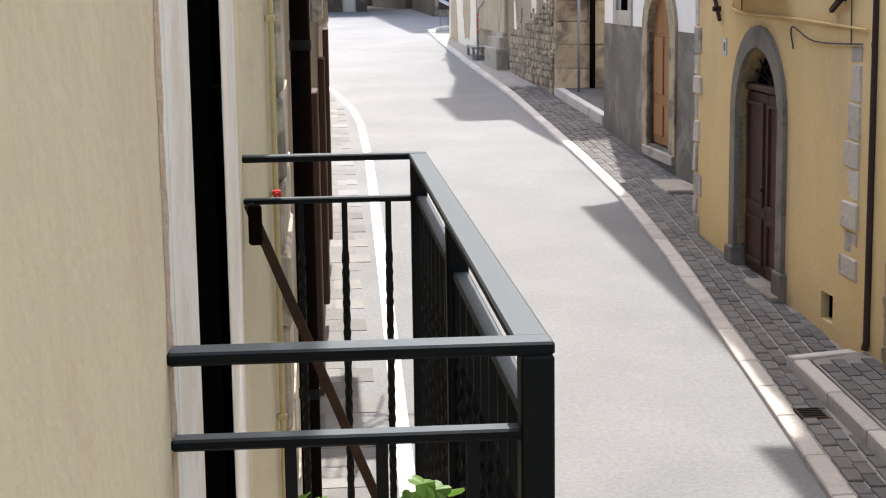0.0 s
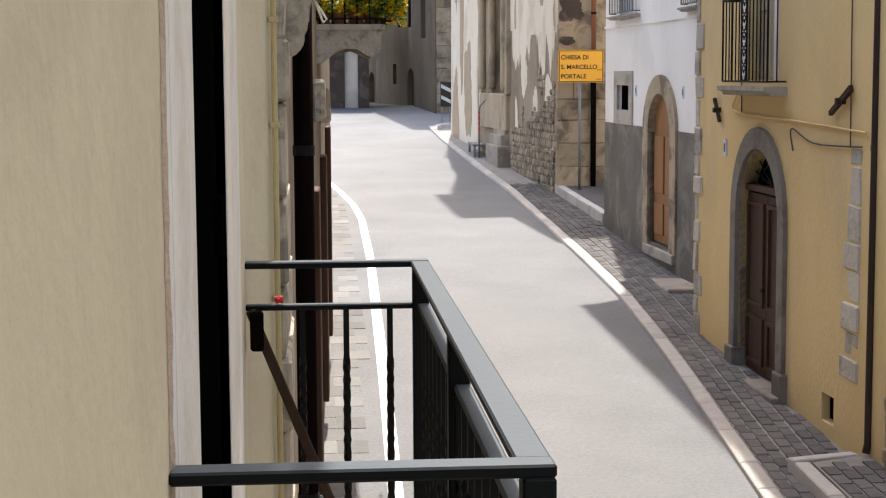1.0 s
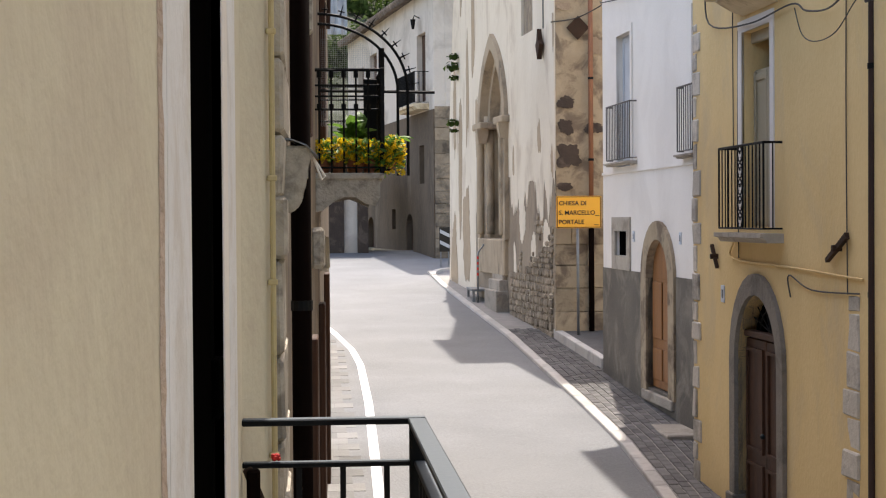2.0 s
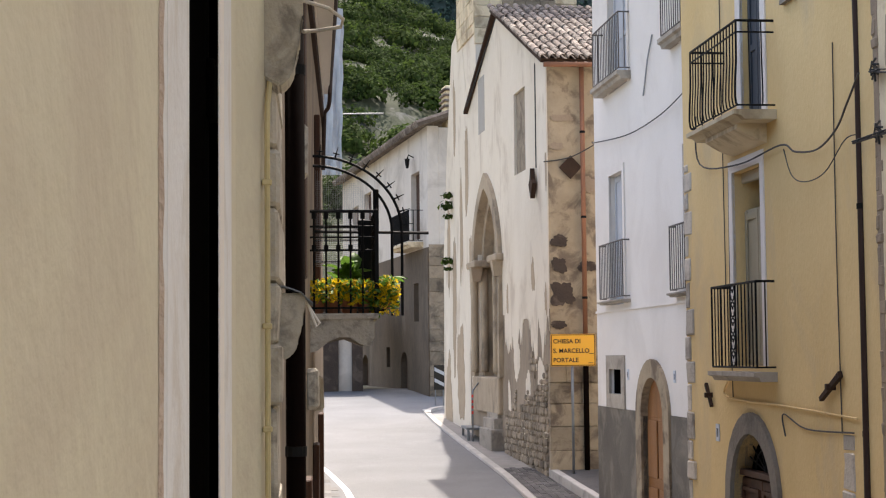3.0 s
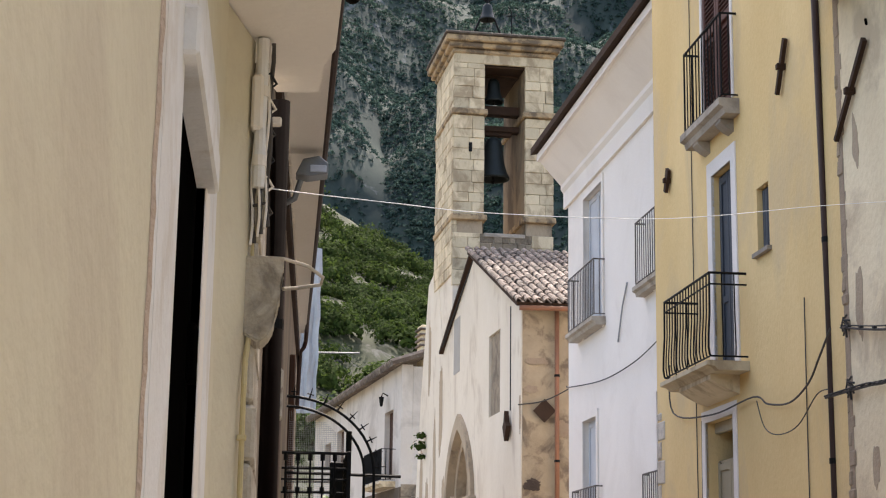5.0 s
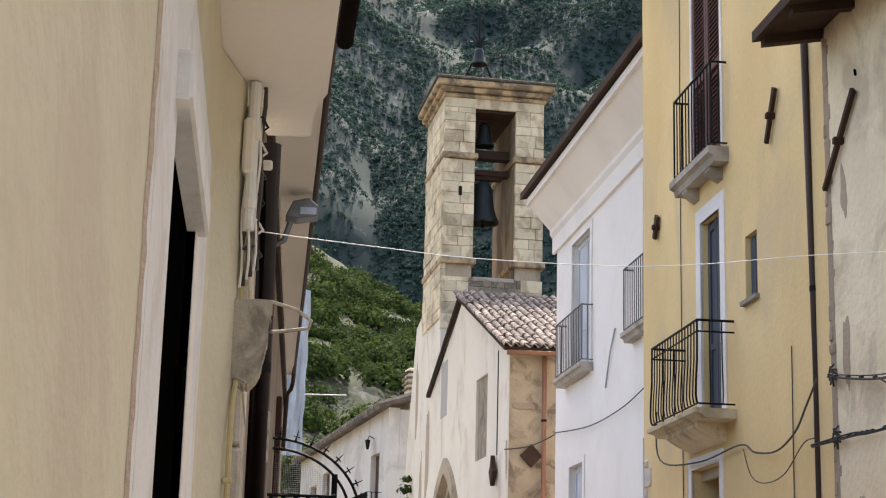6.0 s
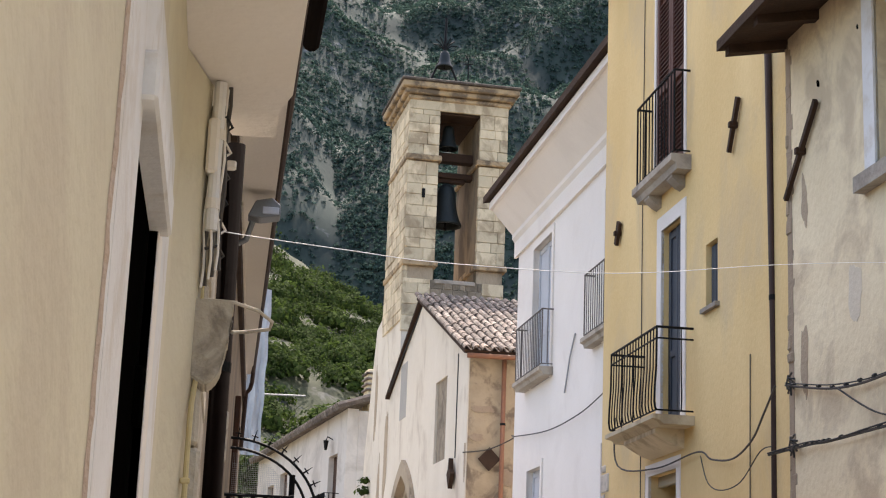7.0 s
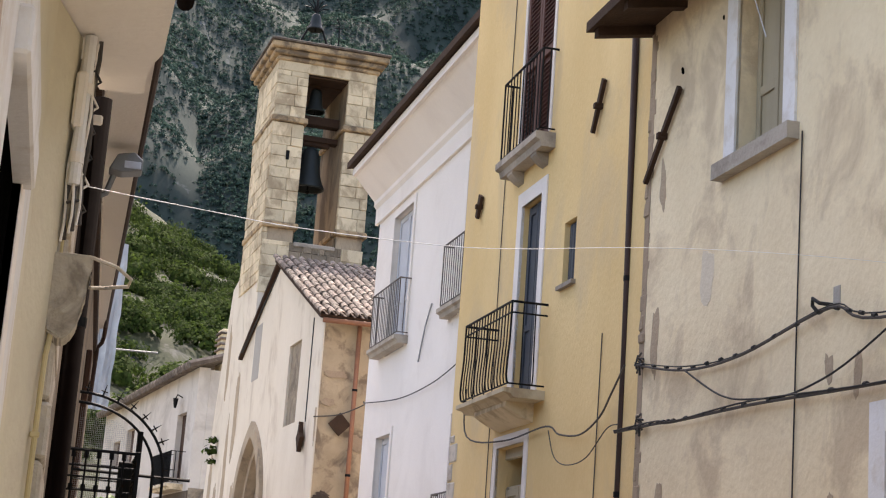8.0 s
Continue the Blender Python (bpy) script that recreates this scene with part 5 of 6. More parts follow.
part("hook", bm, soffit_mat, c2)

cb = thing("cable_bundle", Matrix(), "tangled pale and black cables fixed at the house corner", "cables")
for k in range(8):
    x0, y0 = CX + 0.006 + 0.006 * k, CY - 0.02 + 0.012 * (k % 3)
    bm = bmesh.new()
    tube(bm, [(x0 + 0.004 * math.sin(i * 1.3 + k * 2.1), y0 + 0.012 * math.sin(i * 0.9 + k), 5.34 + i * 0.053 + 0.008 * k) for i in range(11)], 0.004 + 0.0025 * (k % 3), 6)
    part("cable", bm, (soffit_mat, cable_grey, corbel_stone)[k % 3], cb)
for k in range(6):
    bm = bmesh.new()
    z = 5.45 + 0.075 * k
    tube(bm, [(CX + 0.01, CY - 0.02, z), (CX + 0.045, CY - 0.01, z + 0.012), (CX + 0.062, CY + 0.01, z - 0.012), (CX + 0.045, CY + 0.0, z - 0.028)], 0.0045, 6)
    part("loop", bm, (cable_grey, soffit_mat, cable_black)[k % 3], cb)
bm = bmesh.new()
tube(bm, [(CX + 0.022, CY - 0.03, z) for z in (5.50, 5.56, 5.60, 5.72, 5.76, 5.78, 5.93)], 0.017, 10)
part("conduit", bm, casing_paint, cb, "thick pale plastered conduit")
for z in (5.56, 5.76):
    bm = bmesh.new()
    tube(bm, [(CX + 0.022, CY - 0.03, z), (CX + 0.022, CY - 0.03, z + 0.03)], 0.021, 10)
    part("collar", bm, soffit_mat, cb)
part("junction_box", soft_box(CX - 0.005, CX + 0.028, CY - 0.06, CY, 5.66, 5.82, 0.008), soffit_mat, cb)
part("insulator", soft_box(CX + 0.05, CX + 0.08, CY + 0.1, CY + 0.13, 5.72, 5.745, 0.005), soffit_mat, cb)

dp = thing("downpipe", Matrix(), "dark brown downpipe from eave to street", "downpipe")
bm = bmesh.new()
tube(bm, [(-0.014, 4.92, 0.1), (-0.014, 4.92, 5.93)], 0.030, 14)
part("pipe", bm, dark_pipe, dp, "", True)
for z in (1.6, 3.0, 4.05, 5.2):
    bm = bmesh.new()
    tube(bm, [(-0.014, 4.92, z), (-0.014, 4.92, z + 0.03)], 0.033, 14)
    part("bracket", bm, iron, dp)

# ---- the old house further along on the left ----
l2 = thing("house", pose(-0.12, 8.2, 0, 0, 0, -1.45), "old brown stone house with a deep boarded eave", "house")


def taper(bm):
    """Narrows the overhang towards the far end of the house."""
    for v in bm.verts:
        if v.co.x > 0.1 and v.co.y > 5:
            v.co.x -= 0.27


bm = bmesh.new()
box(bm, -0.5, 0.0, -2.6, 14.6, -0.2, 7.85)
part("wall", bm, weathered_render, l2)
bm = bmesh.new()
prism(bm, [(-3.0, 8.9), (0.35, 7.88), (0.35, 7.94), (-3.0, 8.96)], 0.0, 13.3)
taper(bm)
part("roof", bm, eave_wood, l2)
bm = bmesh.new()
prism(bm, [(-0.1, 7.80), (0.385, 7.80), (0.385, 7.85), (-0.1, 7.85)], 0.0, 13.25)
taper(bm)
part("soffit", bm, soffit_mat, l2, "pale boarded underside of the eave")
bm = bmesh.new()
pts = [(0.405, 0.0, 7.83), (0.140, 12.4, 7.83), (0.13, 13.0, 7.80), (0.12, 13.25, 7.70), (0.1, 13.3, 7.62), (0.05, 13.3, 7.55), (0.03, 13.3, 6.8)]
tube(bm, pts, 0.028, 8)
part("gutter", bm, brown_pipe, l2, "dark brown eaves gutter")
dent = bmesh.new()
box(dent, 0.005, 0.05, 0, 0.06, 7.68, 7.80)
dm = mesh_of(dent, soffit_mat, "dentil")
for k in range(100):
    shared("dentil", dm, l2, Matrix.Translation((0, 0.1 + k * 0.13, 0)))
bm = bmesh.new()
box(bm, 0.0, 0.04, 0.0, 14.7, 7.5, 7.68)
part("cornice", bm, eave_wood, l2)
for y0, z0, h in ((3.0, 4.9, 2.0), (9.0, 4.9, 2.0), (4.5, 1.0, 2.4), (7.7, 1.1, 2.4), (10.5, 1.3, 2.4)):
    part("shutter", soft_box(0.0, 0.06, y0, y0 + 0.5, z0, z0 + h, 0.01), wood_dark, l2)
for y0, z0 in ((2.2, 5.5), (5.5, 3.9), (8.3, 3.8)):
    part("bracket_stone", soft_box(-0.02, 0.10, y0, y0 + 0.25, z0, z0 + 0.35, 0.03, 0.01), corbel_stone, l2)

# floodlight under the eave
fl = thing("floodlight", pose(0.05, 12.3, 7.50) @ Matrix.Scale(1.4, 4), "grey floodlight on a short wall arm", "lamp")
bm = bmesh.new()
tube(bm, [(-0.06, 0.05, -0.10), (0.02, 0.02, -0.06), (0.05, 0.0, 0.04)], 0.018, 8)
part("arm", bm, galvanised, fl)
bm = bmesh.new()
prism(bm, [(0.02, 0.06), (0.06, 0.15), (0.15, 0.17), (0.20, 0.13), (0.20, 0.07), (0.09, 0.05)], -0.06, 0.08)
bmesh.ops.bevel(bm, geom=list(bm.edges), offset=0.006, segments=1, affect="EDGES")
part("housing", bm, galvanised, fl)
part("lens", soft_box(0.10, 0.19, -0.066, -0.058, 0.075, 0.115, 0.003), enamel, fl, "pale glass of the floodlight")

# ---- the flower balcony ----
fb = thing("balcony", pose(0.04, 15.0, 4.74), "stone balcony with black iron railing full of yellow flowers", "balcony")
bm = bmesh.new()
prism(bm, [(0.0, 0.0), (0.63, 0.0), (0.63, -0.06), (0.60, -0.10), (0.60, -0.22), (0.56, -0.30), (0.47, -0.28), (0.38, -0.22), (0.28, -0.215), (0.18, -0.26), (0.08, -0.34), (0.0, -0.36)], 0.0, 0.22)
part("bracket", bm, corbel_stone, fb, "curved stone bracket below the slab")
part("slab", soft_box(-0.02, 0.64, -0.02, 1.9, -0.06, 0.0, 0.012), corbel_stone, fb)
bm = bmesh.new()
prism(bm, [(0.0, -0.06), (0.58, -0.06), (0.55, -0.30), (0.36, -0.22), (0.16, -0.26), (0.0, -0.36)], 1.6, 1.82)
part("bracket", bm, dark_grey_stone, fb)
for h, r in ((0.94, 0.016), (0.80, 0.010), (0.70, 0.010), (0.58, 0.010), (0.05, 0.010)):
    bm = bmesh.new()
    tube(bm, [(0, 0.03, h), (0.62, 0.03, h), (0.62, 1.85, h), (0, 1.85, h)], r, 6)
    part("handrail" if h > 0.9 else "rail", bm, iron, fb)
bb = bmesh.new()
tube(bb, [(0, 0, 0.0), (0, 0, 0.94)], 0.0095, 6)
for zc in (0.60, 0.90):
    tube(bb, [(0, 0, zc - 0.03), (0, 0, zc), (0, 0, zc + 0.03)], 0.022, 6)
bme = mesh_of(bb, iron, "bar")
for k in range(6):
    shared("bar", bme, fb, Matrix.Translation((0.05 + 0.112 * k, 0.03, 0)))
for k in range(1, 15):
    shared("bar", bme, fb, Matrix.Translation((0.62, 0.03 + 0.13 * k, 0)))
part("post", soft_box(0.605, 0.645, 0.01, 0.05, 0, 0.96, 0.004), iron, fb)
part("panel", soft_box(0.47, 0.60, 0.5, 0.52, 0.28, 0.9, 0.01), iron, fb, "dark cloth hung on the railing")

tr = thing("trellis_arch", pose(0.10, 16.4, 5.6), "black iron half arch with leaf finials and a net", "trellis")
for r0 in (0.90, 0.80):
    bm = bmesh.new()
    tube(bm, [(-0.02 + r0 * math.sin(a), 0, (r0 - 0.14) * math.cos(a)) for a in np.linspace(0, math.pi / 2, 16)] + [(r0 - 0.02, 0, -0.85)], 0.015, 7)
    part("rod", bm, iron, tr)
bm = bmesh.new()
tube(bm, [(-0.1, 0, 0.0), (1.15, 0, -0.02)], 0.016, 6)
tube(bm, [(0.62, 0, 0.0), (0.62, 0, 0.42)], 0.03, 6)
part("crossbar", bm, iron, tr)
for k in range(9):
    a = math.pi / 2 * (k + 0.5) / 9
    bm = bmesh.new()
    c = Vector((-0.02 + 0.90 * math.sin(a), 0, 0.76 * math.cos(a)))
    d = Vector((math.sin(a), 0, math.cos(a)))
    tube(bm, [c, c + d * 0.05, c + d * 0.12], 0.012, 5, 0.003)
    tube(bm, [c + d * 0.05 + Vector((d.z, 0, -d.x)) * 0.035, c + d * 0.05, c + d * 0.05 - Vector((d.z, 0, -d.x)) * 0.035], 0.007, 5)
    part("finial", bm, iron, tr)
bm = bmesh.new()
for k in range(34):
    x = 0.02 + k * 0.018
    tube(bm, [(x, 0.05, -0.35), (x, 0.05, max(-0.3, 0.62 * math.cos(min(1.5, x * 1.7))))], 0.0016, 3)
for k in range(44):
    z = -0.35 + k * 0.02
    tube(bm, [(0.02, 0.05, z), (0.62 * math.sqrt(max(0.05, 1 - (max(0, z) / 0.66) ** 2)), 0.05, z)], 0.0016, 3)
tagged(part("net", bm, net_mat, tr, "fine grey net hung in the arch"), kind="stuff")


def flower_pot(x, y, z, r, h, n, kind, label):
    t = thing("flower_pot", pose(x, y, z), label, "potted plant", "flower pots on the balcony")
    bm = bmesh.new()
    prof = [(0.70, 0), (0.72, 0.02), (0.98, 0.86), (1.08, 0.86), (1.08, 1.0), (0.92, 1.0), (0.88, 0.8)]
    rings = [[bm.verts.new((r * a * math.cos(k * math.tau / 16), r * a * math.sin(k * math.tau / 16), h * b)) for k in range(16)] for a, b in prof]
    for u, w in zip(rings, rings[1:]):
        for k in range(16):
            bm.faces.new((u[k], u[(k + 1) % 16], w[(k + 1) % 16], w[k]))
    bm.faces.new(rings[0][::-1])
    bm.faces.new(rings[-1])
    part("pot", bm, terracotta, t)
    lv, fv = bmesh.new(), bmesh.new()
    for k in range(n):
        a, e = random.uniform(0, math.tau), random.random()
        rad = r * (0.4 + 1.7 * math.sqrt(random.random()))
        drop = max(0, rad - r) * (2.6 if kind == "trail" else 0.3)
        c = Vector((rad * math.cos(a), rad * math.sin(a), h + 0.22 * e - 0.04 - drop * random.uniform(0.3, 1.2)))
        m = Matrix.Translation(c) @ Euler((random.uniform(-1, 1), random.uniform(-1, 1), random.uniform(0, 6))).to_matrix().to_4x4()
        s = random.uniform(0.022, 0.042)
        tgt = lv if random.random() < 0.55 else fv
        if tgt is lv:
            vs = [lv.verts.new(m @ Vector(p)) for p in ((-s, 0, 0), (0, -s * 0.5, s * 0.15), (s * 1.3, 0, 0), (0, s * 0.5, s * 0.15))]
            lv.faces.new(vs)
        else:
            for q in range(5):
                b = q * math.tau / 5
                vs = [fv.verts.new(m @ Vector(p)) for p in ((0, 0, 0), (s * 0.6 * math.cos(b - 0.5), s * 0.6 * math.sin(b - 0.5), s * 0.25), (s * 0.8 * math.cos(b), s * 0.8 * math.sin(b), s * 0.2), (s * 0.6 * math.cos(b + 0.5), s * 0.6 * math.sin(b + 0.5), s * 0.25))]
                fv.faces.new(vs)
    tagged(part("leaves", lv, leaf, t), kind="stuff")
    tagged(part("blossom", fv, petal, t, "bright yellow blossom"), kind="stuff")
    return t


for x, y, r, n in ((0.12, 15.16, 0.075, 190), (0.26, 15.15, 0.085, 260), (0.42, 15.16, 0.085, 260), (0.56, 15.18, 0.08, 220)):
    flower_pot(x, y, 4.74, r, 0.14, n, "bush", "terracotta pot of yellow flowers behind the railing")
flower_pot(0.74, 15.10, 4.78, 0.065, 0.12, 620, "trail", "pot of yellow flowers trailing over the balcony edge")
part("pot_hanger", soft_box(0.62, 0.72, 0.08, 0.10, 0.02, 0.05, 0.004), iron, fb)
bp = thing("potted_plant", pose(0.42, 15.36, 4.76) @ Matrix.Scale(0.85, 4), "broad-leaved green potted plant on the balcony", "potted plant")
bm = bmesh.new()
tube(bm, [(0, 0, 0), (0, 0, 0.2)], 0.08, 14, 0.11)
part("pot", bm, terracotta, bp)
bl = bmesh.new()
row = []
for i in range(9):
    f = i / 8
    w = 0.075 * math.sin(math.pi * min(1, f * 0.92 + 0.08)) ** 0.7
    row.append([bl.verts.new((-w, f * 0.26, 0.05 * math.sin(f * 3) - 0.012)), bl.verts.new((0, f * 0.26, 0.05 * math.sin(f * 3))), bl.verts.new((w, f * 0.26, 0.05 * math.sin(f * 3) - 0.012))])
for u, w in zip(row, row[1:]):
    for k in range(2):
        bl.faces.new((u[k], u[k + 1], w[k + 1], w[k]))
blm = mesh_of(bl, leaf, "leaf")
for k in range(22):
    shared("leaf", blm, bp, pose(random.uniform(-0.06, 0.06), random.uniform(-0.05, 0.05), 0.2 + 0.012 * k, random.uniform(15, 70), random.uniform(-20, 20), k * 137.5))
pl = thing("potted_plant", pose(0.74, 15.6, 4.74 + 0.1), "large pale leaf hanging outside the railing", "potted plant")
for k in range(4):
    shared("leaf", blm, pl, pose(0, 0, 0.22 - 0.03 * k, random.uniform(-10, 30), 0, -60 - 50 * k))
bm = bmesh.new()
tube(bm, [(0, 0, -0.1), (0, 0, 0.22)], 0.012, 6)
part("stem", bm, leaf, pl)

# ---- pale house and plastic sheet behind the flower balcony ----
l3 = thing("house", pose(-2.3, 27.0, 0, 0, 0, 3.0), "pale blue-grey rendered house set back from the street", "house")
bm = bmesh.new()
box(bm, -3.0, 2.15, 0.0, 9.0, 1.0, 9.0)
part("wall", bm, white, l3)
bm = bmesh.new()
prism(bm, [(-3.2, 9.6), (2.45, 8.9), (2.45, 9.05), (-3.2, 9.75)], -0.3, 9.3)
part("roof", bm, tile_mat, l3)
ps = thing("plastic_sheet", pose(0.2, 26.6, 0), "white plastic sheet hung from scaffolding", "sheet")
bm = bmesh.new()
g = []
for i in range(15):
    z = 7.3 + 2.75 * i / 14
    w = 0.40 + 0.05 * i / 14
    g.append([bm.verts.new((w * k / 8 + 0.012 * math.sin(i * 1.7), 0.05 * math.sin(k * 1.9 + i * 0.4), z)) for k in range(9)])
for u, w in zip(g, g[1:]):
    for k in range(8):
        bm.faces.new((u[k], u[k + 1], w[k + 1], w[k]))
ex = bmesh.ops.extrude_face_region(bm, geom=list(bm.faces))
for v in ex["geom"]:
    if isinstance(v, bmesh.types.BMVert):
        v.co.y += 0.006
part("sheet", bm, white_sheet, ps)
bm = bmesh.new()
tube(bm, [(0.0, 0.06, 1.33), (0.0, 0.06, 10.7)], 0.024, 8)
part("pole", bm, galvanised, ps)
bm = bmesh.new()
tube(bm, [(-0.3, 0.06, 8.3), (1.1, 0.06, 8.32)], 0.014, 6)
part("cross_tube", bm, galvanised, ps)


# ---- pipes, cables, irons ----
def pipe_thing(name, pts, r, mat, label, brackets=(), cat="downpipe"):
    t = thing(name, Matrix(), label, cat)
    bm = bmesh.new()
    tube(bm, pts, r, 12)
    part("pipe", bm, mat, t, "", True)
    for x, y, z in brackets:
        bm = bmesh.new()
        tube(bm, [(x, y, z), (x, y, z + 0.05)], r * 1.18, 12)
        part("bracket", bm, iron, t)
    return t


pipe_thing("downpipe", [(4.86, 13.98, 0.92), (4.885, 14.0, 1.0), (4.905, 14.02, 7.0), (4.87, 14.02, 10.1)], 0.034, brown_pipe, "dark brown downpipe between the yellow and the beige house", [(4.90, 14.02, z) for z in (1.7, 3.6, 5.6, 7.6)])
pipe_thing("downpipe", [(5.84, 33.96, 4.6), (5.84, 33.96, 10.5)], 0.05, rusty, "rust-brown downpipe on the church side wall", [(5.84, 33.96, z) for z in (5.5, 7.2, 9.0)])
pipe_thing("downpipe", [(5.84, 33.96, 1.7), (5.84, 33.96, 4.6)], 0.058, dark_pipe, "black lower length of the church downpipe")
pipe_thing("gutter", [(5.0, 33.72, 10.42), (7.5, 33.78, 10.44)], 0.055, rusty, "rust-brown gutter under the church eave", cat="gutter")


def cable(pts, r, mat, label, m=None, sag=0.0, n=6):
    t = thing("cable", m or Matrix(), label, "cable", "cables on the house fronts")
    bm = bmesh.new()
    line = []
    pts = [Vector(p) for p in pts]
    for i in range(len(pts) - 1):
        p0, p1, p2, p3 = pts[max(i - 1, 0)], pts[i], pts[i + 1], pts[min(i + 2, len(pts) - 1)]
        for k in range(n):
            f = k / n
            q = 0.5 * ((2 * p1) + (p2 - p0) * f + (2 * p0 - 5 * p1 + 4 * p2 - p3) * f * f + (3 * p1 - p0 - 3 * p2 + p3) * f ** 3)
            line.append(q - Vector((0, 0, sag * 4 * f * (1 - f))))
    line.append(pts[-1])
    tube(bm, line, r, 6)
    part("strand", bm, mat, t)
    return t


cable([(-0.03, 4.68, 5.585), (0.10, 4.79, 5.60), (0.38, 5.04, 5.64), (0.69, 5.33, 5.69), (1.31, 5.89, 5.82), (1.75, 6.29, 5.94), (2.41, 6.89, 6.15), (3.13, 7.54, 6.36), (4.10, 8.42, 6.62), (5.0, 9.2, 6.84)], 0.0015, cable_white, "thin white cable strung across the street")
rc = [(4.80, 13.43, 6.72), (4.83, 12.29, 6.53), (4.86, 11.22, 6.51), (4.89, 9.83, 6.64), (4.91, 9.17, 6.47), (4.98, 6.5, 6.3)]
cable(rc, 0.011, cable_grey, "thick grey cable looped along the beige wall")
cable([(a, b, c + 0.02 + 0.012 * math.sin(i * 2)) for i, (a, b, c) in enumerate(rc)], 0.006, cable_black, "thin black cable twisted round a thicker one")
cable([(4.82, 12.29, 6.53), (4.85, 11.6, 6.25), (4.86, 11.0, 6.15), (4.88, 10.2, 6.13), (4.91, 9.16, 6.36), (4.97, 6.9, 7.2)], 0.008, cable_black, "black cable hanging in a slack loop")
r3 = [(4.78, 13.83, 6.16), (4.82, 12.9, 6.15), (4.83, 12.47, 6.13), (4.86, 10.99, 6.11), (4.91, 9.15, 6.05), (4.97, 6.5, 6.0)]
cable(r3, 0.012, cable_grey, "bundle of grey cables along the beige wall")
cable([(a - 0.01, b, c + 0.025 + 0.014 * math.sin(i * 2.6) - 0.012) for i, (a, b, c) in enumerate(r3)], 0.007, cable_black, "thin black cable tied to a cable bundle")
cable([(4.72, 19.32, 7.2), (4.72, 19.16, 6.60), (4.76, 17.56, 6.41), (4.79, 16.06, 6.43), (4.81, 15.63, 6.31), (4.82, 14.97, 6.25), (4.82, 14.41, 6.36), (4.80, 14.03, 6.54), (4.79, 13.67, 6.75)], 0.010, cable_grey, "thick grey cable sagging across the yellow house")
cable([(4.80, 15.98, 6.38), (4.80, 15.73, 6.09), (4.81, 15.32, 5.98), (4.82, 14.75, 6.01), (4.80, 14.13, 6.22), (4.79, 13.78, 6.23)], 0.006, cable_grey, "slack thin cable across the yellow house")
cable([(5.20, 29.17, 8.16), (5.28, 26.49, 7.94), (5.35, 24.58, 7.93), (5.38, 23.08, 8.02), (5.30, 20.4, 8.2)], 0.010, cable_grey, "grey cable sagging along the white house")
cable([(5.02, 34.04, 8.40), (5.55, 33.95, 8.48), (5.9, 33.0, 8.62), (5.22, 29.3, 8.20)], 0.013, cable_grey, "grey cable from the church to the white house")
cable([(5.02, 35.17, 10.7), (5.02, 35.17, 8.4)], 0.016, cable_black, "black cable hanging down the church front")
cable([(4.74, 39.6, 12.72), (4.55, 41.6, 11.9), (4.36, 43.7, 11.05)], 0.022, cable_black, "black cable along the church gable")
for u, z0, z1 in ((4.12, 5.1, 12.5), (3.92, 3.85, 6.4), (0.42, 3.6, 7.2)):
    cable([YM @ Vector((u, 0.012, z0)), YM @ Vector((u + 0.03, 0.012, (z0 + z1) / 2)), YM @ Vector((u, 0.012, z1))], 0.006, cable_grey, "thin cable running up the yellow wall")
cable([YM @ Vector((0.0, 0.02, 3.75)), YM @ Vector((2.0, 0.02, 3.80)), YM @ Vector((4.1, 0.02, 3.84)), YM @ Vector((4.1, 0.02, 4.02))], 0.012, yellow, "painted-over cable along the yellow wall")
cable([YM @ Vector((2.05, 0.02, 3.5)), YM @ Vector((2.1, 0.02, 3.72)), YM @ Vector((1.4, 0.02, 3.60)), YM @ Vector((0.1, 0.02, 3.62))], 0.008, cable_grey, "thin drooping cable on the yellow wall")
cable([RM @ Vector((10.40, 0.012, 8.05)), RM @ Vector((10.42, 0.012, 6.5)), RM @ Vector((10.44, 0.012, 4.0))], 0.006, cable_black, "thin black cable down the beige wall")
cable([RM @ Vector((11.4, 0.03, 9.6)), RM @ Vector((11.2, 0.05, 9.35)), RM @ Vector((10.95, 0.06, 8.95))], 0.005, cable_white, "loose white cord before the window")


for pts, r in ((rc, 0.016), (r3, 0.018)):
    for (x0, y0, z0), (x1, y1, z1) in zip(pts[:4], pts[1:5]):
        for f in (0.15, 0.4, 0.65, 0.9):
            p = Vector((x0 + (x1 - x0) * f, y0 + (y1 - y0) * f, z0 + (z1 - z0) * f + 0.008))
            d = Vector((x1 - x0, y1 - y0, z1 - z0)).normalized() * 0.022
            bm = bmesh.new()
            tube(bm, [p - d, p, p + d], r, 6)
            tagged(part("cable_tie", bm, cable_black), "black tape wound round wall cables", "cable tie", "cable ties")


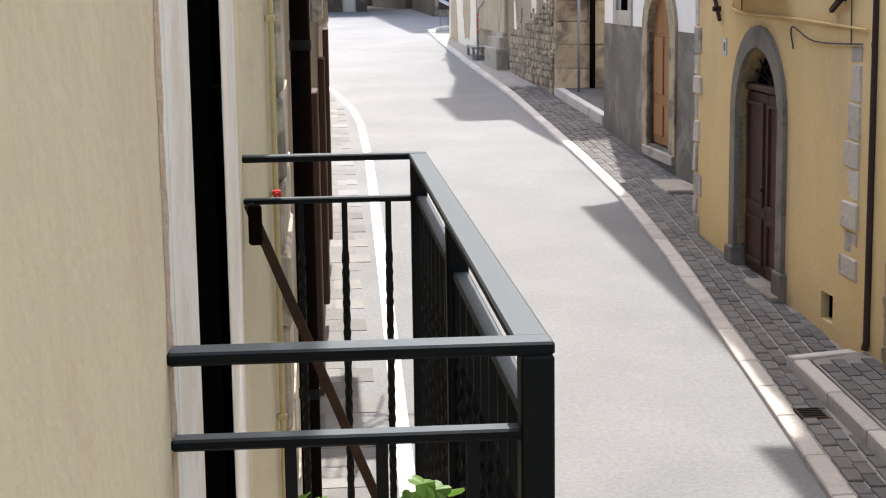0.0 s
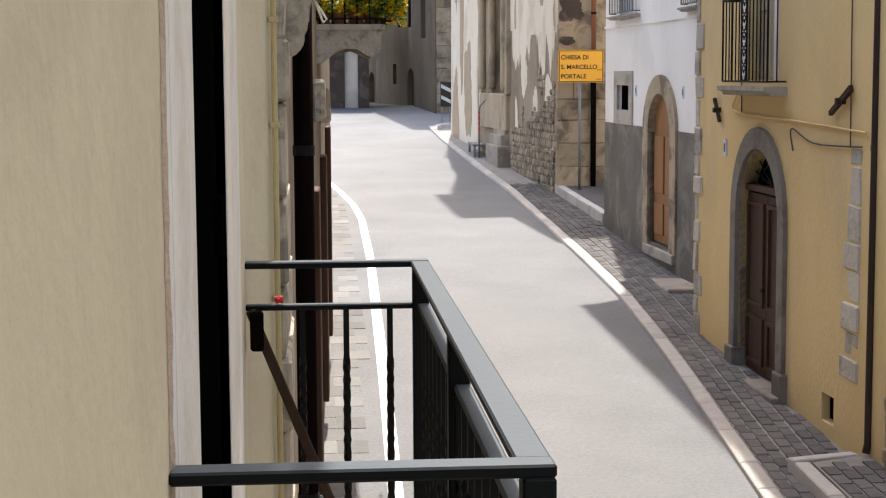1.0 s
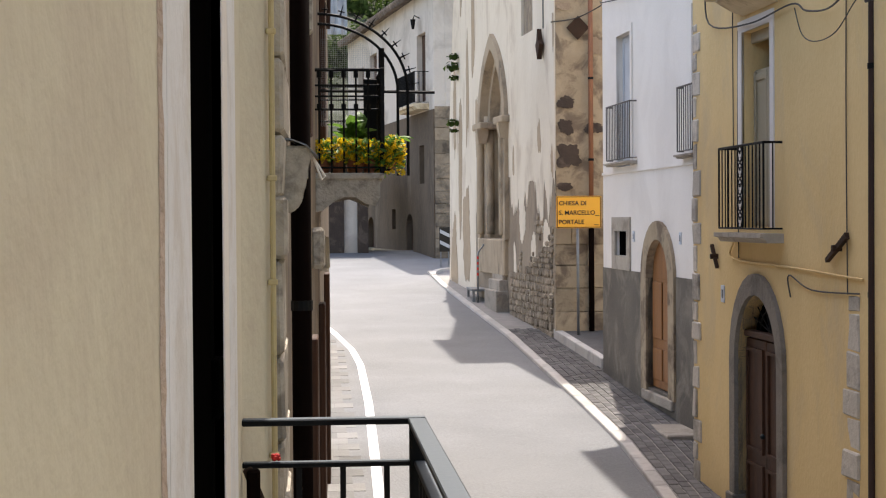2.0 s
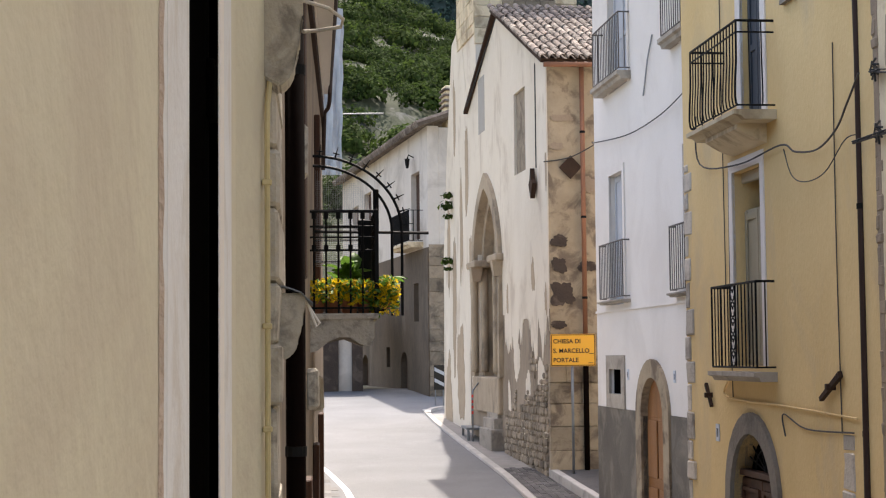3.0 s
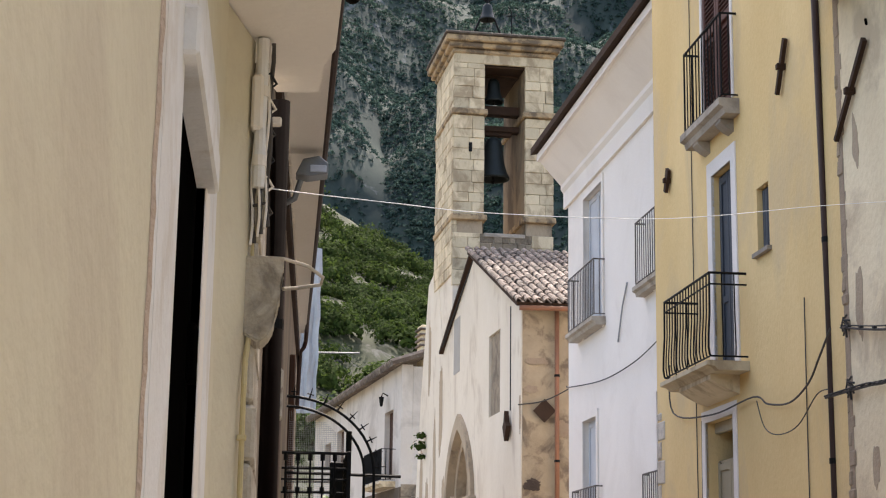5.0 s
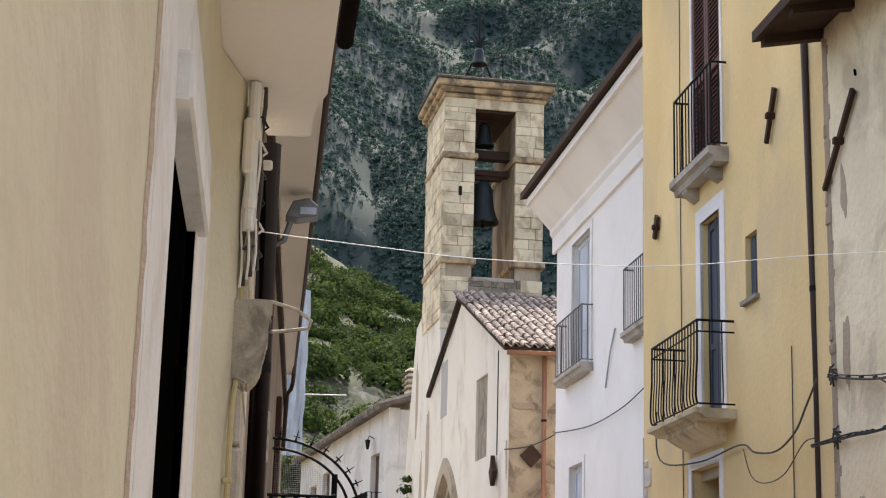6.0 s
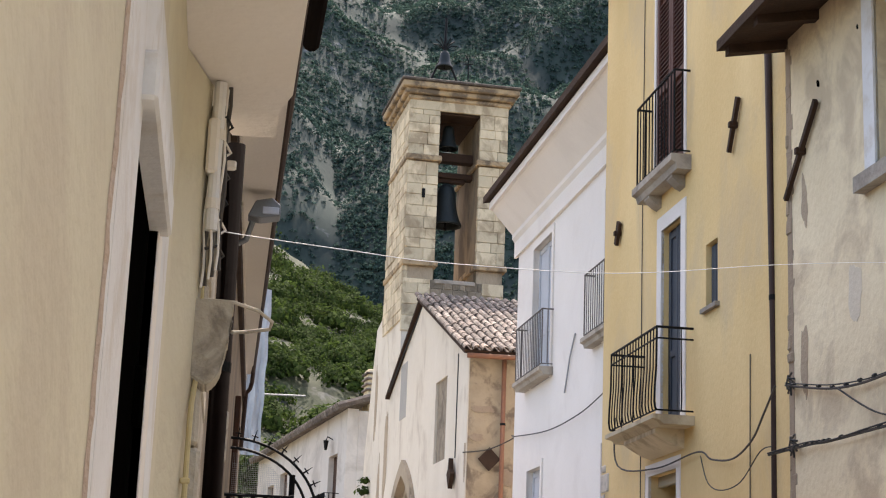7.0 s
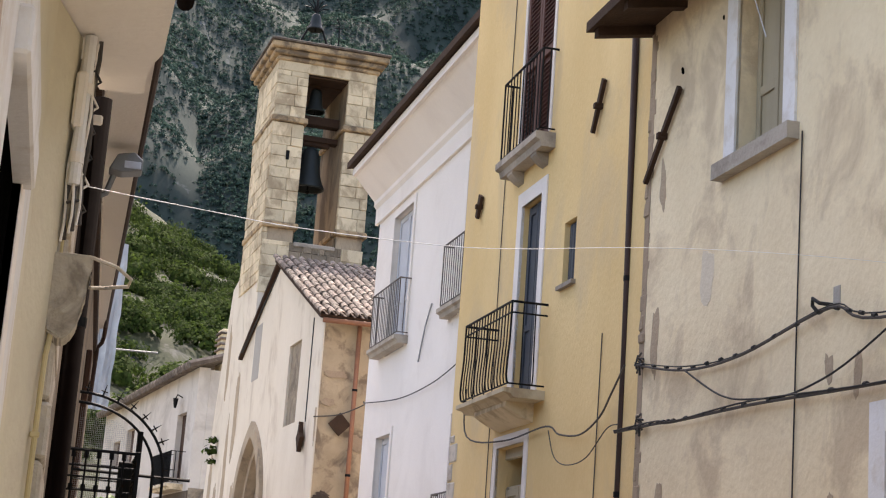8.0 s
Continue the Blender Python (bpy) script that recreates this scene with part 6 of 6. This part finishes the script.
def iron_key(m, a, b, label, w=0.05):
    """A wall anchor: a flat iron bar held by a pin."""
    t = thing("wall_anchor", m, label, "wall anchor", "iron wall anchors")
    bm = bmesh.new()
    (u0, z0), (u1, z1) = a, b
    d = Vector((u1 - u0, 0, z1 - z0)).normalized()
    n = Vector((d.z, 0, -d.x)) * w / 2
    p, q = Vector((u0, 0, z0)), Vector((u1, 0, z1))
    lo = [bm.verts.new(v + Vector((0, 0.02, 0))) for v in (p - n, p + n, q + n * 0.7, q - n * 0.7)]
    hi = [bm.verts.new(v + Vector((0, 0.06, 0))) for v in (p - n, p + n, q + n * 0.7, q - n * 0.7)]
    bm.faces.new(lo[::-1])
    bm.faces.new(hi)
    for i in range(4):
        bm.faces.new((lo[i], lo[(i + 1) % 4], hi[(i + 1) % 4], hi[i]))
    part("bar", bm, eave_wood, t)
    c = (p + q) / 2
    part("pin", soft_box(c.x - 0.03, c.x + 0.03, -0.01, 0.09, c.z - 0.03, c.z + 0.03, 0.006), eave_wood, t)
    return t


iron_key(YM, (0.65, 9.83), (0.93, 9.34), "rusty flat iron wall anchor on the yellow house", 0.07)
iron_key(YM, (0.35, 4.14), (0.89, 3.90), "rusty forked iron wall anchor on the yellow house", 0.06)
iron_key(YM, (5.10, 9.66), (5.24, 9.40), "small rusty iron wall anchor on the yellow house", 0.13)
iron_key(YM, (4.95, 3.98), (4.72, 3.72), "small bent iron wall anchor on the yellow house", 0.04)
iron_key(RM, (12.71, 9.08), (13.44, 8.39), "long rusty iron wall anchor on the beige house", 0.06)
wb = thing("wall_anchor", WM, "thin pale iron bar fixed on the white house", "wall anchor", "iron wall anchors")
bm = bmesh.new()
tube(bm, [(4.27, 0.02, 9.28), (4.55, 0.03, 8.95), (4.9, 0.02, 8.43)], 0.014, 6)
part("bar", bm, net_mat, wb)
dia = thing("wall_anchor", pose(5.58, 34.02, 8.28), "dark diamond-shaped iron plate on the church wall", "wall anchor", "iron wall anchors")
bm = bmesh.new()
prism(bm, [(0, 0.25), (-0.24, 0.0), (0, -0.25), (0.24, 0.0)], -0.06, 0.0)
part("plate", bm, eave_wood, dia)
dia2 = thing("wall_anchor", CM @ Matrix.Translation((1.15, 0.03, 8.1)), "dark pointed iron plate on the church front", "wall anchor", "iron wall anchors")
bm = bmesh.new()
prism(bm, [(0, 0.30), (-0.10, 0.05), (-0.22, -0.05), (0, -0.36), (0.20, -0.04), (0.09, 0.05)], 0.0, 0.10)
part("plate", bm, eave_wood, dia2)
hk = thing("insulator", RM @ Matrix.Translation((9.85, 0.0, 6.68)), "iron hook with a cable insulator on a wall patch", "insulator")
bm = bmesh.new()
tube(bm, [(0.06, 0.0, 0.0), (0.06, 0.10, 0.0), (0.12, 0.12, 0.04), (0.16, 0.10, 0.0), (0.12, 0.08, -0.05)], 0.014, 7)
part("hook", bm, cable_black, hk)
part("patch", soft_box(-0.05, 0.04, -0.01, 0.01, -0.03, 0.12, 0.004), grey_plain, hk)
for u, z in ((13.35, 6.72), (13.3, 6.18)):
    t = thing("insulator", RM @ Matrix.Translation((u, 0.0, z)), "bunched cable ends held by an iron clamp", "insulator")
    for k in range(7):
        bm = bmesh.new()
        a = k * 0.9
        tube(bm, [(0.0, 0.01, 0.0), (0.05 * math.cos(a), 0.07, 0.05 * math.sin(a)), (0.09 * math.cos(a + 1), 0.05, 0.10 * math.sin(a + 1))], 0.010, 5)
        part("cable_end", bm, (cable_black, cable_grey)[k % 2], t)
np_ = thing("enamel_plate", YM @ Matrix.Translation((4.60, 0.0, 3.42)), "small pale enamel plate beside the street door", "plate")
part("plate", soft_box(-0.07, 0.07, 0.0, 0.012, -0.10, 0.10, 0.004), enamel, np_)
part("bar", soft_box(-0.025, 0.025, 0.012, 0.015, -0.05, 0.05, 0.001), grey_shutter, np_)
for u, z in ((3.35, 4.0), (6.35, 4.0)):
    t = thing("enamel_plate", WM @ Matrix.Translation((u, 0.0, z)), "tiny pale enamel plate on the white wall", "plate")
    part("plate", soft_box(-0.06, 0.06, 0.0, 0.012, -0.09, 0.09, 0.004), enamel, t)
    part("bar", soft_box(-0.02, 0.02, 0.012, 0.015, -0.045, 0.045, 0.001), grey_shutter, t)

# ---- the church sign ----
sg = thing("street_sign", pose(5.0, 33.3, 4.10), "yellow direction sign with black lettering on a grey pole", "sign")
part("board", soft_box(0.0, 0.93, -0.02, 0.01, 0.0, 0.66, 0.012, 0, 2), sign_yellow, sg)
bm = bmesh.new()
arch_ring(bm, [(0.012, 0.012), (0.012, 0.648), (0.918, 0.648), (0.918, 0.012), (0.012, 0.012)], [(0.026, 0.026), (0.026, 0.634), (0.904, 0.634), (0.904, 0.026), (0.026, 0.026)], -0.024, -0.019)
part("border", bm, sign_black, sg, "thin black border line")
for text, z in (("CHIESA DI", 0.47), ("S. MARCELLO", 0.275), ("PORTALE", 0.085)):
    cu = bpy.data.curves.new("lettering", "FONT")
    cu.body, cu.size, cu.extrude, cu.offset = text, 0.125, 0.002, 0.002
    tmp = bpy.data.objects.new("lettering", cu)
    me = bpy.data.meshes.new_from_object(tmp)
    bpy.data.objects.remove(tmp)
    me.materials.append(sign_black)
    ob = new("lettering", me)
    ob.parent = sg
    ob.matrix_basis = pose(0.05, -0.024, z, 90, 0, 0)
    ob["label"] = "black lettering " + text.title()
for x0, x1, z in ((0.80, 0.89, 0.25), (0.78, 0.88, 0.06)):
    part("bar", soft_box(x0, x1, -0.023, -0.019, z, z + 0.012, 0.001), sign_black, sg)
bm = bmesh.new()
tube(bm, [(0.45, 0.035, -2.45), (0.45, 0.035, 0.55)], 0.03, 10)
part("pole", bm, galvanised, sg, "grey metal pole", True)
for z in (0.15, 0.5):
    part("clamp", soft_box(0.40, 0.50, 0.0, 0.07, z, z + 0.03, 0.004), galvanised, sg)

# ---- ramp and rail before the church door ----
pf = thing("platform", pose(4.35, 42.6, ground_z(42.6)), "low grey metal platform before the church steps", "platform")
part("deck", soft_box(-0.25, 0.55, -0.6, 0.9, 0.30, 0.36, 0.01), galvanised, pf)
for x in (-0.2, 0.5):
    for y in (-0.55, 0.85):
        part("leg", soft_box(x - 0.03, x + 0.03, y - 0.03, y + 0.03, -0.05, 0.30, 0.005), galvanised, pf)
hr = thing("handrail", pose(4.25, 41.9, ground_z(41.9)), "bent metal handrail with red and white bands", "handrail")
bm = bmesh.new()
tube(bm, [(0, 0, 0), (0, 0, 1.25), (0.02, 0.05, 1.35), (0.35, 0.6, 1.7)], 0.022, 8)
part("tube", bm, galvanised, hr, "", True)
for k in range(4):
    bm = bmesh.new()
    tube(bm, [(0, 0, 0.75 + 0.14 * k), (0, 0, 0.82 + 0.14 * k)], 0.026, 8)
    part("band", bm, red_petal, hr)

# striped warning board where the road bends
wbd = thing("warning_board", pose(4.20, 54.0, ground_z(54.0)), "black warning board with white slanted stripes", "sign")
part("panel", soft_box(0.0, 0.36, -0.015, 0.015, 0.52, 1.33, 0.006), sign_black, wbd)
for k in range(2):
    bm = bmesh.new()
    z = 0.62 + 0.36 * k
    prism(bm, [(0.02, z + 0.16), (0.34, z), (0.34, z + 0.12), (0.02, z + 0.28)], -0.019, -0.014)
    part("stripe", bm, white_sheet, wbd)
for x in (0.05, 0.31):
    part("leg", soft_box(x - 0.02, x + 0.02, 0.016, 0.05, -0.02, 1.3, 0.004), galvanised, wbd)

# ---- kerbs and steps on the right ----
stp = thing("raised_pavement", Matrix(), "raised block pavement with a pale stone edge", "pavement", kind="structure")
bm = bmesh.new()
pts = [(4.30, 8.0), (4.34, 13.85), (4.88, 14.05), (5.2, 14.05), (5.3, 8.0)]
lo = [bm.verts.new((x, y, ground_z(y) - 0.05)) for x, y in pts]
hi = [bm.verts.new((x, y, ground_z(y) + 0.19)) for x, y in pts]
bm.faces.new(hi)
for i in range(5):
    bm.faces.new((lo[i], lo[(i + 1) % 5], hi[(i + 1) % 5], hi[i]))
part("slab", bm, joint, stp)
for k in range(6):
    y0 = 8.0 + k * 0.98
    e = part("edge_stone", soft_box(-0.14, 0.0, 0.0, 0.965, -0.28, 0.0, 0.012, 0.004), kerb_stone, stp)
    e.matrix_basis = Matrix.Translation((4.32, y0, ground_z(y0) + 0.195)) @ Euler((math.atan(0.05), 0, 0)).to_matrix().to_4x4()
e = part("edge_stone", soft_box(0.0, 0.66, 0.0, 0.14, -0.28, 0.0, 0.012, 0.004), kerb_stone, stp)
e.matrix_basis = Matrix.Translation((4.20, 13.88, ground_z(13.9) + 0.20)) @ Euler((0, 0, radians(16))).to_matrix().to_4x4()
tagged(part("doorstep", soft_box(4.95, 5.5, 22.6, 23.9, 1.05, 1.26, 0.02), grey_stone), "worn grey stone step at the wall foot", "step", kind="structure")
rp = thing("raised_pavement", Matrix(), "raised paved corner with a pale kerb beside the church", "pavement", kind="structure")
bm = bmesh.new()
pts = [(5.22, 34.4), (5.42, 29.6), (6.4, 29.6), (6.4, 34.4)]
lo = [bm.verts.new((x, y, ground_z(y) - 0.05)) for x, y in pts]
hi = [bm.verts.new((x, y, ground_z(y) + 0.24)) for x, y in pts]
bm.faces.new(hi)
for i in range(4):
    bm.faces.new((lo[i], lo[(i + 1) % 4], hi[(i + 1) % 4], hi[i]))
part("slab", bm, cobble, rp)
for k in range(4):
    y0 = 29.7 + k * 1.15
    e = part("edge_stone", soft_box(-0.16, 0.0, 0.0, 1.135, -0.3, 0.0, 0.015, 0.005), kerb_stone, rp)
    e.matrix_basis = Matrix.Translation((5.44 - 0.045 * (y0 - 29.6), y0, ground_z(y0) + 0.25)) @ Euler((math.atan(0.05), 0, radians(2.4))).to_matrix().to_4x4()
gr = thing("drain_grate", pose(4.0, 12.75, ground_z(12.75) + 0.075, 2.86, 0, 0), "small rusty iron drain grate in the pavement", "drain grate")
part("frame", soft_box(-0.11, 0.11, -0.13, 0.13, -0.03, 0.0, 0.004), eave_wood, gr)
for k in range(5):
    part("slat", soft_box(-0.09, 0.09, -0.10 + 0.045 * k, -0.08 + 0.045 * k, 0.0, 0.008, 0.002), iron, gr)

# ---- far balcony, lamp and small plants ----
fbal = bars_balcony(FM, 0.9, 4.2, 0.55, 8.45, 1.15, 0.2, 0.16, iron, limestone, "black iron balcony on the pale house at the road's end", bar_r=0.018)
wl = thing("wall_lamp", FM @ Matrix.Translation((2.5, 0.0, 11.5)) @ Matrix.Rotation(math.pi, 4, "Z"), "small black lantern on the pale house", "lamp")
bm = bmesh.new()
tube(bm, [(0, 0, 0.2), (0, -0.2, 0.3), (0, -0.25, 0.15)], 0.025, 6)
part("arm", bm, iron, wl)
bm = bmesh.new()
tube(bm, [(0, -0.25, 0.15), (0, -0.25, -0.05), (0, -0.25, -0.2)], 0.11, 6, 0.05)
part("lantern", bm, iron, wl)
spots = [(CM @ Vector((12.9, 0.12, z)), r) for z, r in ((8.9, 0.28), (8.6, 0.34), (8.3, 0.22), (7.0, 0.3), (6.8, 0.2))]
clumps("wall_plants", leaf_dark, [(p.x, p.y, p.z, r) for p, r in spots], 60, "green tufts growing from the tower wall", "plants")

# ---- worn patches on the beige house ----
def ragged(u, z, w, h, seed, n=26):
    """An uneven, rather squarish outline round a point of a wall."""
    out = []
    for i in range(n):
        a = i * math.tau / n
        c, d = math.cos(a), math.sin(a)
        r = (abs(c) ** 3 + abs(d) ** 3) ** (-1 / 3)
        r *= 0.74 + 0.42 * noise.noise(Vector((c * 0.9 + seed, d * 0.9, seed * 0.7))) + 0.16 * noise.noise(Vector((c * 4 + seed, d * 4, seed))) + 0.07 * noise.noise(Vector((i * 0.9, seed, 2.0)))
        out.append((u + w / 2 * r * c, z + h / 2 * r * d))
    return out


patch_light = material("lighter_mortar_patch", (0.70, 0.61, 0.47), color2=(0.58, 0.49, 0.36), scale=3, fine=25, bump=0.4)
patch_brown = material("bare_brown_mortar", (0.46, 0.36, 0.245), color2=(0.34, 0.25, 0.165), scale=4, fine=25, bump=0.6)
for k, (u, z, w, h, mat) in enumerate(((12.05, 7.25, 0.34, 0.62, patch_light), (9.95, 6.25, 0.15, 0.26, patch_brown), (9.55, 6.15, 0.13, 0.40, patch_brown), (9.9, 5.35, 0.10, 0.14, patch_brown),
                                       (12.9, 5.5, 0.24, 0.5, patch_brown), (12.85, 5.0, 0.2, 0.4, patch_light), (13.1, 8.3, 0.2, 0.6, patch_brown), (13.15, 6.9, 0.2, 0.7, patch_brown), (12.75, 9.25, 0.08, 0.08, shade_and_black), (11.9, 9.45, 0.05, 0.06, shade_and_black))):
    bm = bmesh.new()
    prism(bm, ragged(u, z, w, h, k * 3.7), -0.01, 0.004)
    part("plaster_patch", bm, mat, rh)
for k, (u, z, w, h) in enumerate(((-0.24, 6.75, 0.40, 0.34), (-0.22, 6.25, 0.36, 0.42), (-0.32, 5.6, 0.62, 0.62), (-0.2, 4.95, 0.36, 0.22), (-0.3, 9.35, 0.5, 0.22), (-0.2, 8.75, 0.34, 0.2), (-0.85, 6.2, 0.4, 0.3), (-0.9, 7.9, 0.3, 0.5))):
    bm = bmesh.new()
    ring = ragged(u, z, w * 1.2, h, 40 + k * 2.3, 60)
    lo = [bm.verts.new((-0.05, y, zz)) for y, zz in ring]
    up = [bm.verts.new((-0.01, y, zz)) for y, zz in ring]
    bm.faces.new(lo)
    for i in range(len(ring)):
        j = (i + 1) % len(ring)
        bm.faces.new((lo[i], lo[j], up[j], up[i]))
    part("bare_core", bm, brown_plain if k in (4, 5, 7) else dark_masonry, ch, "brown rubble core where the render is lost")
for k, (u, z, w, h) in enumerate(((0.12, 8.2, 0.2, 1.1), (1.6, 6.1, 0.45, 0.9), (4.6, 5.7, 0.3, 0.8), (10.3, 9.4, 0.7, 3.2), (9.8, 6.6, 0.5, 2.2), (11.3, 8.0, 0.6, 4.0), (12.6, 6.0, 0.9, 4.5), (13.6, 7.6, 0.6, 3.4), (11.5, 4.0, 1.6, 3.0), (13.8, 3.4, 1.4, 3.0), (12.3, 11.2, 0.5, 2.6), (0.3, 5.5, 0.3, 0.8))):
    bm = bmesh.new()
    prism(bm, ragged(u, z, w, h, 90 + k * 1.9, 60), -0.01, 0.006)
    part("bare_patch", bm, patch_brown, ch)


for k, (u, z, w, h) in enumerate(((0.9, 3.9, 0.9, 1.0), (2.3, 3.6, 0.7, 0.9), (3.6, 4.2, 0.8, 1.1), (4.5, 3.3, 0.4, 0.9), (0.5, 2.6, 0.5, 0.6), (2.9, 2.6, 0.5, 0.5), (9.6, 3.9, 0.5, 1.3))):
    bm = bmesh.new()
    prism(bm, ragged(u, z, w, h, 150 + k * 2.7, 60), -0.03, -0.006)
    part("plaster_patch", bm, church_plaster, ch)



# ---- masonry, roof tiles and paving, piece by piece ----
# side wall of the church: big corner blocks below, smaller uneven stones above
courses(ch, -1.30, 0.02, 1.45, 4.15, 0.50, 0.4, 0.8, side_masonry, -0.07, "stone", 0.12, 0.02, "side")
courses(ch, -1.30, 0.0, 4.15, 4.8, 0.30, 0.25, 0.6, side_masonry, -0.05, "stone", 0.10, 0.02, "side")


def rubble_face(parent, m, u0, u1, z0, z1, h, wmin, wmax, mat, proud=0.02, keep=None):
    """Uneven stones showing on a front where the plaster is gone."""
    z = z0
    while z < z1:
        hh = random.uniform(h * 0.7, h * 1.3)
        u = u0 + random.uniform(0, wmin)
        while u < u1:
            w = random.uniform(wmin, wmax)
            if keep is None or keep(u + w / 2, z + hh / 2):
                bm = bmesh.new()
                k = 7
                c = Vector((u + w / 2, 0, z + hh / 2))
                ring = []
                for i in range(k):
                    a = i * math.tau / k + random.uniform(-0.2, 0.2)
                    ring.append(c + Vector((math.cos(a) * w * 0.52, 0, math.sin(a) * hh * 0.52)))
                p = random.uniform(0.3, 1.0) * proud
                lo = [bm.verts.new(q + Vector((0, -0.03, 0))) for q in ring]
                up = [bm.verts.new(c + (q - c) * 0.82 + Vector((0, p, 0))) for q in ring]
                bm.faces.new(up)
                for i in range(k):
                    bm.faces.new((lo[i], lo[(i + 1) % k], up[(i + 1) % k], up[i]))
                part("stone", bm, mat, parent)
            u += w * 0.98
        z += hh * 0.96


rubble_face(ch, CM, 0.15, 4.9, 1.6, 4.5, 0.15, 0.14, 0.34, rubble_mat, 0.035, lambda u, z: z < 4.2 - 0.25 * u + 1.2 * noise.noise(Vector((u * 1.3, z * 1.3, 4))))
quoins(yh, 5.93, -1, 0.95, 6.7, 0.16, 0.30, pale_block, 0.018, 0.30)

# church roof tiles
tl = bmesh.new()
n, L = 6, 0.42
rows_ = []
for f, r in ((0, 0.088), (1, 0.070)):
    rows_.append([tl.verts.new((f * L, r * math.cos(math.pi * k / n), r * math.sin(math.pi * k / n) + 0.02)) for k in range(n + 1)])
    rows_.append([tl.verts.new((f * L, (r - 0.014) * math.cos(math.pi * k / n), (r - 0.014) * math.sin(math.pi * k / n) + 0.02)) for k in range(n + 1)])
for a, b in ((0, 2), (3, 1)):
    for k in range(n):
        tl.faces.new((rows_[a][k], rows_[a][k + 1], rows_[b][k + 1], rows_[b][k]))
for a, b in ((0, 1), (2, 3)):
    for k in range(n):
        tl.faces.new((rows_[a][k], rows_[b][k], rows_[b][k + 1], rows_[a][k + 1]))
tile_me = mesh_of(tl, tile_mat, "roof_tile")
slope = math.atan2(RIDGE - EV, RU + 0.32)
length = math.hypot(RU + 0.42, RIDGE - EV)
rows_n = int(length / 0.36)
for c in range(15):
    for r in range(rows_n + 1):
        d = r * length / (rows_n + 0.6)
        m = Matrix.Translation((-0.44 + d * math.cos(slope), 0.14 - c * 0.205 + random.uniform(-0.012, 0.012), EV + 0.075 + d * math.sin(slope) + random.uniform(-0.004, 0.012)))
        shared("roof_tile", tile_me, ch, m @ Matrix.Rotation(-slope + random.uniform(-0.03, 0.01), 4, "Y") @ Matrix.Rotation(random.uniform(-0.05, 0.05), 4, "Z"))
bm = bmesh.new()
for c in range(15, 40):
    for r in range(rows_n + 1):
        d = r * length / (rows_n + 0.6)
        x0, z0 = -0.44 + d * math.cos(slope), EV + 0.09 + d * math.sin(slope)
        tube(bm, [(x0, 0.14 - c * 0.205, z0), (x0 + 0.34, 0.14 - c * 0.205, z0 + 0.34 * math.tan(slope) - 0.02)], 0.085, 6)
tagged(part("tile_field", bm, tile_mat, ch, "further rows of old curved tiles"), kind="stuff")

# paving blocks of the right pavement
pv = bpy.data.objects["pavement_right"]
bm = soft_box(-0.060, 0.060, -0.118, 0.118, -0.03, 0.012, 0.008)
block = mesh_of(bm, cobble, "paving_block")
tilt = math.atan(0.05)
made, rest = 0, bmesh.new()
y = 10.8
while y < 36:
    x1 = 4.85 if y < 20.3 else 5.40 if y < 30 else 5.2
    x, col = interp(KERB, y) + 0.245, 0
    while x < x1:
        yb = y + (0.13 if col % 2 else 0.0)
        lift = ground_z(yb) + 0.058 + random.uniform(-0.004, 0.005)
        if not (yb < 13.95 and x > 4.2):
            if made < 300:
                shared("paving_block", block, pv, Matrix.Translation((x, yb, lift)) @ Euler((tilt, 0, random.uniform(-0.05, 0.02))).to_matrix().to_4x4())
                made += 1
            else:
                sloped_box(rest, x, yb, lift, 0.060, 0.118, 0.010)
        x += 0.138
        col += 1
    y += 0.258
tagged(part("block_field", rest, cobble, pv, "further rows of dark paving blocks"), kind="stuff")
# blocks of the raised pavement and of the left pavement
rest = bmesh.new()
y = 10.2
while y < 13.6:
    x, row = 4.42, 0
    while x < 4.9:
        yb = y + (0.13 if row % 2 else 0.0)
        z = ground_z(yb) + 0.195
        sloped_box(rest, x, yb, z, 0.060, 0.118, 0.008)
        x += 0.138
        row += 1
    y += 0.258
tagged(part("block_field", rest, cobble, stp, "dark paving blocks"), kind="stuff")
rest = bmesh.new()
y, row = 10.5, 0
stone_pale = material("pale_paving_stone", (0.22, 0.212, 0.20), color2=(0.15, 0.144, 0.135), scale=2, fine=25, bump=0.4, island=0.3)
while y < 36:
    x1 = interp(LEFT_LINE, y) - 0.12
    x = -0.1 + (0.15 if row % 2 else 0)
    while x < x1 - 0.15:
        z = ground_z(y) + 0.004
        sloped_box(rest, x, y, z, 0.146, 0.215, 0.005 + random.uniform(0, 0.002), 0.001)
        x += 0.30
    y += 0.44
    row += 1
pl_left = bpy.data.objects["pavement_left"]
tagged(part("stone_field", rest, stone_pale, pl_left, "worn pale paving stones"), kind="stuff")
